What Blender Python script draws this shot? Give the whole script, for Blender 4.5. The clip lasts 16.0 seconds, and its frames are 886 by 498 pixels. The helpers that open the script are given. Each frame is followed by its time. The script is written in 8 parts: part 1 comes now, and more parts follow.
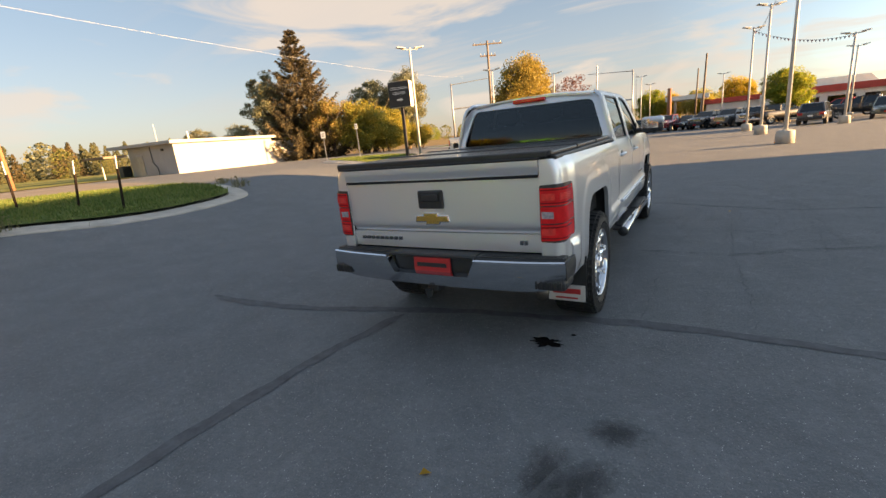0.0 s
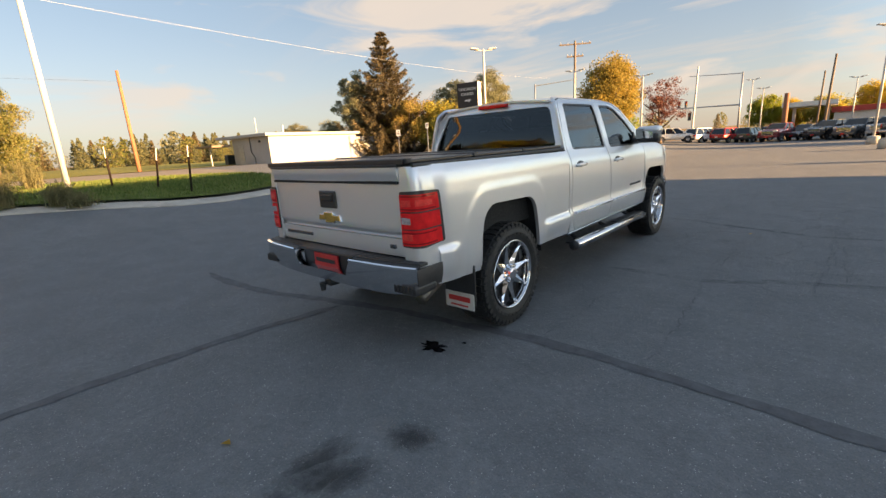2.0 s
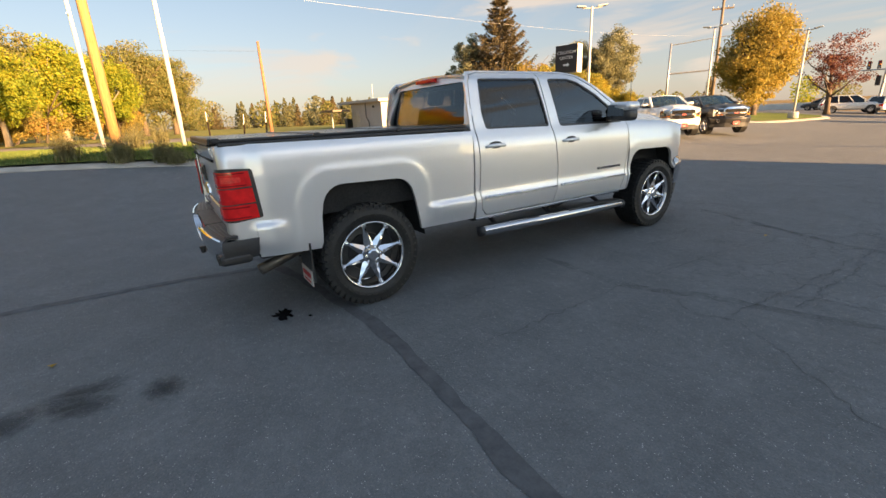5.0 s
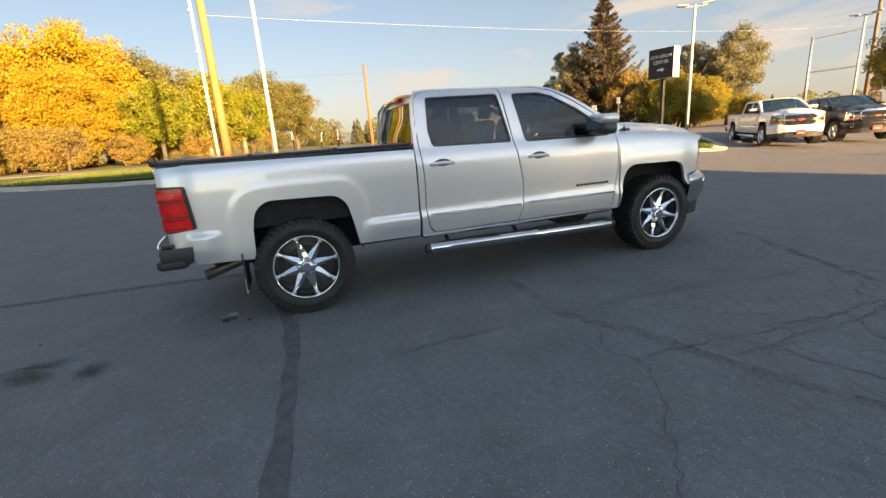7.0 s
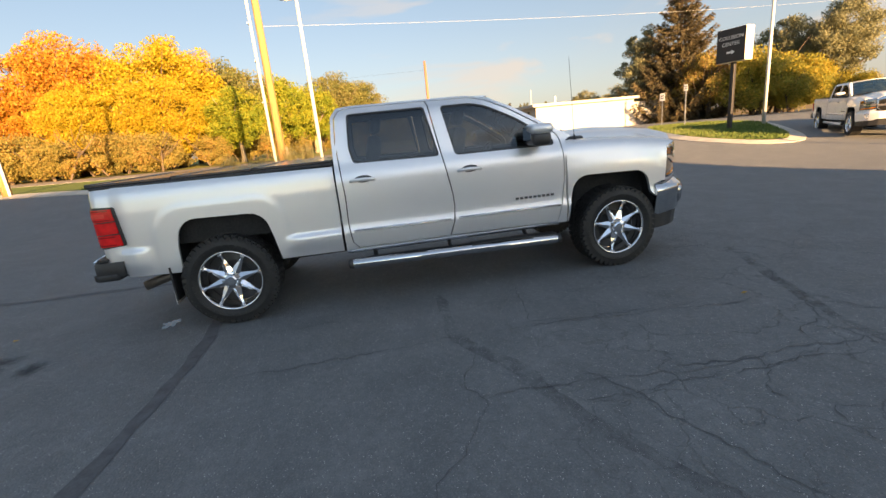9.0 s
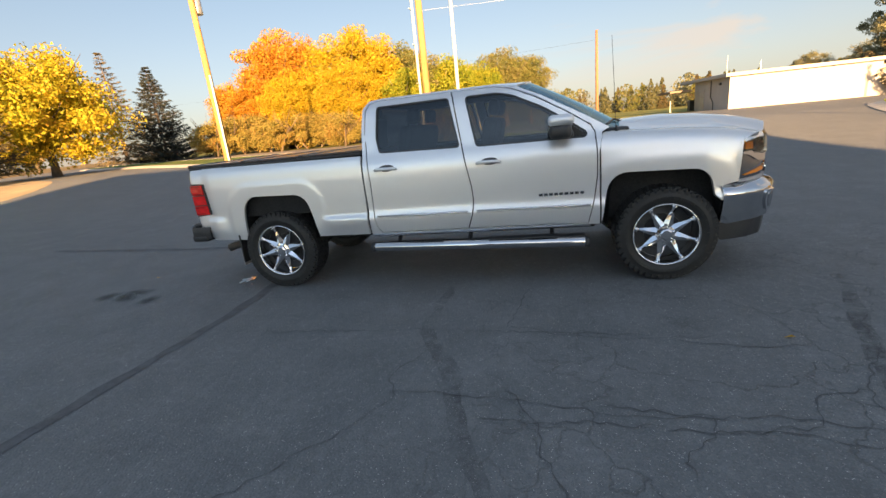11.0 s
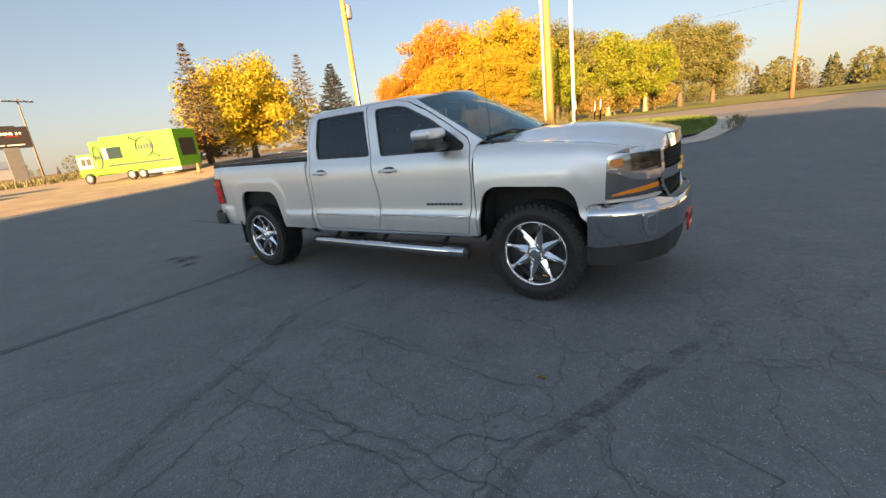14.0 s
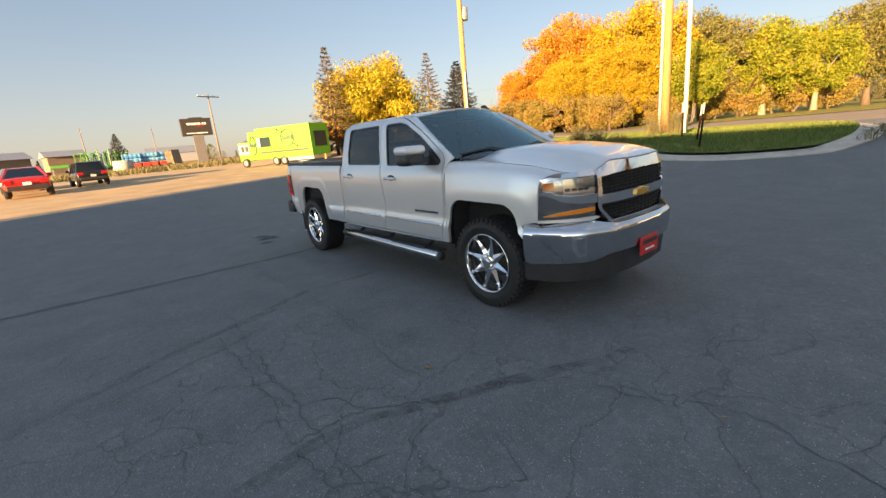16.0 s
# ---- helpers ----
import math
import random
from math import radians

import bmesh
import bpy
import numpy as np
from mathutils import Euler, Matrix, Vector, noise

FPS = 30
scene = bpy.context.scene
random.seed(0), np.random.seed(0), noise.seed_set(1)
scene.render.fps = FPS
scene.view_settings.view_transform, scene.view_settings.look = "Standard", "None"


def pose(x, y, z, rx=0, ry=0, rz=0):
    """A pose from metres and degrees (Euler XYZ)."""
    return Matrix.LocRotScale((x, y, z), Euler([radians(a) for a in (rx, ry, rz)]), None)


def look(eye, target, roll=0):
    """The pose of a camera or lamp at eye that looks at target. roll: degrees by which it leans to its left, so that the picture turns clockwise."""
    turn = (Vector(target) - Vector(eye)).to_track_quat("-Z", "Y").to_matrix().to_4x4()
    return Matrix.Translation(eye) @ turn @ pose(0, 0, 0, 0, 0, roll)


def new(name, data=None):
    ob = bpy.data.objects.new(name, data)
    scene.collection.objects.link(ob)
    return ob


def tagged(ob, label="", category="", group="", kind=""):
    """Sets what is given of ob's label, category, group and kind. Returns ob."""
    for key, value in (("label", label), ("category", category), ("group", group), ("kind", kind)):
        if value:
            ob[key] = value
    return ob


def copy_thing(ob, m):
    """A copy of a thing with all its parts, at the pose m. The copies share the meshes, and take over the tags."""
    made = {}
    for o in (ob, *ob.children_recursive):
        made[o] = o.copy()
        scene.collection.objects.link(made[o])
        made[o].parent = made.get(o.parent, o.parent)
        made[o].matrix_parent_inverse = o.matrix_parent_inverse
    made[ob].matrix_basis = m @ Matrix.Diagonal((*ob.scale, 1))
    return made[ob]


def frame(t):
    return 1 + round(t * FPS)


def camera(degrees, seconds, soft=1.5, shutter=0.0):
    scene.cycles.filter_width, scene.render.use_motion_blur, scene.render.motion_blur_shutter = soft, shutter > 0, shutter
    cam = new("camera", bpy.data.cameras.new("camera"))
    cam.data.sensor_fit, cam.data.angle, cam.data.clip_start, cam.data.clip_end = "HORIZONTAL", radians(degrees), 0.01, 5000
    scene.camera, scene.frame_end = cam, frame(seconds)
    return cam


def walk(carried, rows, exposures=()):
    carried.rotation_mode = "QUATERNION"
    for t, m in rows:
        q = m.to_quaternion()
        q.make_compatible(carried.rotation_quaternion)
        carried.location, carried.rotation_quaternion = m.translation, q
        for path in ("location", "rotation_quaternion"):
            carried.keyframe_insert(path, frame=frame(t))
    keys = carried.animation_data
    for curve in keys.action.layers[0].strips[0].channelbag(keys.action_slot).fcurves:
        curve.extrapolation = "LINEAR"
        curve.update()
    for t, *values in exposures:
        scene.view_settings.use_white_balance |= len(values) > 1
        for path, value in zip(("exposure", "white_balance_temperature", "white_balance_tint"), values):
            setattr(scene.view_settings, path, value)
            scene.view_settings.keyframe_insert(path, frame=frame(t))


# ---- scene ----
cam = camera(91.3, 16.0)
PATH = [
    (0, (1.615, -3.607, 1.56), (0.619, -1.947, 1.059), -5.7),
    (0.5, (1.869, -3.473, 1.527), (0.645, -1.966, 1.045), -5.2),
    (1, (2.179, -3.25, 1.532), (0.984, -1.72, 1.054), -3.4),
    (1.5, (2.521, -3.105, 1.517), (1.201, -1.674, 1.062), -2.7),
    (2, (2.807, -2.9, 1.494), (1.511, -1.452, 1.022), -3.6),
    (2.5, (3.073, -2.619, 1.502), (1.851, -1.11, 1.022), -2.5),
    (3, (3.359, -2.422, 1.481), (2.067, -0.964, 1.03), -2.4),
    (3.5, (3.592, -2.252, 1.487), (2.124, -0.98, 1.011), -3.0),
    (3.7, (3.673, -2.153, 1.5), (2.179, -0.923, 0.996), -2.6),
    (5.8, (4.438, -0.786, 1.479), (2.727, 0.105, 0.95), -5.1),
    (6, (4.509, -0.661, 1.477), (2.771, 0.19, 0.971), -5.5),
    (6.5, (4.71, -0.35, 1.482), (2.89, 0.303, 0.973), -3.6),
    (7, (4.812, -0.002, 1.457), (2.974, 0.602, 0.95), -4.2),
    (7.5, (4.903, 0.331, 1.5), (3.051, 0.892, 0.993), -5.1),
    (8, (5.065, 0.678, 1.529), (3.168, 1.067, 1.029), -5.6),
    (8.5, (5.106, 1.004, 1.511), (3.192, 1.302, 1.013), -5.5),
    (9, (5.078, 1.399, 1.537), (3.165, 1.682, 1.029), -5.8),
    (9.5, (5.141, 1.753, 1.54), (3.203, 1.767, 1.05), -4.5),
    (9.7, (5.156, 1.9, 1.547), (3.227, 1.809, 1.024), -5.7),
    (11.8, (4.831, 3.44, 1.535), (2.981, 2.887, 1.014), -5.6),
    (12, (4.758, 3.609, 1.556), (2.907, 3.067, 1.028), -7.0),
    (12.5, (4.703, 4.03, 1.534), (2.902, 3.344, 0.998), -9.0),
    (13, (4.622, 4.449, 1.56), (2.951, 3.495, 1.014), -10.0),
    (13.5, (4.426, 4.851, 1.546), (2.765, 3.868, 1.021), -5.8),
    (14, (4.301, 5.298, 1.53), (2.729, 4.18, 1.001), -6.8),
    (14.5, (4.175, 5.657, 1.561), (2.754, 4.359, 1.019), -5.9),
    (15, (3.945, 6.018, 1.584), (2.516, 4.72, 1.063), -3.0),
    (15.5, (3.814, 6.376, 1.577), (2.398, 5.054, 1.08), -4.3),
    (16, (3.709, 6.684, 1.6), (2.502, 5.167, 1.103), -5.4),
]
walk(cam, [(t, look(eye, target, roll)) for t, eye, target, roll in PATH],
     exposures=[(0, 2.26, 7700, 10), (16, 2.26, 7700, 10)])
# ---- light ----
SUN_FROM = Vector((0.95, 0.31, 0.0)).normalized()
SUN_ELEV = radians(10.0)
world = bpy.data.worlds.new("sky")
scene.world = world
world.use_nodes = True
wn, wl = world.node_tree.nodes, world.node_tree.links
wn.clear()
w_out = wn.new("ShaderNodeOutputWorld")
w_bg = wn.new("ShaderNodeBackground")
sky = wn.new("ShaderNodeTexSky")
sky.sky_type = "NISHITA"
sky.sun_disc = False
sky.sun_elevation = SUN_ELEV
sky.sun_rotation = math.atan2(SUN_FROM.x, SUN_FROM.y)
sky.altitude = 1200
sky.air_density, sky.dust_density, sky.ozone_density = 0.8, 0.6, 1.0
w_bg.inputs["Strength"].default_value = 0.085
# thin cirrus streaks, flattened towards the horizon
w_tc = wn.new("ShaderNodeTexCoord")
w_sep = wn.new("ShaderNodeSeparateXYZ")
wl.new(w_tc.outputs["Generated"], w_sep.inputs[0])


def w_math(op, a, b=None, c=None):
    n = wn.new("ShaderNodeMath")
    n.operation = op
    for i, v in enumerate((a, b, c)):
        if v is None:
            continue
        if isinstance(v, (int, float)):
            n.inputs[i].default_value = v
        else:
            wl.new(v, n.inputs[i])
    return n.outputs[0]


w_z = w_math("MAXIMUM", w_sep.outputs[2], 0.0)
w_den = w_math("ADD", w_z, 0.12)
w_comb = wn.new("ShaderNodeCombineXYZ")
wl.new(w_math("DIVIDE", w_sep.outputs[0], w_den), w_comb.inputs[0])
wl.new(w_math("DIVIDE", w_sep.outputs[1], w_den), w_comb.inputs[1])
w_map = wn.new("ShaderNodeMapping")
w_map.inputs["Rotation"].default_value = (0, 0, radians(38))
w_map.inputs["Scale"].default_value = (0.55, 1.9, 1.0)
wl.new(w_comb.outputs[0], w_map.inputs[0])
w_noise = wn.new("ShaderNodeTexNoise")
w_noise.inputs["Scale"].default_value = 0.9
w_noise.inputs["Detail"].default_value = 7
w_noise.inputs["Roughness"].default_value = 0.62
w_noise.inputs["Distortion"].default_value = 0.5
wl.new(w_map.outputs[0], w_noise.inputs["Vector"])
w_ramp = wn.new("ShaderNodeValToRGB")
w_ramp.color_ramp.elements[0].position, w_ramp.color_ramp.elements[1].position = 0.48, 0.70
wl.new(w_noise.outputs[0], w_ramp.inputs[0])
# the streaks thicken to the north, the south stays clear
w_over = w_math("MULTIPLY", w_math("MAXIMUM", w_math("SUBTRACT", w_sep.outputs[1], 0.40), 0.0), 1.1)
w_amt = w_math("MULTIPLY", w_ramp.outputs[0], w_math("MINIMUM", w_over, 0.75))
w_mix = wn.new("ShaderNodeMix")
w_mix.data_type = "RGBA"
wl.new(w_amt, w_mix.inputs["Factor"])
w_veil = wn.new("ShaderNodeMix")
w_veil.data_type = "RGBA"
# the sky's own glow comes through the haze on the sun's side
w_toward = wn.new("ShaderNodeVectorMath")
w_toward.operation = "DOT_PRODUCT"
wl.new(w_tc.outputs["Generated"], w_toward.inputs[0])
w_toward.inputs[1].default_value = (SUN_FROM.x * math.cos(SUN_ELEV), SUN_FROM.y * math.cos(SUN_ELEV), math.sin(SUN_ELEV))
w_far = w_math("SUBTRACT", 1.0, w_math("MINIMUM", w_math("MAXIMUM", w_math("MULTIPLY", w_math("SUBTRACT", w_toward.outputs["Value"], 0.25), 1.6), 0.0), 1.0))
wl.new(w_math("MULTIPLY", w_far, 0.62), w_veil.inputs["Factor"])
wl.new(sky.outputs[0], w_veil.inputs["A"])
# veil brightened towards the unseen zenith, added to fill the shade
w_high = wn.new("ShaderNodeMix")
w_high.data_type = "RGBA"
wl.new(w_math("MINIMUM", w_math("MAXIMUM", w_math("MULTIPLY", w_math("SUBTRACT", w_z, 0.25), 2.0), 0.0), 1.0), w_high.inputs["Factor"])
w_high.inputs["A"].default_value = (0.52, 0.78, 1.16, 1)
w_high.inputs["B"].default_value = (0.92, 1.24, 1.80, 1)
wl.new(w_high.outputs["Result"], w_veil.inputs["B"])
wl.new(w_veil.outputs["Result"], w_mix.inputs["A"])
w_mix.inputs["B"].default_value = (2.2, 1.98, 1.9, 1)
# evening haze that dulls the lowest sky all round
w_haze = wn.new("ShaderNodeMix")
w_haze.data_type = "RGBA"
wl.new(w_math("MULTIPLY", w_math("MULTIPLY", w_math("POWER", w_math("SUBTRACT", 1.0, w_z), 7.0), 0.92), w_far), w_haze.inputs["Factor"])
wl.new(w_mix.outputs["Result"], w_haze.inputs["A"])
w_haze.inputs["B"].default_value = (1.44, 1.26, 1.14, 1)
# low wispy banks that lie level above the northern horizon
w_map2 = wn.new("ShaderNodeMapping")
w_map2.inputs["Scale"].default_value = (2.3, 2.3, 11.0)
w_map2.inputs["Location"].default_value = (3.1, 0.7, 0.4)
wl.new(w_tc.outputs["Generated"], w_map2.inputs[0])
w_noise2 = wn.new("ShaderNodeTexNoise")
w_noise2.inputs["Scale"].default_value = 1.0
w_noise2.inputs["Detail"].default_value = 6
w_noise2.inputs["Roughness"].default_value = 0.55
w_noise2.inputs["Distortion"].default_value = 0.7
wl.new(w_map2.outputs[0], w_noise2.inputs["Vector"])
w_ramp2 = wn.new("ShaderNodeValToRGB")
w_ramp2.color_ramp.elements[0].position, w_ramp2.color_ramp.elements[1].position = 0.52, 0.63
wl.new(w_noise2.outputs[0], w_ramp2.inputs[0])
w_north = w_math("MULTIPLY", w_math("MINIMUM", w_math("MAXIMUM", w_math("ADD", w_math("MULTIPLY", w_sep.outputs[1], 1.6), 0.35), 0.0), 1.0), w_math("MINIMUM", w_math("MULTIPLY", w_z, 12.0), 1.0))
w_bank = wn.new("ShaderNodeMix")
w_bank.data_type = "RGBA"
wl.new(w_math("MULTIPLY", w_math("MULTIPLY", w_ramp2.outputs[0], w_north), 0.8), w_bank.inputs["Factor"])
wl.new(w_haze.outputs["Result"], w_bank.inputs["A"])
w_bank.inputs["B"].default_value = (2.1, 1.9, 1.8, 1)
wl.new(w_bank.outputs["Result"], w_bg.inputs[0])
wl.new(w_bg.outputs[0], w_out.inputs[0])

sun_data = bpy.data.lights.new("sun", "SUN")
sun_data.energy = 5.7
sun_data.angle = radians(0.6)
sun_data.color = (1.0, 0.64, 0.34)
sun = new("sun", sun_data)
sun_dir = SUN_FROM * math.cos(SUN_ELEV) + Vector((0, 0, math.sin(SUN_ELEV)))
sun.matrix_basis = look((40, 12, 30), Vector((40, 12, 30)) - sun_dir)

# ---- materials ----


def node_mat(name):
    m = bpy.data.materials.new(name)
    m.use_nodes = True
    nt = m.node_tree
    b = nt.nodes["Principled BSDF"]
    return m, nt, b


def setv(nt, socket, v):
    if isinstance(v, (int, float, tuple)):
        socket.default_value = v
    else:
        nt.links.new(v, socket)


def n_noise(nt, scale, detail=4, rough=0.55, vec=None, dist=0.0):
    n = nt.nodes.new("ShaderNodeTexNoise")
    n.inputs["Scale"].default_value = scale
    n.inputs["Detail"].default_value = detail
    n.inputs["Roughness"].default_value = rough
    n.inputs["Distortion"].default_value = dist
    if vec is not None:
        nt.links.new(vec, n.inputs["Vector"])
    return n.outputs[0]


def n_ramp(nt, fac, stops):
    r = nt.nodes.new("ShaderNodeValToRGB")
    el = r.color_ramp.elements
    while len(el) < len(stops):
        el.new(0.5)
    for e, (p, c) in zip(el, stops):
        e.position = p
        e.color = (*c, 1) if len(c) == 3 else c
    nt.links.new(fac, r.inputs[0])
    return r.outputs[0]


def n_mix(nt, fac, a, b, mode="MIX"):
    n = nt.nodes.new("ShaderNodeMix")
    n.data_type = "RGBA"
    n.blend_type = mode
    setv(nt, n.inputs["Factor"], fac)
    for key, v in (("A", a), ("B", b)):
        setv(nt, n.inputs[key], (*v, 1) if isinstance(v, tuple) and len(v) == 3 else v)
    return n.outputs["Result"]


def n_math(nt, op, a, b=0.0):
    n = nt.nodes.new("ShaderNodeMath")
    n.operation = op
    setv(nt, n.inputs[0], a)
    setv(nt, n.inputs[1], b)
    return n.outputs[0]


def n_bump(nt, b, height, strength=0.3, dist=0.01):
    n = nt.nodes.new("ShaderNodeBump")
    n.inputs["Strength"].default_value = strength
    n.inputs["Distance"].default_value = dist
    nt.links.new(height, n.inputs["Height"])
    nt.links.new(n.outputs[0], b.inputs["Normal"])


def n_pos(nt):
    return nt.nodes.new("ShaderNodeNewGeometry").outputs["Position"]


def n_obj(nt):
    return nt.nodes.new("ShaderNodeTexCoord").outputs["Object"]


def n_island(nt):
    return nt.nodes.new("ShaderNodeNewGeometry").outputs["Random Per Island"]


def plain(name, col, rough=0.6, metal=0.0, var=0.12, scale=6.0, bump=0.0, coat=0.0, spec=0.5):
    """A painted or moulded surface with a little mottling and grain."""
    m, nt, b = node_mat(name)
    vec = n_obj(nt)
    f = n_noise(nt, scale, 5, 0.6, vec)
    lo = tuple(c * (1 - var) for c in col)
    hi = tuple(min(1, c * (1 + var)) for c in col)
    nt.links.new(n_ramp(nt, f, ((0.3, lo), (0.7, hi))), b.inputs["Base Color"])
    b.inputs["Metallic"].default_value = metal
    g = n_noise(nt, scale * 7, 3, 0.6, vec)
    nt.links.new(n_ramp(nt, g, ((0.3, (rough * 0.82,) * 3), (0.7, (min(1, rough * 1.15),) * 3))), b.inputs["Roughness"])
    b.inputs["Coat Weight"].default_value = coat
    b.inputs["Coat Roughness"].default_value = 0.04
    b.inputs["Specular IOR Level"].default_value = spec
    if bump:
        n_bump(nt, b, n_noise(nt, scale * 12, 4, 0.6, vec), bump, 0.004)
    return m


def glossy_glass(name, tint, rough=0.02, ior=1.65, sheen=(0.88, 0.96, 1.0)):
    """Tinted pane: dark transparency with a clear reflection."""
    m = bpy.data.materials.new(name)
    m.use_nodes = True
    nt = m.node_tree
    nt.nodes.clear()
    out = nt.nodes.new("ShaderNodeOutputMaterial")
    tr = nt.nodes.new("ShaderNodeBsdfTransparent")
    tr.inputs[0].default_value = (*tint, 1)
    gl = nt.nodes.new("ShaderNodeBsdfGlossy")
    gl.inputs["Roughness"].default_value = rough
    gl.inputs["Color"].default_value = (*sheen, 1)
    fr = nt.nodes.new("ShaderNodeFresnel")
    fr.inputs["IOR"].default_value = ior
    mx = nt.nodes.new("ShaderNodeMixShader")
    nt.links.new(fr.outputs[0], mx.inputs[0])
    nt.links.new(tr.outputs[0], mx.inputs[1])
    nt.links.new(gl.outputs[0], mx.inputs[2])
    nt.links.new(mx.outputs[0], out.inputs[0])
    return m


def leaf_mat(name, cols, trans=0.35):
    """Leaves whose colour changes from leaf to leaf and from bough to bough."""
    m, nt, b = node_mat(name)
    rnd = n_island(nt)
    big = n_noise(nt, 0.45, 3, 0.6, n_obj(nt))
    mixf = n_math(nt, "ADD", n_math(nt, "MULTIPLY", rnd, 0.55), n_math(nt, "SUBTRACT", n_math(nt, "MULTIPLY", big, 0.9), 0.22))
    k = len(cols) - 1
    col = n_ramp(nt, mixf, tuple((0.12 + 0.76 * i / k, c) for i, c in enumerate(cols)))
    nt.links.new(col, b.inputs["Base Color"])
    b.inputs["Roughness"].default_value = 0.6
    b.inputs["Specular IOR Level"].default_value = 0.25
    tl = nt.nodes.new("ShaderNodeBsdfTranslucent")
    nt.links.new(col, tl.inputs[0])
    mx = nt.nodes.new("ShaderNodeMixShader")
    mx.inputs[0].default_value = trans
    nt.links.new(b.outputs[0], mx.inputs[1])
    nt.links.new(tl.outputs[0], mx.inputs[2])
    nt.links.new(mx.outputs[0], nt.nodes["Material Output"].inputs[0])
    return m


def bark_mat(name, lo, hi, stretch=6.0):
    m, nt, b = node_mat(name)
    mp = nt.nodes.new("ShaderNodeMapping")
    mp.inputs["Scale"].default_value = (stretch, stretch, 0.8)
    nt.links.new(n_obj(nt), mp.inputs[0])
    f = n_noise(nt, 3.0, 6, 0.65, mp.outputs[0])
    nt.links.new(n_ramp(nt, f, ((0.3, lo), (0.72, hi))), b.inputs["Base Color"])
    b.inputs["Roughness"].default_value = 0.85
    n_bump(nt, b, f, 0.5, 0.02)
    return m


def asphalt_mat():
    m, nt, b = node_mat("asphalt")
    p = n_pos(nt)
    big = n_noise(nt, 0.28, 4, 0.6, p)
    mid = n_noise(nt, 2.2, 5, 0.65, p)
    grit = n_noise(nt, 70, 4, 0.75, p)
    stone = nt.nodes.new("ShaderNodeTexVoronoi")
    stone.inputs["Scale"].default_value = 70
    nt.links.new(p, stone.inputs["Vector"])
    c = n_ramp(nt, big, ((0.3, (0.130, 0.142, 0.148)), (0.7, (0.190, 0.200, 0.204))))
    c = n_mix(nt, 0.7, c, n_ramp(nt, mid, ((0.28, (0.100, 0.110, 0.115)), (0.72, (0.214, 0.222, 0.225)))))
    c = n_mix(nt, n_ramp(nt, grit, ((0.52, (0, 0, 0)), (0.72, (0.7, 0.7, 0.7)))), c, (0.32, 0.31, 0.295))
    c = n_mix(nt, n_ramp(nt, n_noise(nt, 120, 3, 0.7, p), ((0.30, (0.75, 0.75, 0.75)), (0.46, (0, 0, 0)))), c, (0.075, 0.076, 0.078))
    c = n_mix(nt, n_ramp(nt, n_noise(nt, 17, 4, 0.7, p), ((0.35, (0.4, 0.4, 0.4)), (0.62, (0, 0, 0)))), c, (0.09, 0.095, 0.098))
    # pale stone chips that the binder has worn off
    chip = n_ramp(nt, stone.outputs["Distance"], ((0.13, (0.85, 0.85, 0.85)), (0.22, (0, 0, 0))))
    some = n_ramp(nt, n_noise(nt, 26, 2, 0.5, p), ((0.49, (0, 0, 0)), (0.60, (1, 1, 1))))
    c = n_mix(nt, n_mix(nt, 1.0, chip, some, "MULTIPLY"), c, (0.62, 0.61, 0.58))
    # hairline crazing where the lot is worn
    warp = nt.nodes.new("ShaderNodeVectorMath")
    warp.operation = "ADD"
    wv = nt.nodes.new("ShaderNodeTexNoise")
    wv.inputs["Scale"].default_value = 3.0
    wv.inputs["Detail"].default_value = 5
    nt.links.new(p, wv.inputs["Vector"])
    sc = nt.nodes.new("ShaderNodeVectorMath")
    sc.operation = "SCALE"
    sc.inputs["Scale"].default_value = 0.55
    nt.links.new(wv.outputs["Color"], sc.inputs[0])
    nt.links.new(p, warp.inputs[0])
    nt.links.new(sc.outputs[0], warp.inputs[1])
    heights = []
    lines = None
    for scale, w, lo, hi, ns in ((1.15, 0.010, 0.30, 0.45, 0.16), (3.0, 0.016, 0.50, 0.62, 0.30)):
        v = nt.nodes.new("ShaderNodeTexVoronoi")
        v.feature = "DISTANCE_TO_EDGE"
        v.inputs["Scale"].default_value = scale
        nt.links.new(warp.outputs[0], v.inputs["Vector"])
        ln = n_ramp(nt, v.outputs["Distance"], ((w * 0.35, (1, 1, 1)), (w, (0, 0, 0))))
        where = n_ramp(nt, n_noise(nt, ns, 3, 0.6, p), ((lo, (0, 0, 0)), (hi, (1, 1, 1))))
        ln = n_mix(nt, 1.0, ln, where, "MULTIPLY")
        lines = ln if lines is None else n_mix(nt, 1.0, lines, ln, "LIGHTEN")
    # the crazed patch off the truck's nose
    far = nt.nodes.new("ShaderNodeVectorMath")
    far.operation = "DISTANCE"
    far.inputs[1].default_value = (3.4, 6.4, 0.0)
    nt.links.new(p, far.inputs[0])
    wear = n_math(nt, "ADD", n_math(nt, "MULTIPLY", far.outputs["Value"], 0.1), n_math(nt, "MULTIPLY", mid, 0.12))
    patch = n_ramp(nt, wear, ((0.36, (1, 1, 1)), (0.62, (0.07, 0.07, 0.07))))
    lines = n_mix(nt, 1.0, lines, patch, "MULTIPLY")
    c = n_mix(nt, n_math(nt, "MULTIPLY", lines, 0.30), c, (0.035, 0.035, 0.035))
    nt.links.new(c, b.inputs["Base Color"])
    nt.links.new(n_ramp(nt, mid, ((0.3, (0.72,) * 3), (0.7, (0.9,) * 3))), b.inputs["Roughness"])
    b.inputs["Specular IOR Level"].default_value = 0.35
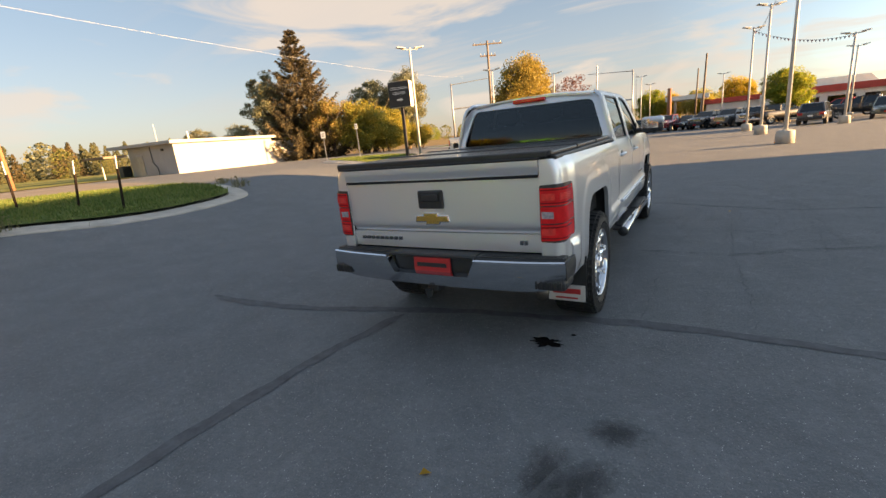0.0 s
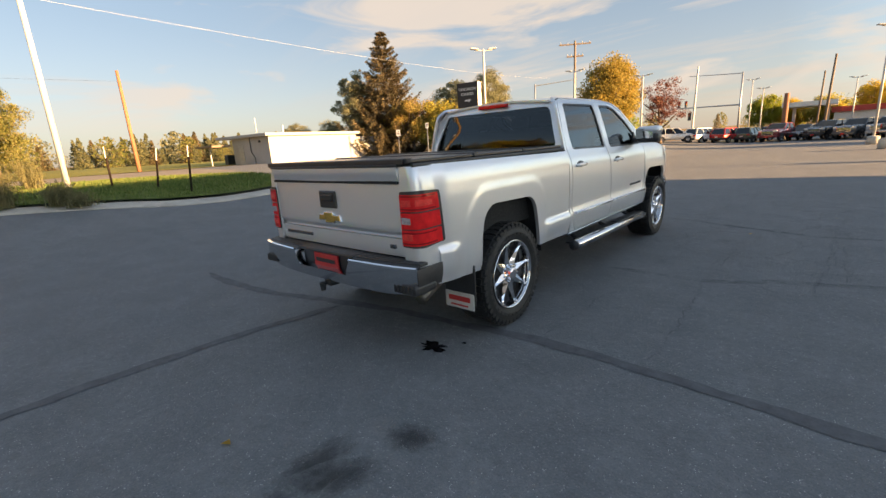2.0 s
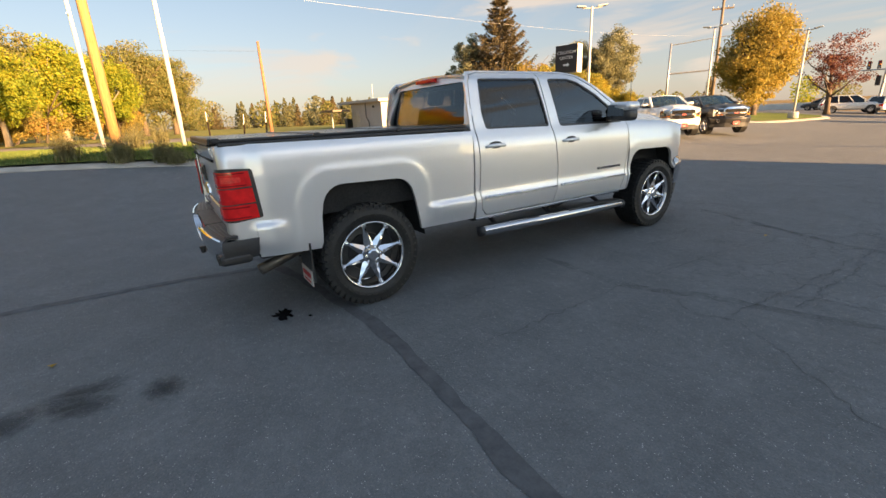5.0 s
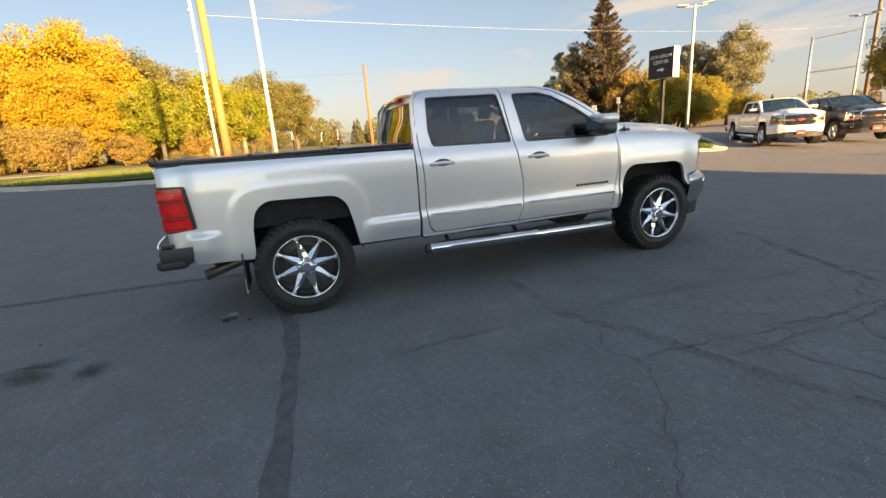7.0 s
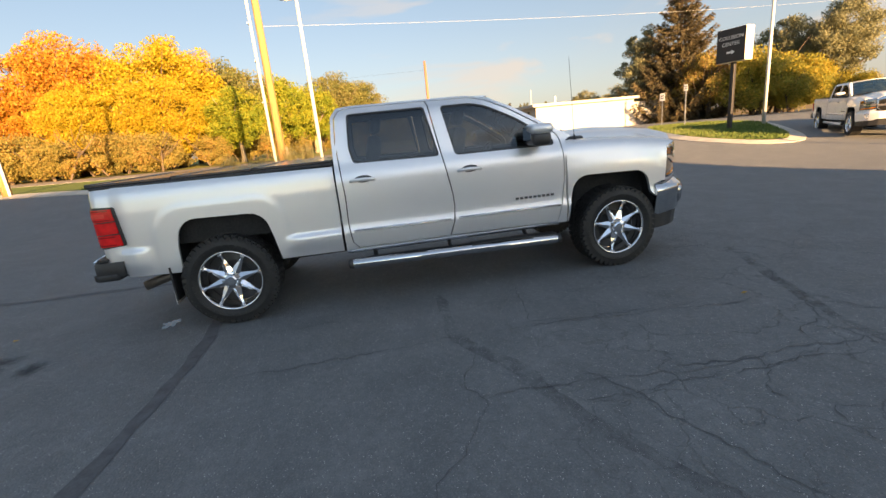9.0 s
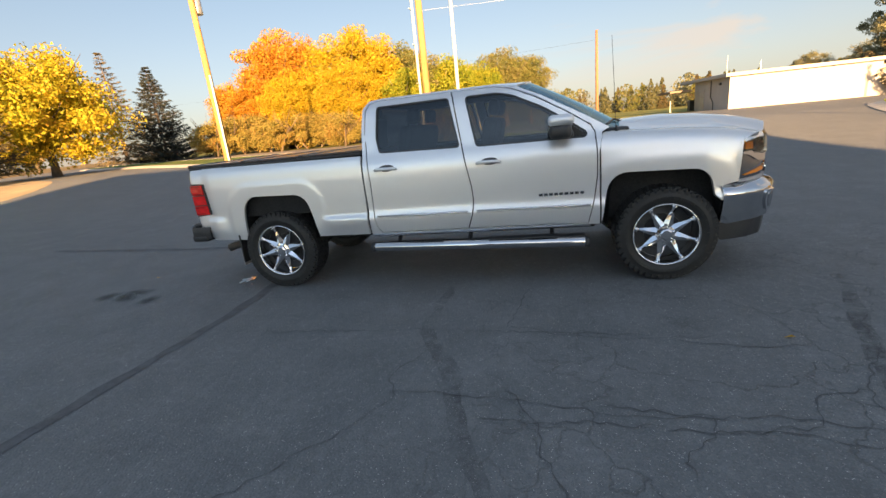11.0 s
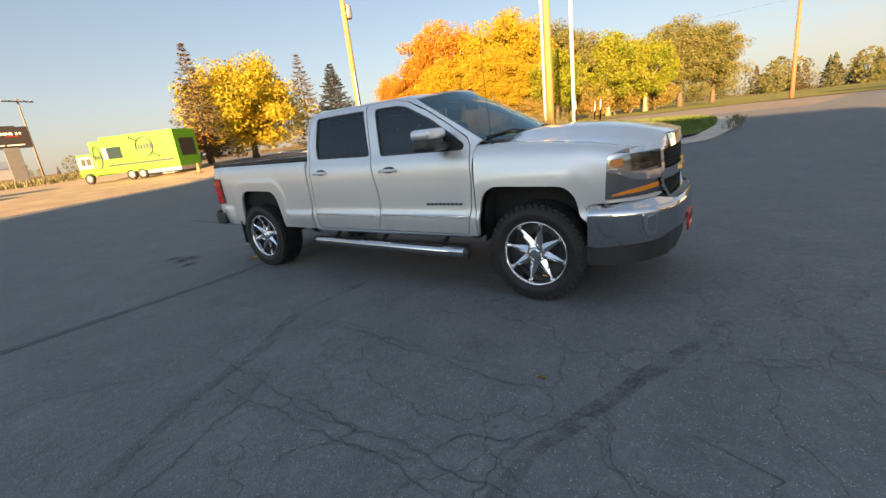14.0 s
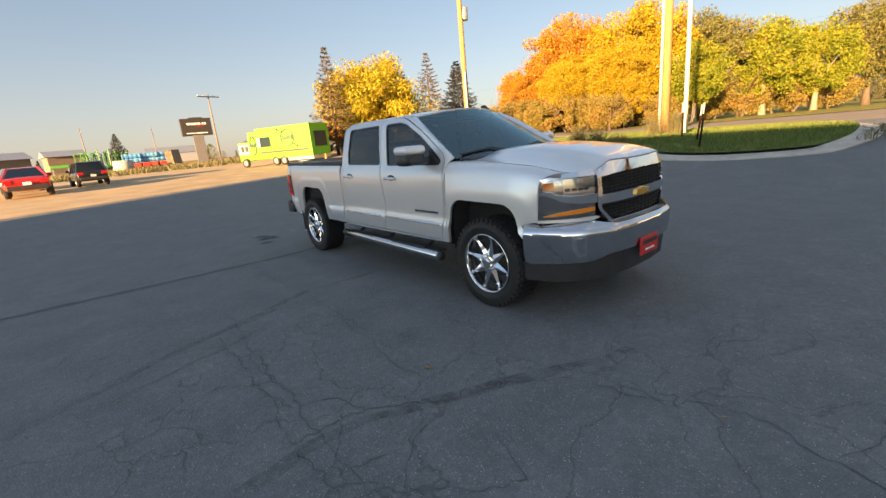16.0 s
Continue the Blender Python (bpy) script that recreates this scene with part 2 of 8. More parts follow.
    hgt = n_math(nt, "SUBTRACT", n_math(nt, "ADD", n_math(nt, "MULTIPLY", grit, 0.5), stone.outputs["Distance"]), n_math(nt, "MULTIPLY", lines, 1.5))
    n_bump(nt, b, hgt, 0.7, 0.007)
    return m


def grass_mat(name, lo, mid, hi, scale=1.0):
    m, nt, b = node_mat(name)
    p = n_pos(nt)
    f = n_noise(nt, 0.18 * scale, 5, 0.65, p)
    g = n_noise(nt, 9 * scale, 5, 0.75, p)
    c = n_ramp(nt, f, ((0.3, lo), (0.5, mid), (0.72, hi)))
    c = n_mix(nt, 0.35, c, n_ramp(nt, g, ((0.3, tuple(x * 0.4 for x in lo)), (0.7, tuple(min(1, x * 1.5) for x in hi)))))
    nt.links.new(c, b.inputs["Base Color"])
    b.inputs["Roughness"].default_value = 0.9
    b.inputs["Specular IOR Level"].default_value = 0.1
    n_bump(nt, b, g, 0.8, 0.05)
    return m


M_ASPHALT = asphalt_mat()
M_TAR = plain("tar", (0.092, 0.095, 0.100), 0.85, 0, 0.3, 9, 0.3)
def faded_tar():
    """Tar that has worn away in places."""
    m, nt, b = node_mat("worn_tar")
    p = n_pos(nt)
    al = n_mix(nt, 1.0, n_ramp(nt, n_noise(nt, 7, 5, 0.75, p), ((0.36, (0, 0, 0)), (0.6, (1, 1, 1)))), n_ramp(nt, n_noise(nt, 1.3, 3, 0.6, p), ((0.3, (0.05, 0.05, 0.05)), (0.7, (0.5, 0.5, 0.5)))), "MULTIPLY")
    nt.links.new(al, b.inputs["Alpha"])
    b.inputs["Base Color"].default_value = (0.085, 0.087, 0.09, 1)
    b.inputs["Roughness"].default_value = 0.7
    return m


M_TARPALE = faded_tar()
M_CRACK = plain("crack_shadow", (0.092, 0.095, 0.099), 0.95, 0, 0.2, 9)
M_OIL = plain("oil", (0.010, 0.010, 0.011), 0.1, 0, 0.2, 9)
M_GRASS = grass_mat("lawn", (0.08, 0.125, 0.032), (0.12, 0.17, 0.045), (0.20, 0.21, 0.075))
M_PARK = grass_mat("park_lawn", (0.13, 0.16, 0.04), (0.21, 0.21, 0.06), (0.27, 0.24, 0.08), 0.5)
M_DRY = grass_mat("dry_field", (0.16, 0.115, 0.05), (0.24, 0.17, 0.08), (0.31, 0.23, 0.12), 0.4)
# dirt tan, raised to carry the warm low sun on the ground as well
M_SUNLIT_DIRT = plain("sunlit_tan_dirt", (0.37, 0.275, 0.165), 0.95, 0, 0.22, 0.7, 0.5)
M_ROAD = plain("old_road", (0.25, 0.215, 0.175), 0.95, 0, 0.16, 0.6, 0.3, 0.0, 0.2)
M_CONC = plain("concrete", (0.46, 0.42, 0.36), 0.85, 0, 0.22, 2.5, 0.35)
M_WHITE = plain("white_paint", (0.37, 0.36, 0.345), 0.6, 0, 0.07, 1.2, 0.1)
M_STUCCO = plain("stucco", (0.74, 0.70, 0.63), 0.85, 0, 0.1, 1.0, 0.2)
M_REDTRIM = plain("red_trim", (0.42, 0.05, 0.035), 0.5, 0, 0.15, 2)
M_POLEWHITE = plain("pole_white", (0.50, 0.50, 0.48), 0.4, 0, 0.06, 3)
M_GALV = plain("galvanised", (0.42, 0.43, 0.44), 0.45, 0.7, 0.15, 4)
M_WOOD = bark_mat("pole_wood", (0.24, 0.13, 0.05), (0.46, 0.27, 0.11), 10)
M_WOODRED = bark_mat("pole_wood_red", (0.20, 0.085, 0.045), (0.38, 0.17, 0.09), 10)
M_WOODGREY = bark_mat("pole_wood_grey", (0.12, 0.09, 0.065), (0.25, 0.19, 0.14), 10)
M_BARK = bark_mat("bark", (0.045, 0.032, 0.022), (0.16, 0.115, 0.08))
M_BARKPALE = bark_mat("bark_pale", (0.16, 0.13, 0.09), (0.34, 0.28, 0.2))
M_BLACK = plain("black_plastic", (0.028, 0.028, 0.029), 0.5, 0, 0.2, 10, 0.15)
M_SIGNBLACK = plain("sign_black", (0.025, 0.022, 0.021), 0.5, 0, 0.15, 3)
M_SIGNSIDE = plain("sign_side", (0.80, 0.76, 0.70), 0.45, 0, 0.06, 3)
M_LETTER = plain("letter_white", (0.8, 0.78, 0.74), 0.5, 0, 0.04, 3)
M_RUBBER = plain("rubber", (0.014, 0.014, 0.014), 0.6, 0, 0.25, 14, 0.2)
M_RUBBERF = plain("far_rubber", (0.02, 0.02, 0.02), 0.8, 0, 0.2, 8)
M_CHROME = plain("chrome", (0.80, 0.80, 0.81), 0.06, 1.0, 0.02, 6)
M_ALLOY = plain("alloy", (0.55, 0.55, 0.56), 0.3, 0.9, 0.08, 6)
M_FARGLASS = glossy_glass("far_glass", (0.05, 0.055, 0.06), 0.03)
M_LAMPGLASS = plain("lamp_glass", (0.75, 0.75, 0.74), 0.12, 0.3, 0.05, 8)
M_TAILRED = plain("tail_red", (0.42, 0.012, 0.015), 0.15, 0, 0.15, 12, 0, 0.6)
M_AMBER = plain("amber", (0.80, 0.24, 0.012), 0.2, 0, 0.1, 12, 0, 0.5)
L_GOLD = leaf_mat("leaf_gold", ((0.264, 0.229, 0.026), (0.44, 0.334, 0.031), (0.528, 0.387, 0.044), (0.493, 0.264, 0.04)), 0.5)
L_ORANGE = leaf_mat("leaf_orange", ((0.405, 0.185, 0.035), (0.51, 0.246, 0.044), (0.546, 0.334, 0.044), (0.493, 0.185, 0.062)), 0.5)
L_LIME = leaf_mat("leaf_lime", ((0.099, 0.153, 0.023), (0.198, 0.252, 0.032), (0.324, 0.333, 0.041), (0.414, 0.324, 0.045)), 0.48)
L_LIMEGOLD = leaf_mat("leaf_lime_gold", ((0.194, 0.22, 0.026), (0.37, 0.334, 0.035), (0.528, 0.405, 0.048), (0.51, 0.29, 0.044)), 0.45)
L_OLIVE = leaf_mat("leaf_olive", ((0.085, 0.105, 0.034), (0.155, 0.17, 0.055), (0.245, 0.225, 0.075), (0.23, 0.18, 0.085)), 0.45)
L_GREY = leaf_mat("leaf_grey", ((0.10, 0.115, 0.07), (0.19, 0.20, 0.12), (0.30, 0.29, 0.17), (0.27, 0.24, 0.12)), 0.45)
L_BUSH = leaf_mat("leaf_bush", ((0.15, 0.17, 0.04), (0.28, 0.28, 0.055), (0.46, 0.38, 0.075), (0.48, 0.33, 0.07)), 0.5)
L_RUST = leaf_mat("leaf_rust", ((0.14, 0.14, 0.04), (0.27, 0.23, 0.065), (0.38, 0.28, 0.085), (0.40, 0.20, 0.07)), 0.48)
L_LINDEN = leaf_mat("leaf_linden", ((0.18, 0.162, 0.045), (0.306, 0.252, 0.063), (0.432, 0.315, 0.077), (0.306, 0.216, 0.063)), 0.48)
L_PLUM = leaf_mat("leaf_plum", ((0.06, 0.02, 0.022), (0.12, 0.04, 0.035), (0.2, 0.08, 0.05), (0.14, 0.06, 0.04)))
L_SPRUCE = leaf_mat("needles", ((0.035, 0.034, 0.02), (0.075, 0.066, 0.034), (0.14, 0.105, 0.055), (0.11, 0.082, 0.042)), 0.2)
L_SPRUCEBLUE = leaf_mat("needles_blue", ((0.012, 0.018, 0.016), (0.022, 0.03, 0.028), (0.05, 0.055, 0.045), (0.035, 0.04, 0.035)), 0.1)
L_SPRUCEFAR = leaf_mat("needles_far", ((0.05, 0.06, 0.04), (0.09, 0.1, 0.055), (0.15, 0.145, 0.075), (0.12, 0.115, 0.06)), 0.2)
L_DRYWEED = leaf_mat("dry_weed", ((0.115, 0.118, 0.052), (0.185, 0.175, 0.088), (0.24, 0.215, 0.105), (0.165, 0.165, 0.08)))
L_BLADE = leaf_mat("grass_blade", ((0.065, 0.108, 0.026), (0.108, 0.165, 0.036), (0.168, 0.21, 0.055), (0.25, 0.245, 0.095)), 0.35)

# ---- mesh helpers ----


def mesh_ob(name, verts, faces, mat, smooth=False, mats=None, idx=None):
    me = bpy.data.meshes.new(name)
    me.from_pydata([tuple(v) for v in verts], [], [tuple(f) for f in faces])
    for m in (mats or [mat]):
        me.materials.append(m)
    if smooth:
        me.shade_smooth()
    if idx is not None:
        me.polygons.foreach_set("material_index", idx)
    me.update()
    return me


def attach(name, me, parent, label="", kind=""):
    ob = new(name, me)
    if parent is not None:
        ob.parent = parent
    return tagged(ob, label, "", "", kind)


def part(name, bm, mat, parent, label="", smooth=False, kind=""):
    """Links a bmesh as one mesh object under a thing or under a part."""
    me = bpy.data.meshes.new(name)
    bm.to_mesh(me)
    bm.free()
    me.materials.append(mat)
    if smooth:
        me.shade_smooth()
    return attach(name, me, parent, label, kind)


def thing(name, m, label, category, group="", kind=""):
    ob = new(name)
    ob.empty_display_size = 0.2
    ob.matrix_basis = m
    return tagged(ob, label, category, group, kind)


def add_box(bm, x0, x1, y0, y1, z0, z1, bevel=0.0, m=None, seg=2):
    r = bmesh.ops.create_cube(bm, size=1.0)
    vs = r["verts"]
    for v in vs:
        v.co = Vector(((x0 + x1) / 2 + v.co.x * (x1 - x0), (y0 + y1) / 2 + v.co.y * (y1 - y0), (z0 + z1) / 2 + v.co.z * (z1 - z0)))
    if bevel:
        es = list({e for v in vs for e in v.link_edges})
        out = bmesh.ops.bevel(bm, geom=es, offset=bevel, segments=seg, profile=0.5, affect="EDGES")
        vs = [v for v in out["verts"]]
        if m is not None:
            vs = list({v for f in out["faces"] for v in f.verts} | set(vs))
    if m is not None:
        bmesh.ops.transform(bm, matrix=m, verts=vs)
    return vs


def box(x0, x1, y0, y1, z0, z1, bevel=0.0, seg=2):
    bm = bmesh.new()
    add_box(bm, x0, x1, y0, y1, z0, z1, bevel, None, seg)
    return bm


def add_tube(bm, pts, radii, n=8, cap=True):
    """A tube along points; radii one number or one a point."""
    pts = [Vector(p) for p in pts]
    if isinstance(radii, (int, float)):
        radii = [radii] * len(pts)
    rings = []
    side = None
    for i, p in enumerate(pts):
        d = (pts[min(i + 1, len(pts) - 1)] - pts[max(i - 1, 0)]).normalized()
        if side is None:
            side = d.orthogonal().normalized()
        side = (side - d * side.dot(d)).normalized()
        up = d.cross(side)
        rings.append([bm.verts.new(p + (side * math.cos(2 * math.pi * k / n) + up * math.sin(2 * math.pi * k / n)) * radii[i]) for k in range(n)])
    for a, b in zip(rings, rings[1:]):
        for k in range(n):
            bm.faces.new((a[k], a[(k + 1) % n], b[(k + 1) % n], b[k]))
    if cap:
        bm.faces.new(rings[0][::-1])
        bm.faces.new(rings[-1])


def tube(pts, radii, n=8):
    bm = bmesh.new()
    add_tube(bm, pts, radii, n)
    return bm


def add_lathe(bm, prof, n=32, axis="x"):
    """A turned shape: prof is a list of (along, radius); axis x."""
    rings = []
    for a, r in prof:
        rings.append([bm.verts.new((a, r * math.cos(2 * math.pi * k / n), r * math.sin(2 * math.pi * k / n))) for k in range(n)])
    for a, b in zip(rings, rings[1:]):
        for k in range(n):
            bm.faces.new((a[k], b[k], b[(k + 1) % n], a[(k + 1) % n]))
    return rings


def add_prism(bm, poly, axis, a, b, bevel=0.0):
    """A 2D outline pushed from a to b along an axis. Outline coordinates are the other two axes in order."""
    def co(u, v, w):
        return {"x": (w, u, v), "y": (u, w, v), "z": (u, v, w)}[axis]
    lo = [bm.verts.new(co(u, v, a)) for u, v in poly]
    hi = [bm.verts.new(co(u, v, b)) for u, v in poly]
    n = len(poly)
    faces = [bm.faces.new(lo), bm.faces.new(hi[::-1])]
    for k in range(n):
        faces.append(bm.faces.new((lo[k], hi[k], hi[(k + 1) % n], lo[(k + 1) % n])))
    bmesh.ops.recalc_face_normals(bm, faces=faces)
    if bevel:
        bmesh.ops.bevel(bm, geom=list({e for f in faces for e in f.edges}), offset=bevel, segments=2, profile=0.5, affect="EDGES")


def prism(poly, axis, a, b, bevel=0.0):
    bm = bmesh.new()
    add_prism(bm, poly, axis, a, b, bevel)
    return bm


def text_part(name, body, size, depth, m, mat, parent, label=""):
    """Raised lettering in the built-in font, as a mesh."""
    cu = bpy.data.curves.new(name, "FONT")
    cu.body, cu.size, cu.extrude = body, size, depth
    cu.align_x, cu.align_y = "CENTER", "CENTER"
    tmp = bpy.data.objects.new(name, cu)
    scene.collection.objects.link(tmp)
    me = bpy.data.meshes.new_from_object(tmp.evaluated_get(bpy.context.evaluated_depsgraph_get()))
    bpy.data.objects.remove(tmp)
    me.materials.clear()
    me.materials.append(mat)
    ob = attach(name, me, parent, label)
    ob.matrix_basis = m
    return ob


def ss(a, b, x):
    u = min(1.0, max(0.0, (x - a) / (b - a)))
    return u * u * (3 - 2 * u)


def gz(x, y):
    """Height of the ground: level round the truck, rising to the road, falling gently up the lot."""
    up = ss(7, 13, y)
    w = 0.78 * ss(5.5 - 2.5 * up, 13 + 6 * up, -x)
    s = 0.028 * max(0.0, min(-y - 3, 22)) + 0.016 * max(0.0, -y - 25)
    n = -0.010 * max(0.0, min(y - 4, 60))
    return math.hypot(w, s) + n


def inside(poly, x, y):
    c = False
    for (x0, y0), (x1, y1) in zip(poly, poly[1:] + poly[:1]):
        if (y0 > y) != (y1 > y) and x < (x1 - x0) * (y - y0) / (y1 - y0) + x0:
            c = not c
    return c


def resample(poly, step, closed=True):
    out = []
    pts = poly + poly[:1] if closed else poly
    for (x0, y0), (x1, y1) in zip(pts, pts[1:]):
        n = max(1, int(round(math.hypot(x1 - x0, y1 - y0) / step)))
        out += [(x0 + (x1 - x0) * k / n, y0 + (y1 - y0) * k / n) for k in range(n)]
    if not closed:
        out.append(poly[-1])
    return out


def smooth_poly(poly, rounds=2, closed=True):
    """Chaikin corner cutting."""
    for _ in range(rounds):
        out = []
        pts = poly + poly[:1] if closed else poly
        if not closed:
            out.append(poly[0])
        for (x0, y0), (x1, y1) in zip(pts, pts[1:]):
            out += [(x0 * 0.75 + x1 * 0.25, y0 * 0.75 + y1 * 0.25), (x0 * 0.25 + x1 * 0.75, y0 * 0.25 + y1 * 0.75)]
        if not closed:
            out.append(poly[-1])
        poly = out
    return poly


def fill_flat(poly, step, lift, edge=None):
    """Triangulated sheet inside a plan outline that lies on the ground, lift above it."""
    from mathutils.geometry import delaunay_2d_cdt
    out = resample(poly, edge or step)
    xs, ys = [p[0] for p in out], [p[1] for p in out]
    pts = [Vector(p) for p in out]
    x = min(xs) + step / 2
    while x < max(xs):
        y = min(ys) + step / 2
        while y < max(ys):
            if inside(out, x, y):
                pts.append(Vector((x, y)))
            y += step
        x += step
    n = len(out)
    vs, _, fs, _, _, _ = delaunay_2d_cdt(pts, [(k, (k + 1) % n) for k in range(n)], [], 1, 1e-4)
    return [(v.x, v.y, gz(v.x, v.y) + lift) for v in vs], fs


def ground_sheet(name, poly, step, lift, mat, label, category):
    vs, fs = fill_flat(poly, step, lift)
    me = mesh_ob(name, vs, fs, mat, True)
    up = sum(p.normal.z for p in me.polygons)
    if up < 0:
        me.flip_normals()
    return tagged(new(name, me), label, category, "", "structure")


def ribbon(name, line, width, lift, mat, jitter=0.3, wob=0.03, seed=1, step=0.06, jag=0.0):
    """A worn strip along a plan line, of uneven width: one mesh."""
    rnd = random.Random(seed)
    pts = resample(line, step, False)
    vs, fs = [], []
    ph = [rnd.uniform(0, 6.28) for _ in range(6)]
    knots = [rnd.uniform(-1, 1) for _ in range(int(len(pts) * step / 0.055) + 4)]
    for i, (x, y) in enumerate(pts):
        x0, y0 = pts[max(0, i - 1)]
        x1, y1 = pts[min(len(pts) - 1, i + 1)]
        d = math.hypot(x1 - x0, y1 - y0) or 1
        nx, ny = -(y1 - y0) / d, (x1 - x0) / d
        s = i * step
        off = wob * (math.sin(s * 2.1 + ph[0]) + 0.6 * math.sin(s * 5.3 + ph[1]) + 0.5 * math.sin(s * 13.7 + ph[2]))
        w = width * (1 + jitter * (math.sin(s * 3.3 + ph[3]) * 0.5 + math.sin(s * 9.1 + ph[4]) * 0.4 + rnd.uniform(-0.4, 0.4)))
        u = s / 0.055
        k = int(u)
        off += jag * (knots[k] + (knots[k + 1] - knots[k]) * (u - k))
        if jag:
            w *= 0.45 + 0.9 * abs(knots[(k * 7 + 3) % len(knots)])
        taper = min(1, (i + 0.3) / 4, (len(pts) - i - 0.7) / 4)
        w = max(0.001, w * taper) / 2
        cx, cy = x + nx * off, y + ny * off
        for sgn in (-1, 1):
            px, py = cx + nx * w * sgn, cy + ny * w * sgn
            vs.append((px, py, gz(px, py) + lift))
    for i in range(len(pts) - 1):
        fs.append((2 * i, 2 * i + 2, 2 * i + 3, 2 * i + 1))
    me = mesh_ob(name, vs, fs, mat)
    if sum(p.normal.z for p in me.polygons) < 0:
        me.flip_normals()
    return me


# ---- ground ----
def build_ground():
    rings = [0, 3, 6, 9, 12, 15, 18, 21, 25, 30, 36, 44, 55, 70, 90, 120, 170, 260, 420, 800, 1600, 3000]
    n = 96
    vs, fs = [(0, 2, gz(0, 2) - 0.03)], []
    for r in rings[1:]:
        for k in range(n):
            a = 2 * math.pi * k / n
            x, y = r * math.sin(a), 2 + r * math.cos(a)
            vs.append((x, y, gz(x, max(y, -90)) - (0.15 if r < 28 else 0.03)))
    for k in range(n):
        fs.append((0, 1 + (k + 1) % n, 1 + k))
    for i in range(len(rings) - 2):
        a, b = 1 + i * n, 1 + (i + 1) * n
        for k in range(n):
            fs.append((a + k, a + (k + 1) % n, b + (k + 1) % n, b + k))
    me = mesh_ob("ground", vs, fs, M_DRY, True)
    if sum(p.normal.z for p in me.polygons) < 0:
        me.flip_normals()
    tagged(new("ground", me), "dry tan autumn field and verge around the lot", "ground", "", "structure")


build_ground()
ground_sheet("pavement", [(46, 78), (46, -34), (14, -40), (-6, -42), (-14, -34), (-30, -48), (-42, -44), (-33, -16), (-37, 2.5), (-40, 14), (-44, 40), (-30, 78)],
             1.2, 0.0, M_ASPHALT, "worn dark grey asphalt lot with cracks", "pavement")
ground_sheet("road", [(-20.2, 7.5), (-20.6, -2), (-22.5, -12), (-26, -24), (-32.5, -39), (-41.6, -43.6), (-33.2, -16), (-37.2, 2.5), (-39.5, 12), (-30, 10)], 1.5, 0.004, M_ROAD,
             "old pale tan asphalt road beyond the verge", "road")
ground_sheet("lawn", [(-42, 16), (-37.4, 2.5), (-33.4, -16), (-42, -44), (-90, -100), (-190, -80), (-190, 60), (-70, 60), (-46, 22)], 5, 0.03, M_PARK,
             "wide sunlit park lawn, yellow-green, across the road", "lawn")
# near edge follows the building's shadow line, so the tan paints the sunlit ground
ground_sheet("dirt_yard", smooth_poly([(46, -1.2), (33, -5.0), (20, -9.4), (10, -12.4), (0, -15.9), (-6, -17.5), (-12, -20.0), (-14.5, -26), (-19, -36), (-12, -60), (16, -70), (46, -60)], 2), 1.3, 0.006, M_SUNLIT_DIRT,
             "dusty tan gravel yard at the south end, its tan also painting sunlit asphalt", "ground")

KERB_W = smooth_poly([(-11.2, 5.15), (-10.35, 4.88), (-9.75, 4.62), (-9.4, 4.1), (-9.17, 3.2), (-9.05, 2.3), (-9.1, 1.5), (-9.32, 0.5), (-9.75, -0.2), (-10.25, -1.5), (-10.65, -2.9), (-10.95, -4.2), (-11.1, -5.9), (-12.2, -9.5), (-14.6, -14), (-17.4, -18.5), (-20.8, -25),
                      (-27, -40), (-33, -39), (-26.5, -25), (-23.2, -14), (-21, -5), (-19.3, 2), (-16.5, 4.2), (-13.5, 4.95), (-12.3, 5.1)], 2)
KERB_N = smooth_poly([(-8.1, 17.0), (-8.5, 15.0), (-11.5, 14.1), (-16, 15.4), (-21, 18.4), (-22, 22), (-16, 22.6), (-13.2, 20.9)], 2)
KERB_T = smooth_poly([(-10.8, 33), (-9.4, 36), (-9.6, 50), (-25, 50), (-25, 36), (-17, 33)], 2)


def inset(poly, d):
    """The outline drawn in by d."""
    n = len(poly)
    area = sum(poly[i][0] * poly[(i + 1) % n][1] - poly[(i + 1) % n][0] * poly[i][1] for i in range(n))
    sg = 1 if area > 0 else -1
    out = []
    for i in range(n):
        (x0, y0), (x1, y1) = poly[i - 1], poly[(i + 1) % n]
        l = math.hypot(x1 - x0, y1 - y0) or 1
        out.append((poly[i][0] - sg * (y1 - y0) / l * d, poly[i][1] + sg * (x1 - x0) / l * d))
    return out


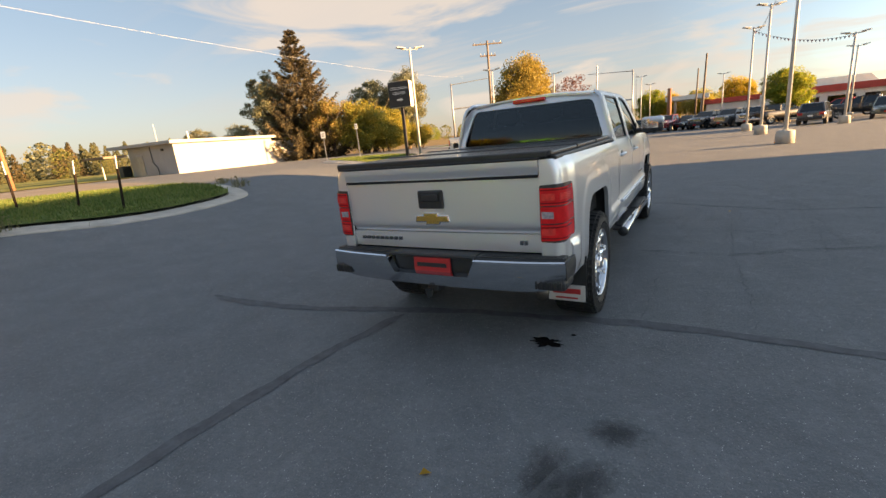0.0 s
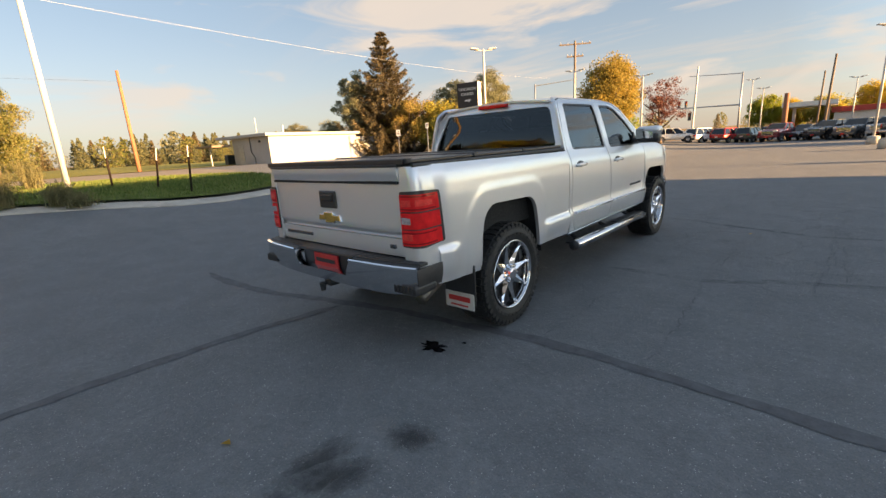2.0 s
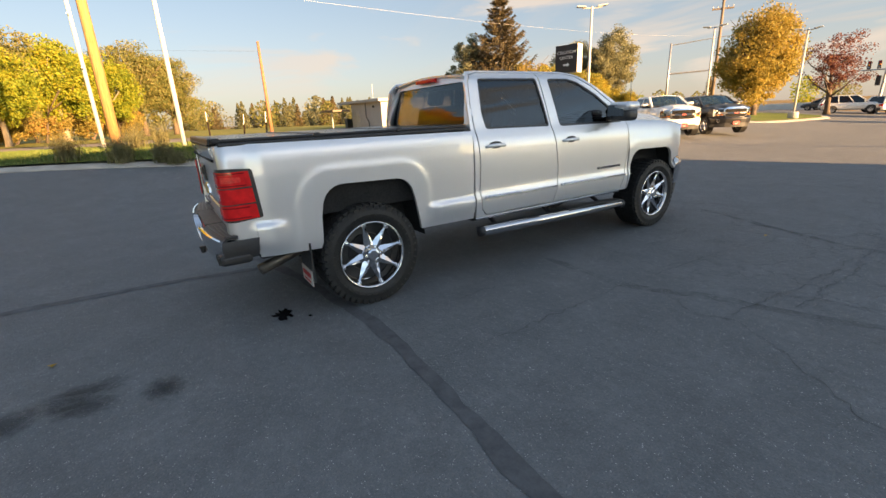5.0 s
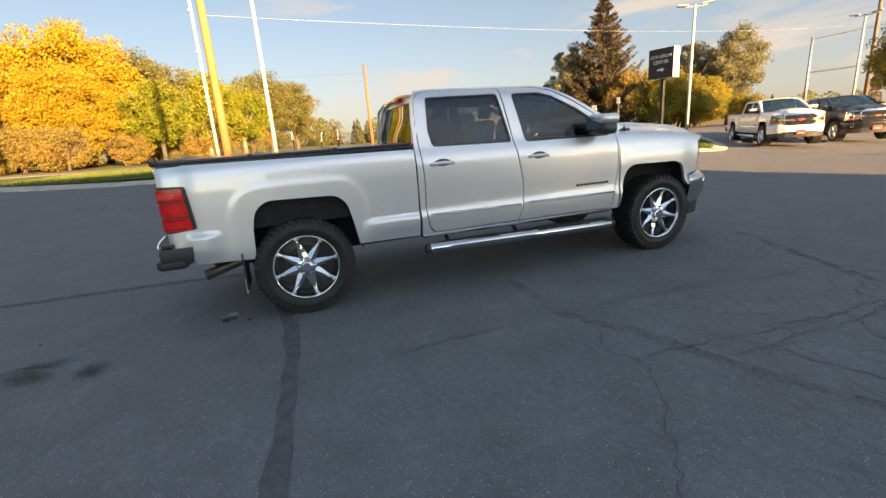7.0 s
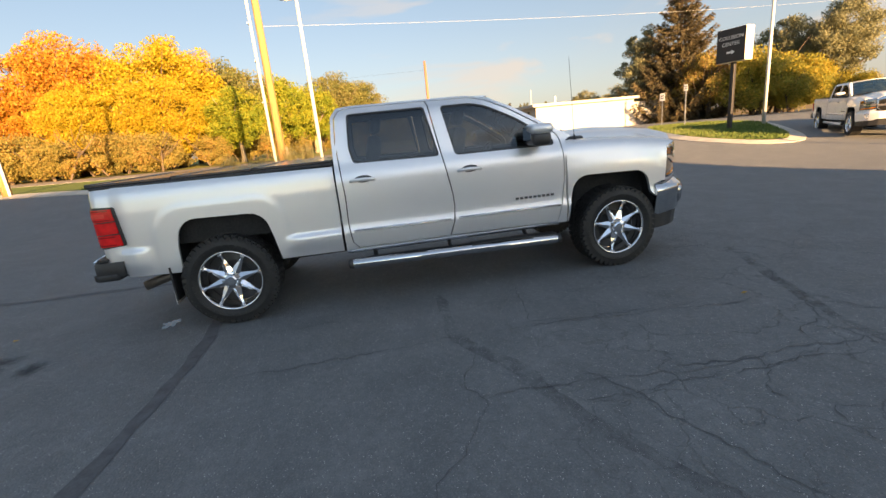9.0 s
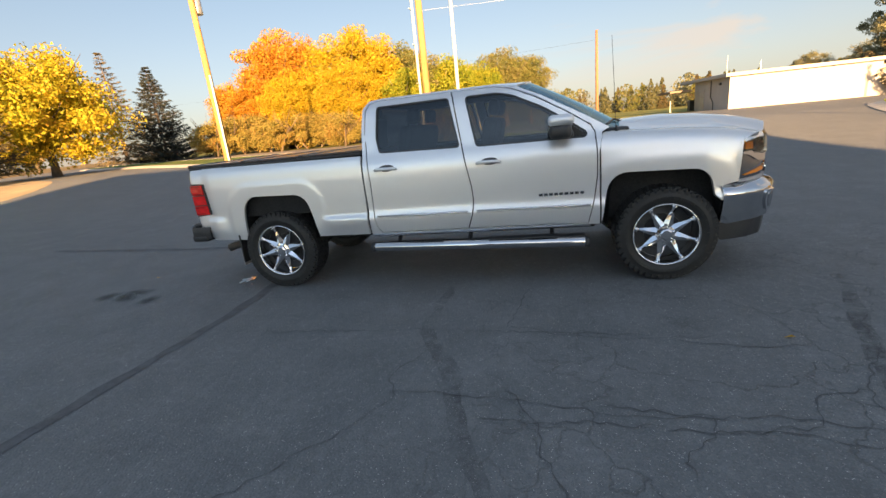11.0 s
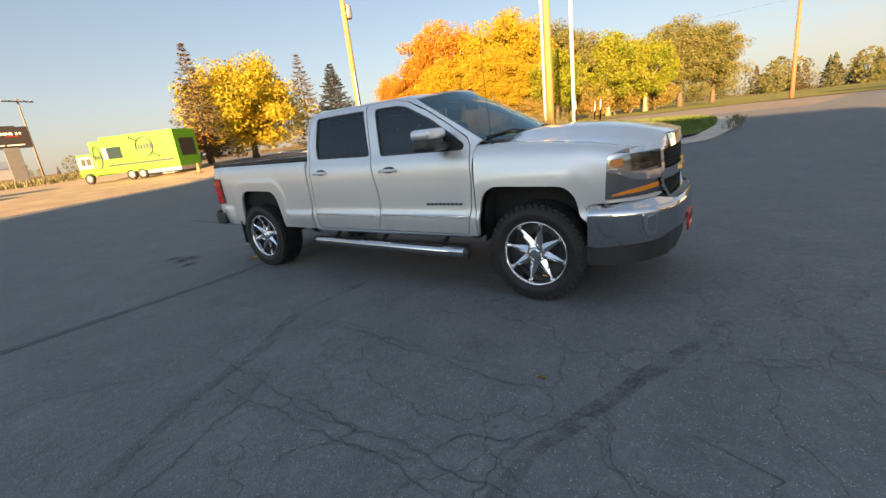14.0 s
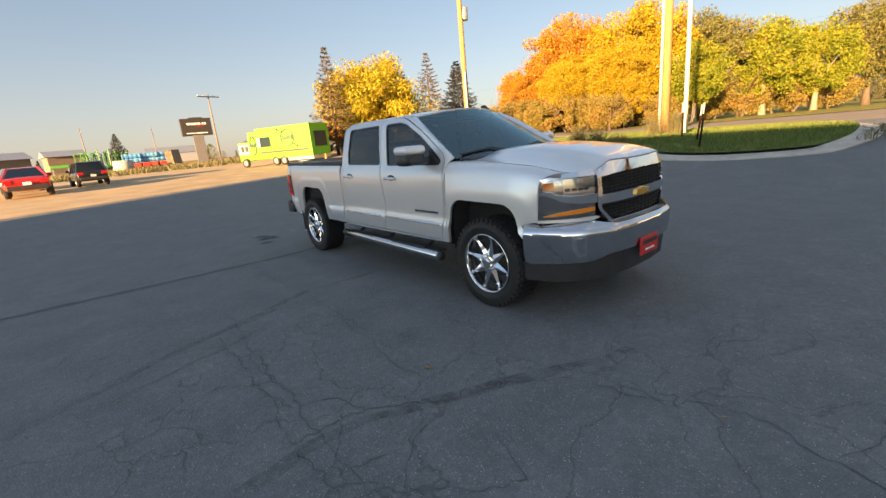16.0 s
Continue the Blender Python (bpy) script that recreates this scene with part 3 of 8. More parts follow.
def kerbed_island(poly, label, wide=0.50):
    """A concrete kerb, cut into lengths by joints, round a patch of lawn."""
    poly = resample(poly, 0.35)
    inner = inset(poly, wide)
    root = None
    run = 9
    n = len(poly)
    i = 0
    first = True
    while i < n:
        j = min(i + run, n)
        vs, fs = [], []
        ids = [k % n for k in range(i, j + 1)]
        for q, k in enumerate(ids):
            f = 0.006 if q == 0 else (-0.006 if q == len(ids) - 1 else 0)
            (ox, oy), (ix, iy) = poly[k], inner[k]
            kn = (k + 1) % n
            dx, dy = (poly[kn][0] - ox) * f * 3, (poly[kn][1] - oy) * f * 3
            ox, oy, ix, iy = ox + dx, oy + dy, ix + dx, iy + dy
            g = gz(ox, oy)
            mx, my = ox * 0.6 + ix * 0.4, oy * 0.6 + iy * 0.4
            vs += [(ox, oy, g - 0.05), (ox, oy, g + 0.025), (mx, my, g + 0.055), (ix, iy, g + 0.110), (ix, iy, g - 0.05)]
        for q in range(len(ids) - 1):
            a, b = q * 5, q * 5 + 5
            for s in range(4):
                fs.append((a + s, b + s, b + s + 1, a + s + 1))
        fs += [(0, 1, 2, 3, 4), tuple(range(len(vs) - 1, len(vs) - 6, -1))]
        me = mesh_ob("kerb_length", vs, fs, M_CONC)
        bm = bmesh.new()
        bm.from_mesh(me)
        bmesh.ops.recalc_face_normals(bm, faces=bm.faces)
        bm.to_mesh(me)
        bm.free()
        if first:
            root = tagged(new("kerb", me), "pale concrete kerb round " + label, "kerb", "", "structure")
            first = False
        else:
            attach("kerb_length", me, root)
        i = j
    return inner


IN_W = kerbed_island(KERB_W, "a grass verge by the road")
IN_N = kerbed_island(KERB_N, "a grass island with a sign")
IN_T = kerbed_island(KERB_T, "a grass island with trees")
for poly, st, lab in ((IN_W, 0.8, "mown green verge grass by the lot"), (IN_N, 0.8, "green grass island under the sign"), (IN_T, 1.5, "sunlit grass island under the trees")):
    ground_sheet("lawn", poly, st, 0.10, M_GRASS, lab, "lawn")


def blades(name, poly, n, hgt, mat, label, seed, box_=None):
    """Many single grass blades as one mesh."""
    rnd = random.Random(seed)
    xs, ys = [p[0] for p in poly], [p[1] for p in poly]
    x0, x1, y0, y1 = box_ or (min(xs), max(xs), min(ys), max(ys))
    vs, fs = [], []
    while len(fs) < n:
        x, y = rnd.uniform(x0, x1), rnd.uniform(y0, y1)
        if not inside(poly, x, y):
            continue
        a, h = rnd.uniform(0, 6.28), hgt * rnd.uniform(0.5, 1.25)
        w = 0.012 + 0.010 * rnd.random()
        z = gz(x, y) + 0.095
        lx, ly = rnd.uniform(-0.5, 0.5) * h, rnd.uniform(-0.5, 0.5) * h
        dx, dy = math.cos(a) * w, math.sin(a) * w
        b = len(vs)
        vs += [(x - dx, y - dy, z), (x + dx, y + dy, z), (x + lx, y + ly, z + h)]
        fs.append((b, b + 1, b + 2))
    tagged(new(name, mesh_ob(name, vs, fs, mat)), label, "grass", "", "stuff")


blades("grass", IN_W, 42000, 0.09, L_BLADE, "short green lawn blades on the verge", 3, (-21, -9.5, -9, 5.2))
blades("grass", IN_N, 14000, 0.09, L_BLADE, "short green lawn blades round the sign", 4)
# ---- trees ----


def leaf_cloud(centres, radii, per, size, rnd, droop=0.0):
    """Three-cornered leaves scattered loosely round clump centres: verts and faces."""
    rs = np.random.RandomState(rnd.randrange(1 << 30))
    c = np.repeat(np.array(centres, float), per, 0)
    r = np.repeat(np.array(radii, float), per)[:, None]
    n = len(c)
    u = rs.normal(size=(n, 3))
    u *= np.minimum(1.0, 1.9 / np.linalg.norm(u, axis=1))[:, None]
    p = c + u * r * np.array((0.62, 0.62, 0.46))
    a = rs.normal(size=(n, 3)) - np.array((0, 0, droop))
    a /= np.linalg.norm(a, axis=1)[:, None]
    b = np.cross(a, rs.normal(size=(n, 3)))
    b /= np.linalg.norm(b, axis=1)[:, None] + 1e-9
    s = (size * rs.uniform(0.6, 1.35, n))[:, None]
    vs = np.stack((p - a * s * 0.8 - b * s * 0.7, p - a * s * 0.6 + b * s * 0.75, p + a * s * 1.15), 1).reshape(-1, 3)
    fs = np.arange(3 * n).reshape(-1, 3)
    return [Vector(v) for v in vs.tolist()], fs.tolist()


def limb_tree(name, hgt, rx, base, leaf, bark, label, seed, clumps=70, per=110, size=0.16, top_bias=0.0, airy=0.0, category="tree", stems=1):
    """A broadleaf tree: tapered trunk, limbs, crown of leaf clumps."""
    rnd = random.Random(seed)
    root = thing(name, Matrix.Identity(4), label, category)
    bm = bmesh.new()
    cz, rz = base + (hgt - base) * 0.52, (hgt - base) * 0.5
    for s in range(stems):
        ox, oy = (rnd.uniform(-0.25, 0.25) * rx, rnd.uniform(-0.25, 0.25) * rx) if stems > 1 else (0, 0)
        r0 = hgt * 0.026 / math.sqrt(stems) + 0.03
        lean = (ox * 2 + rnd.uniform(-0.3, 0.3), oy * 2 + rnd.uniform(-0.3, 0.3))
        trunk = [(ox + lean[0] * t, oy + lean[1] * t, hgt * 0.82 * t - 0.1) for t in (0, 0.1, 0.25, 0.45, 0.7, 1)]
        add_tube(bm, trunk, [r0 * 1.45, r0 * 1.05, r0 * 0.9, r0 * 0.7, r0 * 0.4, r0 * 0.08], 9)
        for _ in range(9 // stems + 2):
            t = rnd.uniform(0.24, 0.75)
            a = rnd.uniform(0, 6.28)
            p0 = Vector((ox + lean[0] * t, oy + lean[1] * t, hgt * 0.82 * t))
            ln = rx * rnd.uniform(0.5, 0.9)
            p1 = p0 + Vector((math.cos(a) * ln * 0.55, math.sin(a) * ln * 0.55, ln * 0.4))
            p2 = p0 + Vector((math.cos(a + 0.2) * ln, math.sin(a + 0.2) * ln, ln * 0.95))
            rr = r0 * 0.42 * (1.1 - t)
            add_tube(bm, [p0, p1, p2], [rr + 0.02, rr * 0.7 + 0.012, 0.012], 6)
    part("trunk", bm, bark, root, "", True)
    cs, rs = [], []
    clumps, per, size = int(clumps * 1.7), int(per * 0.72), size * 0.80
    lobes = [(rnd.uniform(0, 6.28), rnd.uniform(-0.7, 0.9), rnd.uniform(0.72, 1.12)) for _ in range(9)]
    while len(cs) < clumps:
        u = Vector((rnd.gauss(0, 1), rnd.gauss(0, 1), rnd.gauss(0, 1))).normalized()
        k = max(l[2] * max(0, math.cos(math.atan2(u.y, u.x) - l[0])) * (1 - abs(u.z - l[1]) * 0.6) for l in lobes)
        k = 0.62 + 0.42 * max(0, k)
        q = rnd.random() ** (0.36 + airy * 0.2) * k
        taper = 1 - top_bias * max(0, u.z) * 0.6
        cs.append((u.x * rx * q * taper, u.y * rx * q * taper, cz + u.z * rz * q))
        rs.append(rx * rnd.uniform(0.10, 0.26) * (1 - 0.3 * airy))
    vs, fs = leaf_cloud(cs, rs, per, size, rnd)
    attach("crown", mesh_ob("crown", vs, fs, leaf), root)
    return root


def spruce_tree(name, hgt, rx, leaf, label, seed, bare=0.08, droop=0.35, dense=1.0, layer=0.021, upturn=0.0):
    """A conifer: straight trunk, whorls of drooping boughs hung with needle sprays."""
    rnd = random.Random(seed)
    rs = np.random.RandomState(seed)
    root = thing(name, Matrix.Identity(4), label, "tree")
    bm = bmesh.new()
    add_tube(bm, [(0, 0, -0.1), (0, 0, hgt * 0.4), (0, 0, hgt * 0.98)], [hgt * 0.018, hgt * 0.011, 0.02], 8)
    P, W, S = [], [], []
    z = hgt * bare
    while z < hgt * 0.985:
        t = (z - hgt * bare) / (hgt * (1 - bare))
        ln = rx * (1 - t) ** 0.9 * rnd.uniform(0.85, 1.08) + 0.10
        nb = max(5, int(rnd.randint(7, 10) * (0.55 + 0.55 * dense)))
        a0 = rnd.uniform(0, 6.28)
        for k in range(nb):
            a = a0 + 6.283 * k / nb + rnd.uniform(-0.3, 0.3)
            l = ln * rnd.uniform(0.62, 1.1)
            d = np.array((math.cos(a), math.sin(a), 0.0))
            side = np.array((-d[1], d[0], 0.0))
            z0 = z + rnd.uniform(-0.3, 0.3) * hgt * layer
            drop = lambda q: -droop * l * q * (1.1 - 0.75 * q) + 0.12 * l * q * q + upturn * l * q ** 3
            if rnd.random() < 0.6:
                add_tube(bm, [Vector((0, 0, z0 + drop(q))) + Vector(d) * (l * q) for q in (0, 0.35, 0.7, 1.0)], [0.03 * (1 - t) + 0.012, 0.02 * (1 - t) + 0.01, 0.012, 0.006], 4, False)
            n = max(8, int((14 + 30 * l / max(rx, 0.1) * rx ** 0.5) * dense))
            q = rs.uniform(0.12, 1.0, n) ** 0.8
            lat = rs.uniform(-1, 1, n) * (0.05 + 0.20 * l * (1.05 - q))
            p = d * (l * q)[:, None] + side * lat[:, None]
            p[:, 2] += z0 + drop(q) - 0.35 * np.abs(lat) - rs.uniform(0, 0.05, n) * l
            w = d * rs.uniform(0.35, 1.0, n)[:, None] + side * (np.sign(lat) * rs.uniform(0.1, 0.9, n))[:, None]
            w[:, 2] += rs.uniform(-0.7, 0.12, n)
            P.append(p)
            W.append(w / np.linalg.norm(w, axis=1)[:, None])
            S.append((0.10 + 0.008 * hgt) * rs.uniform(0.7, 1.5, n) * (1.1 - 0.35 * t))
        z += hgt * layer * rnd.uniform(0.8, 1.25)
    P, W, S = np.concatenate(P), np.concatenate(W), np.concatenate(S)[:, None]
    q = np.cross(W, rs.normal(size=W.shape))
    q /= np.linalg.norm(q, axis=1)[:, None] + 1e-9
    vs = np.stack((P - q * S * 0.22, P + q * S * 0.22, P + W * S * 1.5), 1).reshape(-1, 3)
    part("trunk", bm, M_BARK, root, "", True)
    attach("crown", mesh_ob("crown", vs.tolist(), np.arange(len(vs)).reshape(-1, 3).tolist(), leaf), root)
    return root


def put(ob, x, y, rot=0.0, s=1.0, dz=-0.02):
    ob.matrix_basis = pose(x, y, gz(x, y) + dz, 0, 0, rot) @ Matrix.Scale(s, 4)
    return ob


def again(ob, x, y, rot, s, label="", leaf=None):
    c = copy_thing(ob, pose(x, y, gz(x, y) - 0.02, 0, 0, rot))
    c.scale = (s, s, s * 1.0)
    for k in c.children:
        if leaf is not None and k.name.startswith("crown"):
            k.material_slots[0].link = "OBJECT"
            k.material_slots[0].material = leaf
    return tagged(c, label)


# the golden row across the road
t_gold = put(limb_tree("maple_tree", 12.0, 5.2, 1.2, L_GOLD, M_BARK, "tall golden-yellow maple in full autumn colour", 11, 120, 323, 0.144), -43.5, -17.0)
t_orange = put(limb_tree("maple_tree", 13.3, 5.4, 1.0, L_ORANGE, M_BARK, "broad orange maple in autumn leaf beside the road", 12, 130, 323, 0.144), -44.2, -26.6)
again(t_orange, -39.5, -23.0, 120, 0.62, "gold and orange maple in front of the taller row", L_GOLD)
again(t_gold, -38.8, -16.0, 200, 0.66, "golden maple with a low crown beside the road")
again(t_gold, -52, -33.5, 70, 0.75, "golden maple at the end of the row")
again(t_orange, -41.3, -31.0, 260, 0.60, "small pinkish orange maple at the edge of the row")
t_lime = put(limb_tree("ash_tree", 8.6, 3.6, 1.0, L_LIME, M_BARKPALE, "yellow-green ash on the park lawn", 13, 80, 285, 0.122), -40.3, -10.3, 30, 0.82)
again(t_lime, -53.0, -8.5, 160, 1.12, "yellow-green ash with a leaning pale trunk")
again(t_lime, -58.0, -5.2, 250, 1.05, "thinning yellow ash on the park lawn")
t_olive = put(limb_tree("elm_tree", 11.4, 5.0, 0.7, L_OLIVE, M_BARK, "olive-brown elm thinning in autumn", 14, 95, 285, 0.137, 0, 0.3), -50.5, -13.4)
again(t_olive, -64.5, -2.0, 100, 1.0, "large olive-green elm on the park lawn")
again(t_olive, -69.0, 1.5, 220, 0.92, "olive-green elm further into the park")
again(t_olive, -57.5, -20.0, 300, 1.08, "brown elm behind the golden maples", L_RUST)
t_shrub = put(limb_tree("shrub", 3.4, 2.2, 0.1, L_RUST, M_BARK, "rust-brown shrub at the foot of the maples", 15, 60, 209, 0.086, 0, 0, "shrub", 3), -36.5, -19.5)
for i, (x, y, r, s) in enumerate(((-38.5, -22.0, 40, 1.1), (-34.5, -22.8, 130, 0.9), (-36.0, -26.5, 210, 1.15), (-35.2, -15.8, 280, 0.95), (-39.2, -12.6, 20, 0.8), (-33.2, -28.6, 99, 1.0), (-40.0, -29.5, 170, 1.2), (-41.5, -20.5, 310, 1.35), (-42.0, -24.5, 200, 1.3), (-42.5, -17.6, 75, 1.25), (-38.0, -17.4, 140, 1.1), (-37.2, -29.2, 20, 1.1), (-46.5, -20.5, 260, 1.5), (-46.0, -29.0, 30, 1.5), (-37.6, -25.0, 330, 1.05), (-48.0, -12.0, 10, 1.2), (-52.5, -10.5, 80, 1.3), (-58.0, -8.0, 160, 1.3), (-61.0, -4.5, 240, 1.2), (-54.0, -15.0, 40, 1.5))):
    again(t_shrub, x, y, r, s)

# trees behind the trailer
put(limb_tree("maple_tree", 7.7, 4.9, 0.2, L_LIMEGOLD, M_BARK, "bushy yellow-green maple with orange touches", 16, 115, 304, 0.122), -17.6, -28.0)
again(t_orange, -15.3, -30.6, 33, 0.30, "orange-yellow side of a maple by the field")
put(spruce_tree("spruce_tree", 9.8, 2.7, L_SPRUCE, "thin old spruce with bare drooping boughs", 21, 0.1, 0.45, 0.65, 0.034, 0.2), -12.9, -26.6, 0.0, 0.84)
t_sprb = put(spruce_tree("spruce_tree", 9.6, 4.0, L_SPRUCEBLUE, "dark blue-green spruce by the field", 22, 0.04, 0.25, 1.3, 0.03), -35.0, -36.0)
put(spruce_tree("spruce_tree", 10.6, 3.6, L_SPRUCE, "tall thin grey-green spruce by the field", 23, 0.08, 0.3, 0.7, 0.036), -31.3, -37.2)
again(t_sprb, -2.6, -92, 50, 0.62, "small dark spruce beside farm machines")
again(t_gold, -30.0, -47.0, 10, 0.5, "low golden tree at the field's edge")

# the grove by the white building
put(spruce_tree("spruce_tree", 14.9, 6.6, L_SPRUCE, "big brown-green spruce with layered boughs", 24, 0.04, 0.50, 2.6, 0.036, 0.22), -39.4, 35.4)
put(limb_tree("birch_tree", 11.0, 3.4, 1.0, L_GREY, M_BARK, "drooping grey-green birch against the spruce", 25, 80, 247, 0.115, 0.2, 0.3), -43.2, 33.6)
t_rust = put(limb_tree("bush_tree", 6.6, 3.6, 0.2, L_RUST, M_BARK, "rounded rust and orange bush below the spruce", 26, 90, 247, 0.108, 0, 0, "bush", 3), -36.3, 36.6)
t_green = put(limb_tree("bush_tree", 5.6, 3.4, 0.1, L_BUSH, M_BARK, "dense green and yellow bush in the grove", 27, 90, 247, 0.108, 0, 0, "bush", 3), -42.6, 36.6)
for x, y, r, s in ((-33.4, 38.6, 60, 0.95), (-33.0, 42.6, 150, 0.8)):
    again(t_green, x, y, r, s * 1.15, "yellow-green bush at the edge of the grove")
for x, y, r, s in ((-35.0, 41.5, 100, 1.0), (-31.0, 41.0, 200, 0.72), (-30.6, 46.5, 300, 0.6)):
    again(t_green, x, y, r, s)
t_grey = put(limb_tree("olive_tree", 9.6, 4.0, 1.4, L_GREY, M_BARK, "silvery grey-green tree with an open crown", 28, 100, 247, 0.115, 0, 0.5), -37.5, 46.0)
put(limb_tree("elm_tree", 10.6, 3.4, 1.2, L_GREY, M_BARK, "upright grey-brown tree thinning at the top", 35, 150, 247, 0.1, 0.2, 0.3), -32.8, 47.4)
again(t_grey, -58, 40, 120, 0.62, "grey-brown tree behind the white building")
again(t_grey, -53, 43, 20, 0.68, "grey-brown tree behind the white building")
again(t_grey, -63, 37, 220, 0.6, "grey-brown tree behind the white building")

# trees up the lot
put(limb_tree("linden_tree", 8.9, 3.2, 0.2, L_LINDEN, M_BARK, "full linden turning yellow-brown in autumn", 30, 230, 150, 0.108, 0.55), -14.6, 43.2)
put(limb_tree("plum_tree", 7.4, 3.2, 1.2, L_PLUM, M_BARK, "thin purple-leaved plum tree", 31, 50, 114, 0.086, 0, 0.8), -11.9, 51.5)
again(t_lime, 9.9, 56.5, 200, 0.66, "olive-yellow street tree before the showroom")
again(t_lime, -6.5, 92, 30, 0.8, "yellow-green tree beyond the crossing")
again(t_gold, -3.0, 98, 90, 0.5, "yellow tree beyond the crossing")
again(t_green, 2.0, 96, 10, 1.1, "green tree beyond the crossing")
again(t_gold, 8.0, 104, 10, 0.66, "bright yellow tree behind the showroom")
again(t_olive, 14.5, 100, 10, 0.7, "green tree behind the showroom")
again(t_olive, 21.5, 50, 60, 0.55, "dark tree beside the showroom")


def far_woods(name, az0, az1, r0, r1, n, h0, h1, mats, label, seed):
    """A far belt of small trees: conifers and rounded crowns, too far to count."""
    rnd = random.Random(seed)
    vs, fs, ids = [], [], []
    for _ in range(n):
        a = radians(rnd.uniform(az0, az1))
        r = rnd.uniform(r0, r1)
        x, y = math.sin(a) * r, 2 + math.cos(a) * r
        h = rnd.uniform(h0, h1)
        g = gz(x, max(y, -90))
        mi = rnd.randrange(len(mats))
        con = mats[mi] in (L_SPRUCE, L_SPRUCEFAR)
        w = h * (0.27 if con else rnd.uniform(0.36, 0.55))
        for _ in range(330):
            t = rnd.random() ** (1.4 if con else 1.0)
            rad = w * ((1 - t) ** 0.8 if con else math.sqrt(max(0.02, 1 - (2 * t - 0.95) ** 2))) * rnd.random() ** 0.35
            b = rnd.uniform(0, 6.28)
            p = Vector((x + math.cos(b) * rad, y + math.sin(b) * rad, g + h * (0.03 + 0.97 * t)))
            u = Vector((rnd.gauss(0, 1), rnd.gauss(0, 1), rnd.gauss(0, 1))).normalized()
            q = u.orthogonal().normalized()
            s = h * rnd.uniform(0.03, 0.06)
            k = len(vs)
            vs += [p - u * s, p + q * s * 0.7, p + u * s, p - q * s * 0.7]
            fs.append((k, k + 1, k + 2, k + 3))
            ids.append(mi)
    tagged(new(name, mesh_ob(name, vs, fs, None, False, mats, ids)), label, "trees", "", "stuff")


far_woods("far_trees", -108, -62, 150, 240, 125, 4.0, 11.0, [L_SPRUCEFAR, L_GREY, L_SPRUCEFAR, L_OLIVE, L_SPRUCEFAR, L_SPRUCE], "far belt of conifers and autumn trees beyond the park", 41)
far_woods("far_trees", -72, -56, 200, 260, 26, 5, 12, [L_SPRUCEFAR, L_OLIVE, L_GREY], "far autumn trees and pale poplars beyond the park", 42)
far_woods("far_trees", -40, 30, 150, 240, 60, 4, 9, [L_SPRUCE, L_OLIVE, L_LIME, L_OLIVE], "far low trees beyond the crossing", 43)
far_woods("far_trees", 150, 215, 260, 420, 60, 4, 9, [L_SPRUCE, L_OLIVE, L_RUST], "far low tree line across the fields", 44)


def weed(x, y, seed, hgt, n, label):
    rnd = random.Random(seed)
    vs, fs = [], []
    for _ in range(n):
        a, sp = rnd.uniform(0, 6.28), rnd.uniform(0.1, 0.65)
        h = hgt * rnd.uniform(0.4, 1)
        d = Vector((math.cos(a) * sp, math.sin(a) * sp, 1)).normalized()
        base = Vector((rnd.gauss(0, 0.12), rnd.gauss(0, 0.12), 0))
        side = Vector((-math.sin(a), math.cos(a), 0)) * 0.012
        k = len(vs)
        vs += [base - side, base + side, base + d * h]
        fs.append((k, k + 1, k + 2))
        for _ in range(7):
            p = base + d * h * rnd.uniform(0.4, 1)
            u = Vector((rnd.gauss(0, 1), rnd.gauss(0, 1), rnd.gauss(0, 1))).normalized() * rnd.uniform(0.02, 0.055)
            q = u.orthogonal().normalized() * 0.018
            k = len(vs)
            vs += [p, p + q + u, p + u * 2]
            fs.append((k, k + 1, k + 2))
    ob = tagged(new("weed", mesh_ob("weed", vs, fs, L_DRYWEED)), label, "weed", "", "stuff")
    ob.location = (x, y, gz(x, y) + 0.05)


for x, y, s, h, n in ((-10.5, -1.2, 1, 0.62, 230), (-10.9, -2.2, 2, 0.8, 240), (-11.6, -3.4, 3, 0.95, 220), (-10.2, -0.9, 4, 0.4, 120), (-10.7, 5.05, 5, 0.38, 22), (-11.7, 5.2, 8, 0.26, 26), (-14.7, -1.9, 6, 1.1, 150), (-14.9, -1.2, 7, 1.25, 140)):
    weed(x, y, s, h, n, "tall dry green-brown weed clump at the kerb")

# ---- poles, wires, signs ----


def round_pole(name, x, y, hgt, r0, r1, mat, label, lean=(0, 0), category="pole", n=12):
    root = thing(name, pose(x, y, gz(x, max(y, -90))), label, category)
    part("shaft", tube([(0, 0, -0.1), (lean[0] * 0.5, lean[1] * 0.5, hgt * 0.5), (lean[0], lean[1], hgt)], [r0, (r0 + r1) / 2, r1], n), mat, root, "", True)
    return root


def wire(name, a, b, sag, r, mat, label):
    pts = []
    for k in range(33):
        t = k / 32
        p = Vector(a).lerp(Vector(b), t)
        p.z -= 4 * sag * t * (1 - t)
        pts.append(p)
    me = part(name, tube(pts, r, 5), mat, None)
    tagged(me, label, "wire")


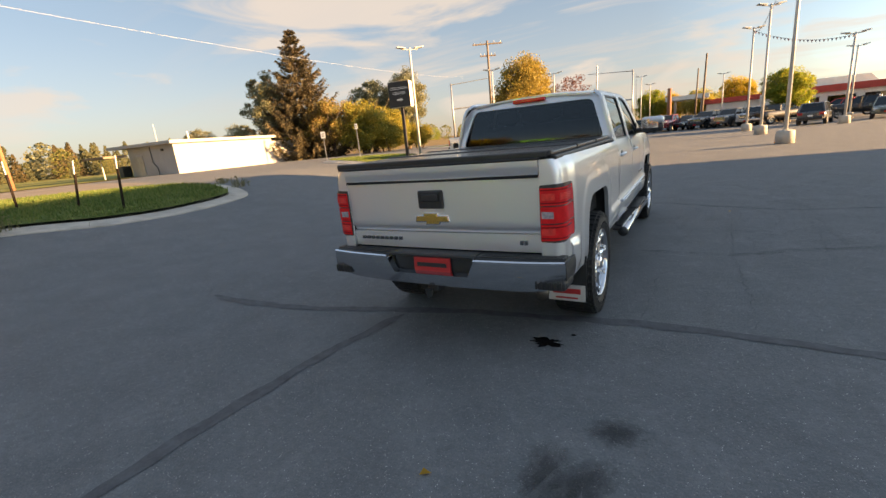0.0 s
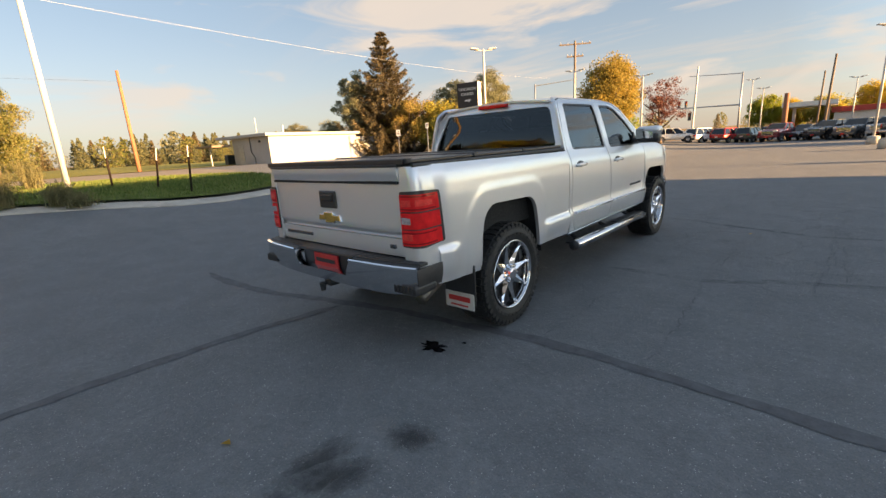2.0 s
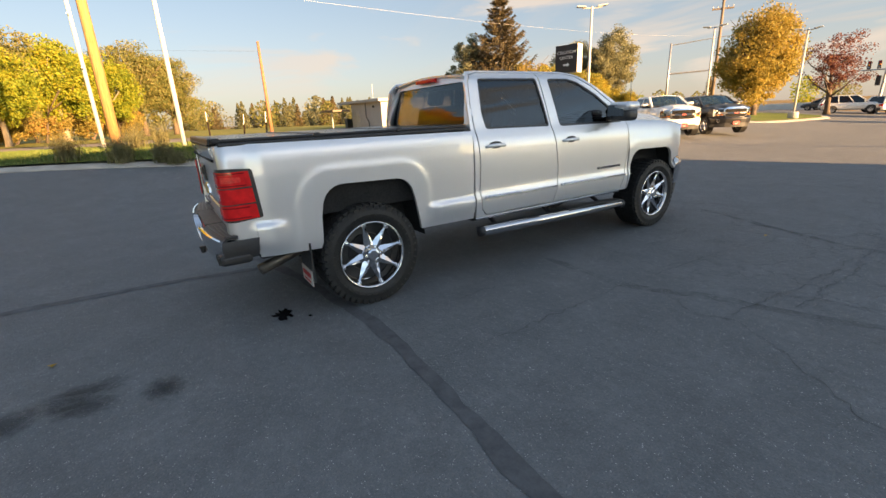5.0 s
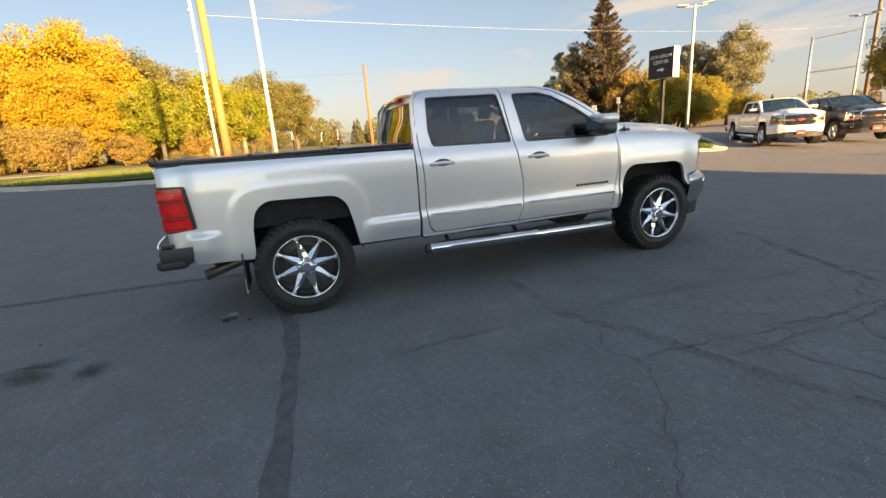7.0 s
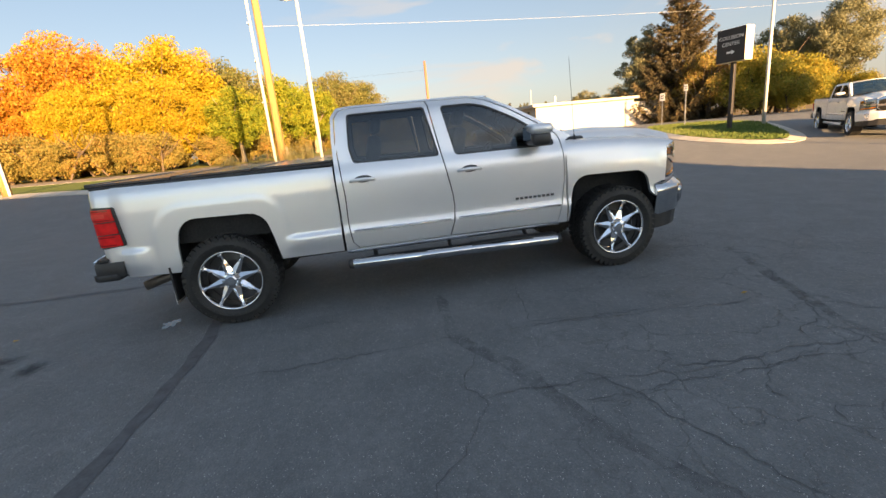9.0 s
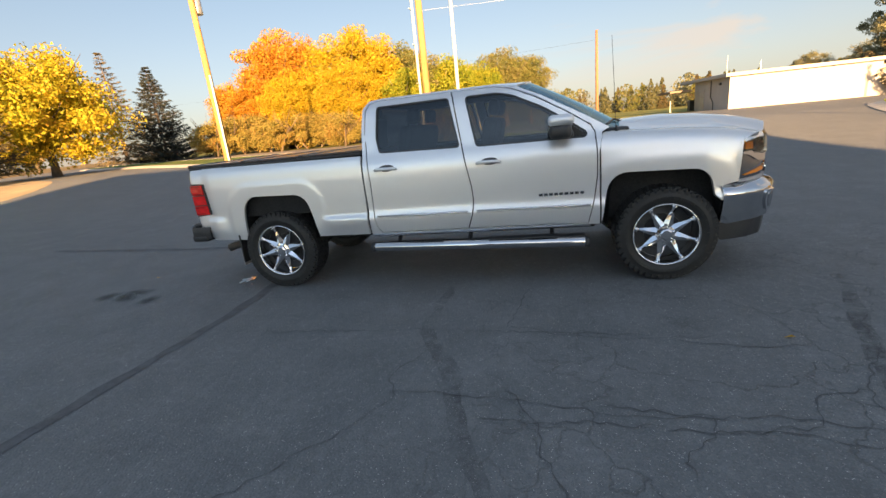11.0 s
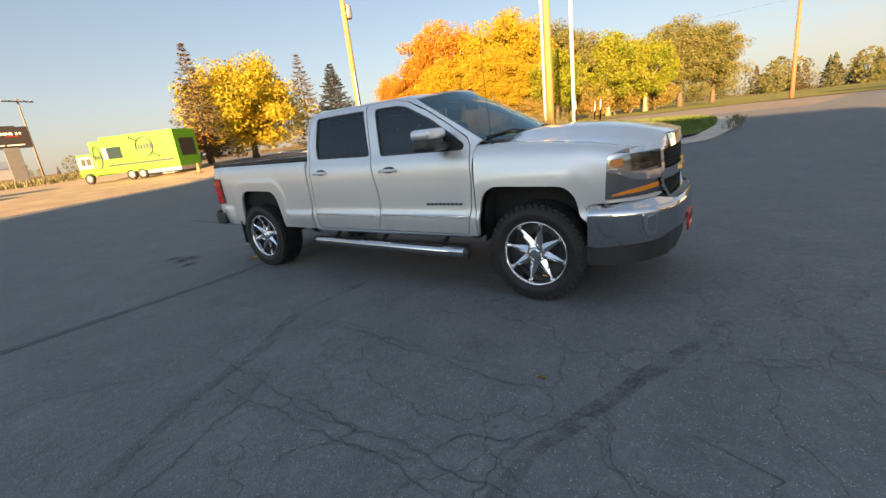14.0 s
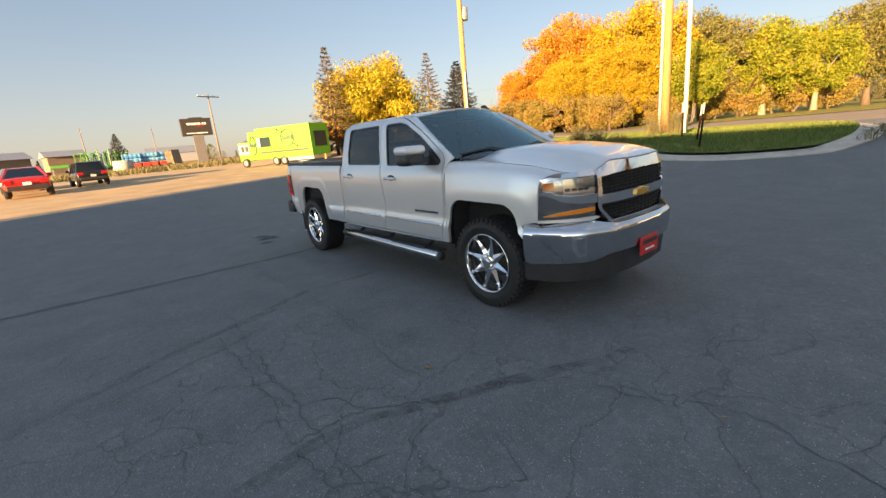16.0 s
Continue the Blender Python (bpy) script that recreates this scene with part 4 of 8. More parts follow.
def crossarm_pole(x, y, hgt, turn, label, arms=2, r=0.17):
    root = round_pole("utility_pole", x, y, hgt, r, r * 0.65, M_WOODGREY, label)
    for z, l in ((hgt - 0.35, 1.7), (hgt - 1.6, 0.9))[:arms]:
        bm = bmesh.new()
        add_box(bm, -l, l, -0.06, 0.06, z - 0.07, z + 0.07, 0.01, pose(0, 0, 0, 0, 0, turn))
        part("crossarm", bm, M_WOODGREY, root)
        for k in (-0.9, -0.45, 0.45, 0.9):
            bm = bmesh.new()
            add_lathe(bm, [(0, 0.03), (0.05, 0.05), (0.1, 0.035), (0.16, 0.05), (0.2, 0.01)], 8)
            ob = part("insulator", bm, M_GALV, root)
            ob.matrix_basis = pose(0, 0, 0, 0, 0, turn) @ pose(k * l, 0, z + 0.07, 0, -90, 0)
    return root


p_wood = round_pole("utility_pole", -17.2, -2.6, 12.0, 0.19, 0.13, M_WOOD, "tall bare wooden utility pole, sunlit orange", (0.05, 0.1))
p_thin = round_pole("pole", -17.7, -3.05, 9.6, 0.075, 0.06, M_POLEWHITE, "thin pale steel pole beside the wooden one", (0.0, 0.05))
for z in (3.0, 4.8, 6.4):
    part("bracket", box(0.0, 0.42, -0.02, 0.02, z, z + 0.05), M_GALV, p_thin)
round_pole("utility_pole", -41.2, 8.3, 8.1, 0.16, 0.11, M_WOODRED, "reddish wooden utility pole at the park's edge", (-0.15, 0.0))
p_tr = round_pole("utility_pole", -14.1, -12.3, 11.0, 0.16, 0.11, M_WOOD, "wooden utility pole with a transformer", (-0.1, -0.1))
bm = bmesh.new()
add_lathe(bm, [(0, 0.0), (0, 0.2), (0.03, 0.22), (0.62, 0.22), (0.66, 0.18), (0.70, 0.05), (0.70, 0.0)], 20)
o = part("transformer", bm, M_GALV, p_tr, "grey steel can transformer", True)
o.matrix_basis = pose(-0.38, -0.1, 6.9, 0, -90, 0)
part("conduit", tube([(0.12, 0.16, 0), (0.1, 0.14, 4.2)], 0.05, 8), M_POLEWHITE, p_tr)
crossarm_pole(-19.6, 46.0, 11.2, 35, "grey wooden utility pole with double crossarms")
crossarm_pole(-13.2, -66.0, 9.3, 20, "weathered wooden utility pole by the farm yard", 1, 0.13)
round_pole("utility_pole", 1.9, 66.0, 9.2, 0.16, 0.11, M_WOODGREY, "dark wooden utility pole beyond the cars", (0.3, 0))
round_pole("utility_pole", 1.1, 72.0, 8.0, 0.12, 0.09, M_WOODGREY, "thin dark wooden pole behind the cars", (0.2, 0))
round_pole("pole", -2.4, 75.0, 5.9, 0.34, 0.30, M_WOODRED, "short thick reddish pole beyond the cars")
wire("wire", (-17.2, -2.6, 7.0), (-30, 60, 10), 0.6, 0.005, M_POLEWHITE, "pale overhead cable catching the sun")
wire("wire", (-41.35, 8.3, 8.0), (-62.0, -66.0, 10.0), 0.3, 0.006, M_BLACK, "thin dark overhead wire along the road")
wire("wire", (-17.2, -2.6, 9.2), (-14.2, -12.4, 9.2), 0.2, 0.006, M_BLACK, "thin dark overhead wire between poles")


def lot_lamp(x, y, hgt, heads, label, base=True, turn=0.0, r=0.082):
    """A parking-lot lamp: concrete footing, square-ish steel pole, flat heads on a cross arm."""
    root = thing("lamp_post", pose(x, y, gz(x, y), 0, 0, turn), label, "lamp post", "parking lot lamps")
    z0 = 0.0
    if base:
        bm = bmesh.new()
        add_lathe(bm, [(-0.05, 0.0), (-0.05, 0.36), (0.5, 0.34), (0.55, 0.31), (0.56, 0.0)], 20)
        o = part("footing", bm, M_CONC, root, "round concrete footing", True)
        o.matrix_basis = pose(0, 0, 0, 0, -90, 0)
        z0 = 0.55
    part("base_plate", box(-0.16, 0.16, -0.16, 0.16, z0, z0 + 0.03, 0.005), M_POLEWHITE, root)
    part("shaft", tube([(0, 0, z0), (0, 0, hgt)], [r, r * 0.75], 12), M_POLEWHITE, root, "", True)
    part("arm", tube([(-0.55, 0, hgt - 0.06), (0, 0, hgt - 0.1), (0.55, 0, hgt - 0.06)], 0.035, 8), M_POLEWHITE, root)
    for k in heads:
        bm = bmesh.new()
        add_box(bm, 0.30, 0.82, -0.15, 0.15, -0.035, 0.04, 0.025)
        o = part("lamp_head", bm, M_POLEWHITE, root)
        o.matrix_basis = pose(0, 0, hgt - 0.05, 0, -6, 180 if k < 0 else 0)
    return root


lot_lamp(-14.1, -0.47, 6.45, (-1, 1), "tall white steel lamp post with flat heads on the verge", False, 60)
lot_lamp(-13.75, 20.4, 6.5, (-1, 1), "white steel lamp post with two flat heads by the sign", False, 50)
for x, y, hgt, tn in ((4.9, 20.6, 9.0, 30), (5.1, 31.5, 7.6, 30), (4.95, 39.5, 7.6, 30), (10.9, 39.8, 6.2, 0), (13.8, 52, 6.4, 0), (-10.6, 40.5, 6.4, 20), (4.4, 72, 6.9, 10), (-6.2, 73, 8.0, 0), (-5.3, 77, 7.0, 0), (-15.3, 36.6, 6.8, 15)):
    lot_lamp(x, y, hgt, (-1, 1), "white steel lamp post on a concrete footing in the lot", True, tn)


def pennants(a, b, sag, n, label):
    """A string of small coloured pennants between two lamps."""
    root = None
    pts = []
    for k in range(n + 1):
        t = k / n
        p = Vector(a).lerp(Vector(b), t)
        p.z -= 4 * sag * t * (1 - t)
        pts.append(p)
    root = tagged(part("pennant_string", tube(pts, 0.012, 4), M_BLACK, None), label, "pennants")
    d = (Vector(b) - Vector(a)).normalized()
    me = []
    for c in ((0.4, 0.2, 0.18), (0.6, 0.58, 0.55), (0.25, 0.28, 0.38)):
        w = d * 0.075
        me.append(mesh_ob("pennant", [-w, w, Vector((0.015, 0.015, -0.2)), Vector((0.01, 0, -0.06))], [(0, 3, 2), (3, 1, 2), (0, 1, 3)], plain("pennant_cloth", c, 0.7)))
    for k in range(n):
        ob = attach("pennant", me[k % 3], root)
        ob.location = pts[k].lerp(pts[k + 1], 0.5)


pennants((4.95, 39.5, 7.0), (10.9, 39.8, 5.7), 0.5, 26, "string of small faded pennants between lamp posts")
pennants((5.1, 31.5, 7.0), (4.95, 39.5, 7.0), 0.4, 26, "string of small faded pennants along the lamp posts")
pennants((4.9, 20.6, 8.4), (5.1, 31.5, 7.0), 0.4, 30, "string of small faded pennants along the lot")


M_POSTDARK = plain("rusty_dark_steel", (0.022, 0.015, 0.012), 0.9, 0, 0.3, 8, 0.2, 0.0, 0.1)


def steel_posts():
    for i, (x, y, lx, ly, lit) in enumerate(((-12.22, 0.19, 0.01, 0.02, 1.14), (-11.26, 1.02, 0.07, 0.27, 1.06), (-10.2, 1.5, 0.05, 0.17, 1.24))):
        root = thing("fence_post", pose(x, y, gz(x, y) + 0.08), "leaning dark steel fence post with a pale tip on the grass", "fence post", "posts on the verge")
        bm = bmesh.new()
        for (a0, a1, b0, b1) in ((-0.028, 0.028, -0.006, 0.006), (-0.006, 0.006, 0.0, 0.04)):
            add_box(bm, a0, a1, b0, b1, -0.1, lit - 0.3)
        o = part("post", bm, M_POSTDARK, root)
        sh = Matrix(((1, 0, lx, 0), (0, 1, ly, 0), (0, 0, 1, 0), (0, 0, 0, 1)))
        o.matrix_basis = sh
        bm = bmesh.new()
        add_box(bm, -0.029, 0.029, -0.007, 0.007, lit - 0.3, lit)
        o = part("tip", bm, M_SIGNSIDE, root, "pale painted tip")
        o.matrix_basis = sh


steel_posts()


def collision_sign():
    root = thing("sign", pose(-13.05, 17.9, gz(-13.05, 17.9), 0, 0, 15), "black box sign on a dark post reading collision center", "sign")
    part("post", box(-0.08, 0.08, -0.08, 0.08, -0.1, 3.0, 0.01), M_SIGNBLACK, root)
    part("cabinet", box(-0.63, 0.63, -0.26, 0.26, 2.98, 4.36, 0.02), M_SIGNSIDE, root, "pale sheet-metal sign cabinet")
    part("face", box(-0.62, 0.62, -0.285, -0.262, 2.99, 4.35, 0.004), M_SIGNBLACK, root, "black sign face")
    for i, (s, z) in enumerate((("COLLISION", 3.98), ("CENTER", 3.72))):
        text_part("lettering", s, 0.208, 0.004, pose(0, -0.291, z, 90, 0, 0), M_LETTER, root, "white capital letters")
    bm = bmesh.new()
    add_prism(bm, [(-0.16, 3.34), (0.06, 3.34), (0.06, 3.28), (0.20, 3.38), (0.06, 3.48), (0.06, 3.42), (-0.16, 3.42)], "y", -0.296, -0.287)
    part("arrow", bm, M_LETTER, root, "small white arrow")


collision_sign()


def small_sign(x, y, hgt, w, h, turn, label):
    root = thing("road_sign", pose(x, y, gz(x, y), 0, 0, turn), label, "road sign")
    part("post", box(-0.025, 0.025, -0.02, 0.02, -0.1, hgt), M_GALV, root)
    part("plate", box(-w / 2, w / 2, -0.035, -0.022, hgt - h, hgt, 0.002), M_LETTER, root)
    for k in range(2):
        part("bar", box(-w * 0.32, w * 0.32, -0.039, -0.036, hgt - h * (0.4 + 0.3 * k), hgt - h * (0.3 + 0.3 * k)), M_BLACK, root)


small_sign(-17.9, 19.4, 2.3, 0.2, 0.34, 25, "small white road sign on a steel post by the grass")
small_sign(-23.5, 22.0, 2.2, 0.36, 0.5, 25, "small white sign on a post before the grove")


def traffic_signal():
    """Two masts with long arms over the crossing."""
    mast_label = "galvanised traffic signal mast with a long arm and lamps"
    for (x, y, tn, side, hgt, arm) in ((-7.3, 72, 0, -1, 9.0, 6.6), (-27.4, 51, 35, 1, 8.0, 5.5)):
        root = thing("traffic_signal", pose(x, y, gz(x, y), 0, 0, tn), mast_label, "traffic signal")
        part("mast", tube([(0, 0, -0.1), (0, 0, hgt)], [0.15, 0.1], 10), M_GALV, root, "", True)
        part("signal_arm", tube([(0, 0, 4.7), (side * arm * 1.5, 0, 4.9)], [0.11, 0.06], 8), M_GALV, root)
        part("lamp_arm", tube([(0, 0, hgt - 0.2), (side * arm, 0, hgt + 0.25)], [0.06, 0.04], 8), M_GALV, root)
        for k in (1.02, 1.16):
            h = part("signal_head", box(side * arm * k - 0.17, side * arm * k + 0.17, -0.14, 0.14, 4.95, 5.85, 0.03), M_BLACK, root, "black three-lamp signal head")
            for j, c in enumerate((M_TAILRED, M_AMBER, M_GALV)):
                bm = bmesh.new()
                add_lathe(bm, [(0, 0.1), (0.05, 0.09), (0.07, 0.0)], 12)
                o = part("lens", bm, c, h)
                o.matrix_basis = pose(side * arm * k, -0.14, 5.7 - 0.29 * j, 0, 0, -90)
    x, y = -10.1, 58
    root = thing("utility_pole", pose(x, y, gz(x, y)), "grey steel pole with signal boxes at the crossing", "pole")
    part("shaft", tube([(0, 0, -0.1), (0.25, 0, 8.6)], [0.14, 0.09], 10), M_GALV, root)
    part("signal_head", box(-0.5, -0.16, -0.15, 0.15, 2.6, 3.5, 0.03), M_BLACK, root)


traffic_signal()


M_SIGNGREY = plain("sign_grey", (0.11, 0.11, 0.12), 0.6, 0, 0.15, 3)


def farm_sign():
    """A wide dark pylon sign; its maker's mark is left as plain bars."""
    x, y = -6.9, -46.5
    root = thing("pylon_sign", pose(x, y, gz(x, y), 0, 0, 174), "dark pylon sign with pale bars on a grey column", "sign")
    part("column", box(-0.5, 0.5, -0.3, 0.3, -0.1, 3.3, 0.02), M_SIGNGREY, root)
    part("cabinet", box(-1.45, 1.45, -0.3, 0.3, 3.2, 4.95, 0.04), M_SIGNBLACK, root, "dark sign cabinet")
    part("cap", box(-0.6, 0.7, -0.22, 0.22, 4.95, 5.05, 0.02), M_SIGNBLACK, root)
    for i, (u0, u1, z0, z1, mt) in enumerate(((-0.85, -0.58, 4.3, 4.5, M_LETTER), (-0.52, -0.25, 4.3, 4.5, M_LETTER), (-0.19, 0.08, 4.3, 4.5, M_LETTER), (0.14, 0.40, 4.3, 4.5, M_LETTER), (0.6, 0.72, 4.3, 4.5, M_LETTER), (0.82, 0.94, 4.3, 4.5, M_LETTER), (-0.1, 0.75, 4.15, 4.2, M_TAILRED), (-1.0, -0.3, 3.42, 3.5, M_LETTER), (-0.2, 0.95, 3.42, 3.5, M_LETTER))):
        part("bar", box(u0, u1, -0.32, -0.303, z0, z1), mt, root, "pale bar in place of a name")
    part("planter", box(-2.0, 2.6, -0.7, 0.7, -0.1, 0.35, 0.05), M_CONC, root, "low stone planter")


farm_sign()

# ---- buildings ----


def white_building():
    """A low flat-roofed block: long sunlit wall, shaded end, lower annex."""
    m = Matrix.Translation((-37.7, 18.4, gz(-37.7, 18.4) - 0.15)) @ pose(0, 0, 0, 0, 0, 97)
    # local x runs along the long wall, y runs back from it
    root = thing("house", m, "low white painted building with a flat overhanging roof", "building")
    part("wall", box(0, 11.6, 0.0, 6.2, -0.3, 2.75, 0.01), M_WHITE, root)
    part("annex", box(11.602, 16.6, 0.12, 5.2, -0.3, 2.3, 0.01), M_WHITE, root, "lower white annex")
    part("roof", box(-0.55, 12.0, -0.45, 8.3, 2.752, 3.02, 0.02), M_WHITE, root, "thick white flat roof edge")
    part("roof_edge", box(11.6, 16.8, 0.0, 5.4, 2.302, 2.42, 0.02), M_WHITE, root)
    part("door", box(-0.045, -0.004, 4.3, 5.2, 0.0, 2.05, 0.01), M_GALV, root, "grey door in the shaded end")
    part("downpipe", tube([(-0.06, 3.0, 2.7), (-0.06, 3.0, 1.3), (-0.06, 2.5, 0.8), (-0.06, 2.5, 0)], 0.035, 6), M_BLACK, root)
    part("lamp", box(-0.12, -0.004, 1.3, 1.55, 2.2, 2.4, 0.01), M_BLACK, root)
    part("door", box(14.6, 15.0, 0.07, 0.117, 1.5, 1.95, 0.01), M_GALV, root, "small grey hatch")
    part("vent", tube([(4, 3, 3.0), (4, 3, 3.9)], 0.05, 6), M_GALV, root)
    part("antenna", tube([(2.2, 5, 3.0), (2.2, 5, 4.8)], 0.025, 6), M_POLEWHITE, root)
    part("canopy_post", tube([(-1.7, 7.6, -0.2), (-1.7, 7.6, 2.0)], 0.06, 8), M_POLEWHITE, root)
    part("canopy", box(-2.6, -0.6, 5.5, 8.6, 2.0, 2.2, 0.02), M_WOODGREY, root, "dark canopy behind")
    bin_ = thing("waste_bin", pose(-46.8, 18.4, gz(-46.8, 18.4)), "dark green waste bin beside the white building", "bin")
    part("body", box(-0.4, 0.4, -0.4, 0.4, 0, 1.0, 0.04), M_BLACK, bin_)
    part("lid", box(-0.43, 0.43, -0.43, 0.43, 1.0, 1.08, 0.03), M_BLACK, bin_)


white_building()


def showroom():
    """The pale showroom with a red fascia at the top of the lot."""
    root = thing("house", pose(1.6, -3.6, 1.5) @ Matrix.Scale(1.22, 4) @ pose(-1.6, 3.6, gz(12, 60) - 1.5), "pale showroom building with a red roof fascia and windows", "building")
    part("wall", box(8.5, 26, 60, 72, -0.3, 3.3, 0.02), M_STUCCO, root)
    part("fascia", box(8.2, 26.2, 59.7, 60.0, 2.75, 3.45, 0.02), M_REDTRIM, root, "red fascia band")
    part("wing", box(2.5, 10.5, 70, 80, -0.3, 3.3, 0.02), M_STUCCO, root, "lower wing of the showroom")
    part("fascia", box(2.2, 10.7, 69.7, 69.998, 2.85, 3.5, 0.02), M_REDTRIM, root, "red fascia band")
    bm = bmesh.new()
    add_prism(bm, [(11.5, 3.3), (18.5, 3.3), (17.6, 4.3), (12.4, 4.3)], "y", 63, 68, 0.02)
    part("gable", bm, M_STUCCO, root)
    for k in range(5):
        w = part("window", box(10.6 + 3.0 * k, 12.9 + 3.0 * k, 59.93, 59.99, 0.5, 2.3), M_FARGLASS, root)
        part("frame", box(10.5 + 3.0 * k, 13.0 + 3.0 * k, 59.96, 59.998, 2.3, 2.4), M_ALLOY, w)
    g = thing("house", pose(-2.5, 88, gz(-2.5, 88)), "open petrol station canopy with a pale fascia", "building")
    part("canopy", box(-1, 5.5, -4, 4, 4.2, 4.9, 0.03), M_STUCCO, g)
    for k in (0.2, 4.3):
        part("post", box(k, k + 0.4, -0.2, 0.2, -0.1, 4.2), M_GALV, g)


showroom()


def dealership():
    """The building at the camera's back, whose shade covers the truck."""
    root = thing("house", pose(0, 0, 0), "plain pale dealership building that shades the lot", "building")
    part("wall", box(34.0, 40, -2.0, 23.9, -0.3, 9.5, 0.02), M_STUCCO, root)
    part("roof", box(33.9, 40.1, -2.1, 24.0, 9.502, 9.7, 0.02), M_GALV, root)
    for k in range(6):
        part("window", box(33.92, 33.998, -1 + 3.9 * k, 2.0 + 3.9 * k, 0.6, 3.0), M_FARGLASS, root)


dealership()
tagged(part("garden_wall", box(-26, -10.5, 72, 72.3, -0.6, 1.0, 0.02), M_STUCCO, None), "low beige wall beyond the crossing", "wall", "", "structure")


def far_yard():
    """Farm yard in the distance: sheds and tractor rows."""
    for x, y, w, d, h, tn, mt, lab in ((5.4, -112, 6, 6, 3.2, 10, M_WOODGREY, "weathered farm shed far across the yard"), (-20, -150, 14, 10, 2.6, -6, M_GALV, "long grey farm shed far off"),
                                       (14.0, -92, 8, 6, 2.7, 20, M_WOODGREY, "brown farm shed with a low roof")):
        root = thing("barn", pose(x, y, gz(x, -90), 0, 0, tn), lab, "barn")
        part("wall", box(-w / 2, w / 2, -d / 2, d / 2, -0.5, h, 0.02), mt, root)
        bm = bmesh.new()
        add_prism(bm, [(-d / 2 - 0.4, h), (d / 2 + 0.4, h), (0, h + d * 0.2)], "x", -w / 2 - 0.4, w / 2 + 0.4)
        part("roof", bm, M_GALV, root)


far_yard()
# ---- parked vehicles ----
PAINTS = {}


def paint(key, col, metal=0.3):
    if key not in PAINTS:
        PAINTS[key] = plain("paint_" + key, col, 0.28, metal, 0.06, 3, 0, 0.8)
    return PAINTS[key]


CAR_SHAPES = {
    # stations: (y, half width, low z, belt z); cabin: (rear low, rear top, front top, front low, roof z, half width at roof)
    "pickup": dict(st=[(-2.95, 0.93, 0.62, 1.30), (-2.9, 0.99, 0.55, 1.36), (-2.2, 1.01, 0.50, 1.37), (-0.9, 1.01, 0.48, 1.37), (0.2, 1.01, 0.48, 1.38), (1.35, 1.01, 0.48, 1.38), (2.2, 1.01, 0.48, 1.36), (2.8, 0.99, 0.50, 1.31), (2.98, 0.93, 0.52, 1.22)],
                   cab=(-0.85, -0.68, 0.72, 1.50, 1.96, 0.76), wheels=(-1.95, 2.0), r=0.42, bed=True),
    "suv": dict(st=[(-2.3, 0.82, 0.5, 1.0), (-2.25, 0.90, 0.38, 1.06), (-1.4, 0.93, 0.34, 1.08), (0.0, 0.93, 0.32, 1.06), (1.0, 0.93, 0.32, 1.04), (1.9, 0.91, 0.34, 0.98), (2.25, 0.84, 0.38, 0.88), (2.35, 0.74, 0.44, 0.78)],
                cab=(-2.22, -1.85, 0.35, 1.25, 1.68, 0.66), wheels=(-1.4, 1.4), r=0.35, bed=False),
    "sedan": dict(st=[(-2.4, 0.80, 0.45, 0.88), (-2.3, 0.88, 0.34, 0.98), (-1.4, 0.91, 0.28, 1.0), (0.0, 0.91, 0.26, 0.96), (1.0, 0.91, 0.26, 0.94), (1.9, 0.89, 0.28, 0.84), (2.3, 0.8, 0.32, 0.74), (2.4, 0.7, 0.38, 0.66)],
                  cab=(-1.95, -1.0, 0.15, 1.2, 1.42, 0.58), wheels=(-1.4, 1.45), r=0.33, bed=False),
}


def loft(rings, caps=True):
    vs = [v for r in rings for v in r]
    n = len(rings[0])
    fs = []
    for i in range(len(rings) - 1):
        for k in range(n):
            a, b = i * n + k, i * n + (k + 1) % n
            fs.append((a, b, b + n, a + n))
    if caps:
        fs += [tuple(range(n))[::-1], tuple(range(len(vs) - n, len(vs)))]
    return vs, fs


def fixed(me):
    bm = bmesh.new()
    bm.from_mesh(me)
    bmesh.ops.recalc_face_normals(bm, faces=bm.faces)
    bm.to_mesh(me)
    bm.free()
    return me


def far_wheel(r, w):
    bm = bmesh.new()
    add_lathe(bm, [(-w / 2, r * 0.62), (-w / 2, r * 0.9), (-w * 0.38, r), (w * 0.38, r), (w / 2, r * 0.9), (w / 2, r * 0.62)], 24)
    bm2 = bmesh.new()
    add_lathe(bm2, [(w * 0.42, r * 0.66), (w * 0.46, r * 0.6), (w * 0.30, r * 0.52), (w * 0.34, r * 0.2), (w * 0.42, r * 0.14), (w * 0.42, 0.0)], 20)
    for k in range(6):
        add_box(bm2, w * 0.34, w * 0.44, -r * 0.07, r * 0.07, r * 0.15, r * 0.6, 0, pose(0, 0, 0, 60 * k, 0, 0))
    return bm, bm2


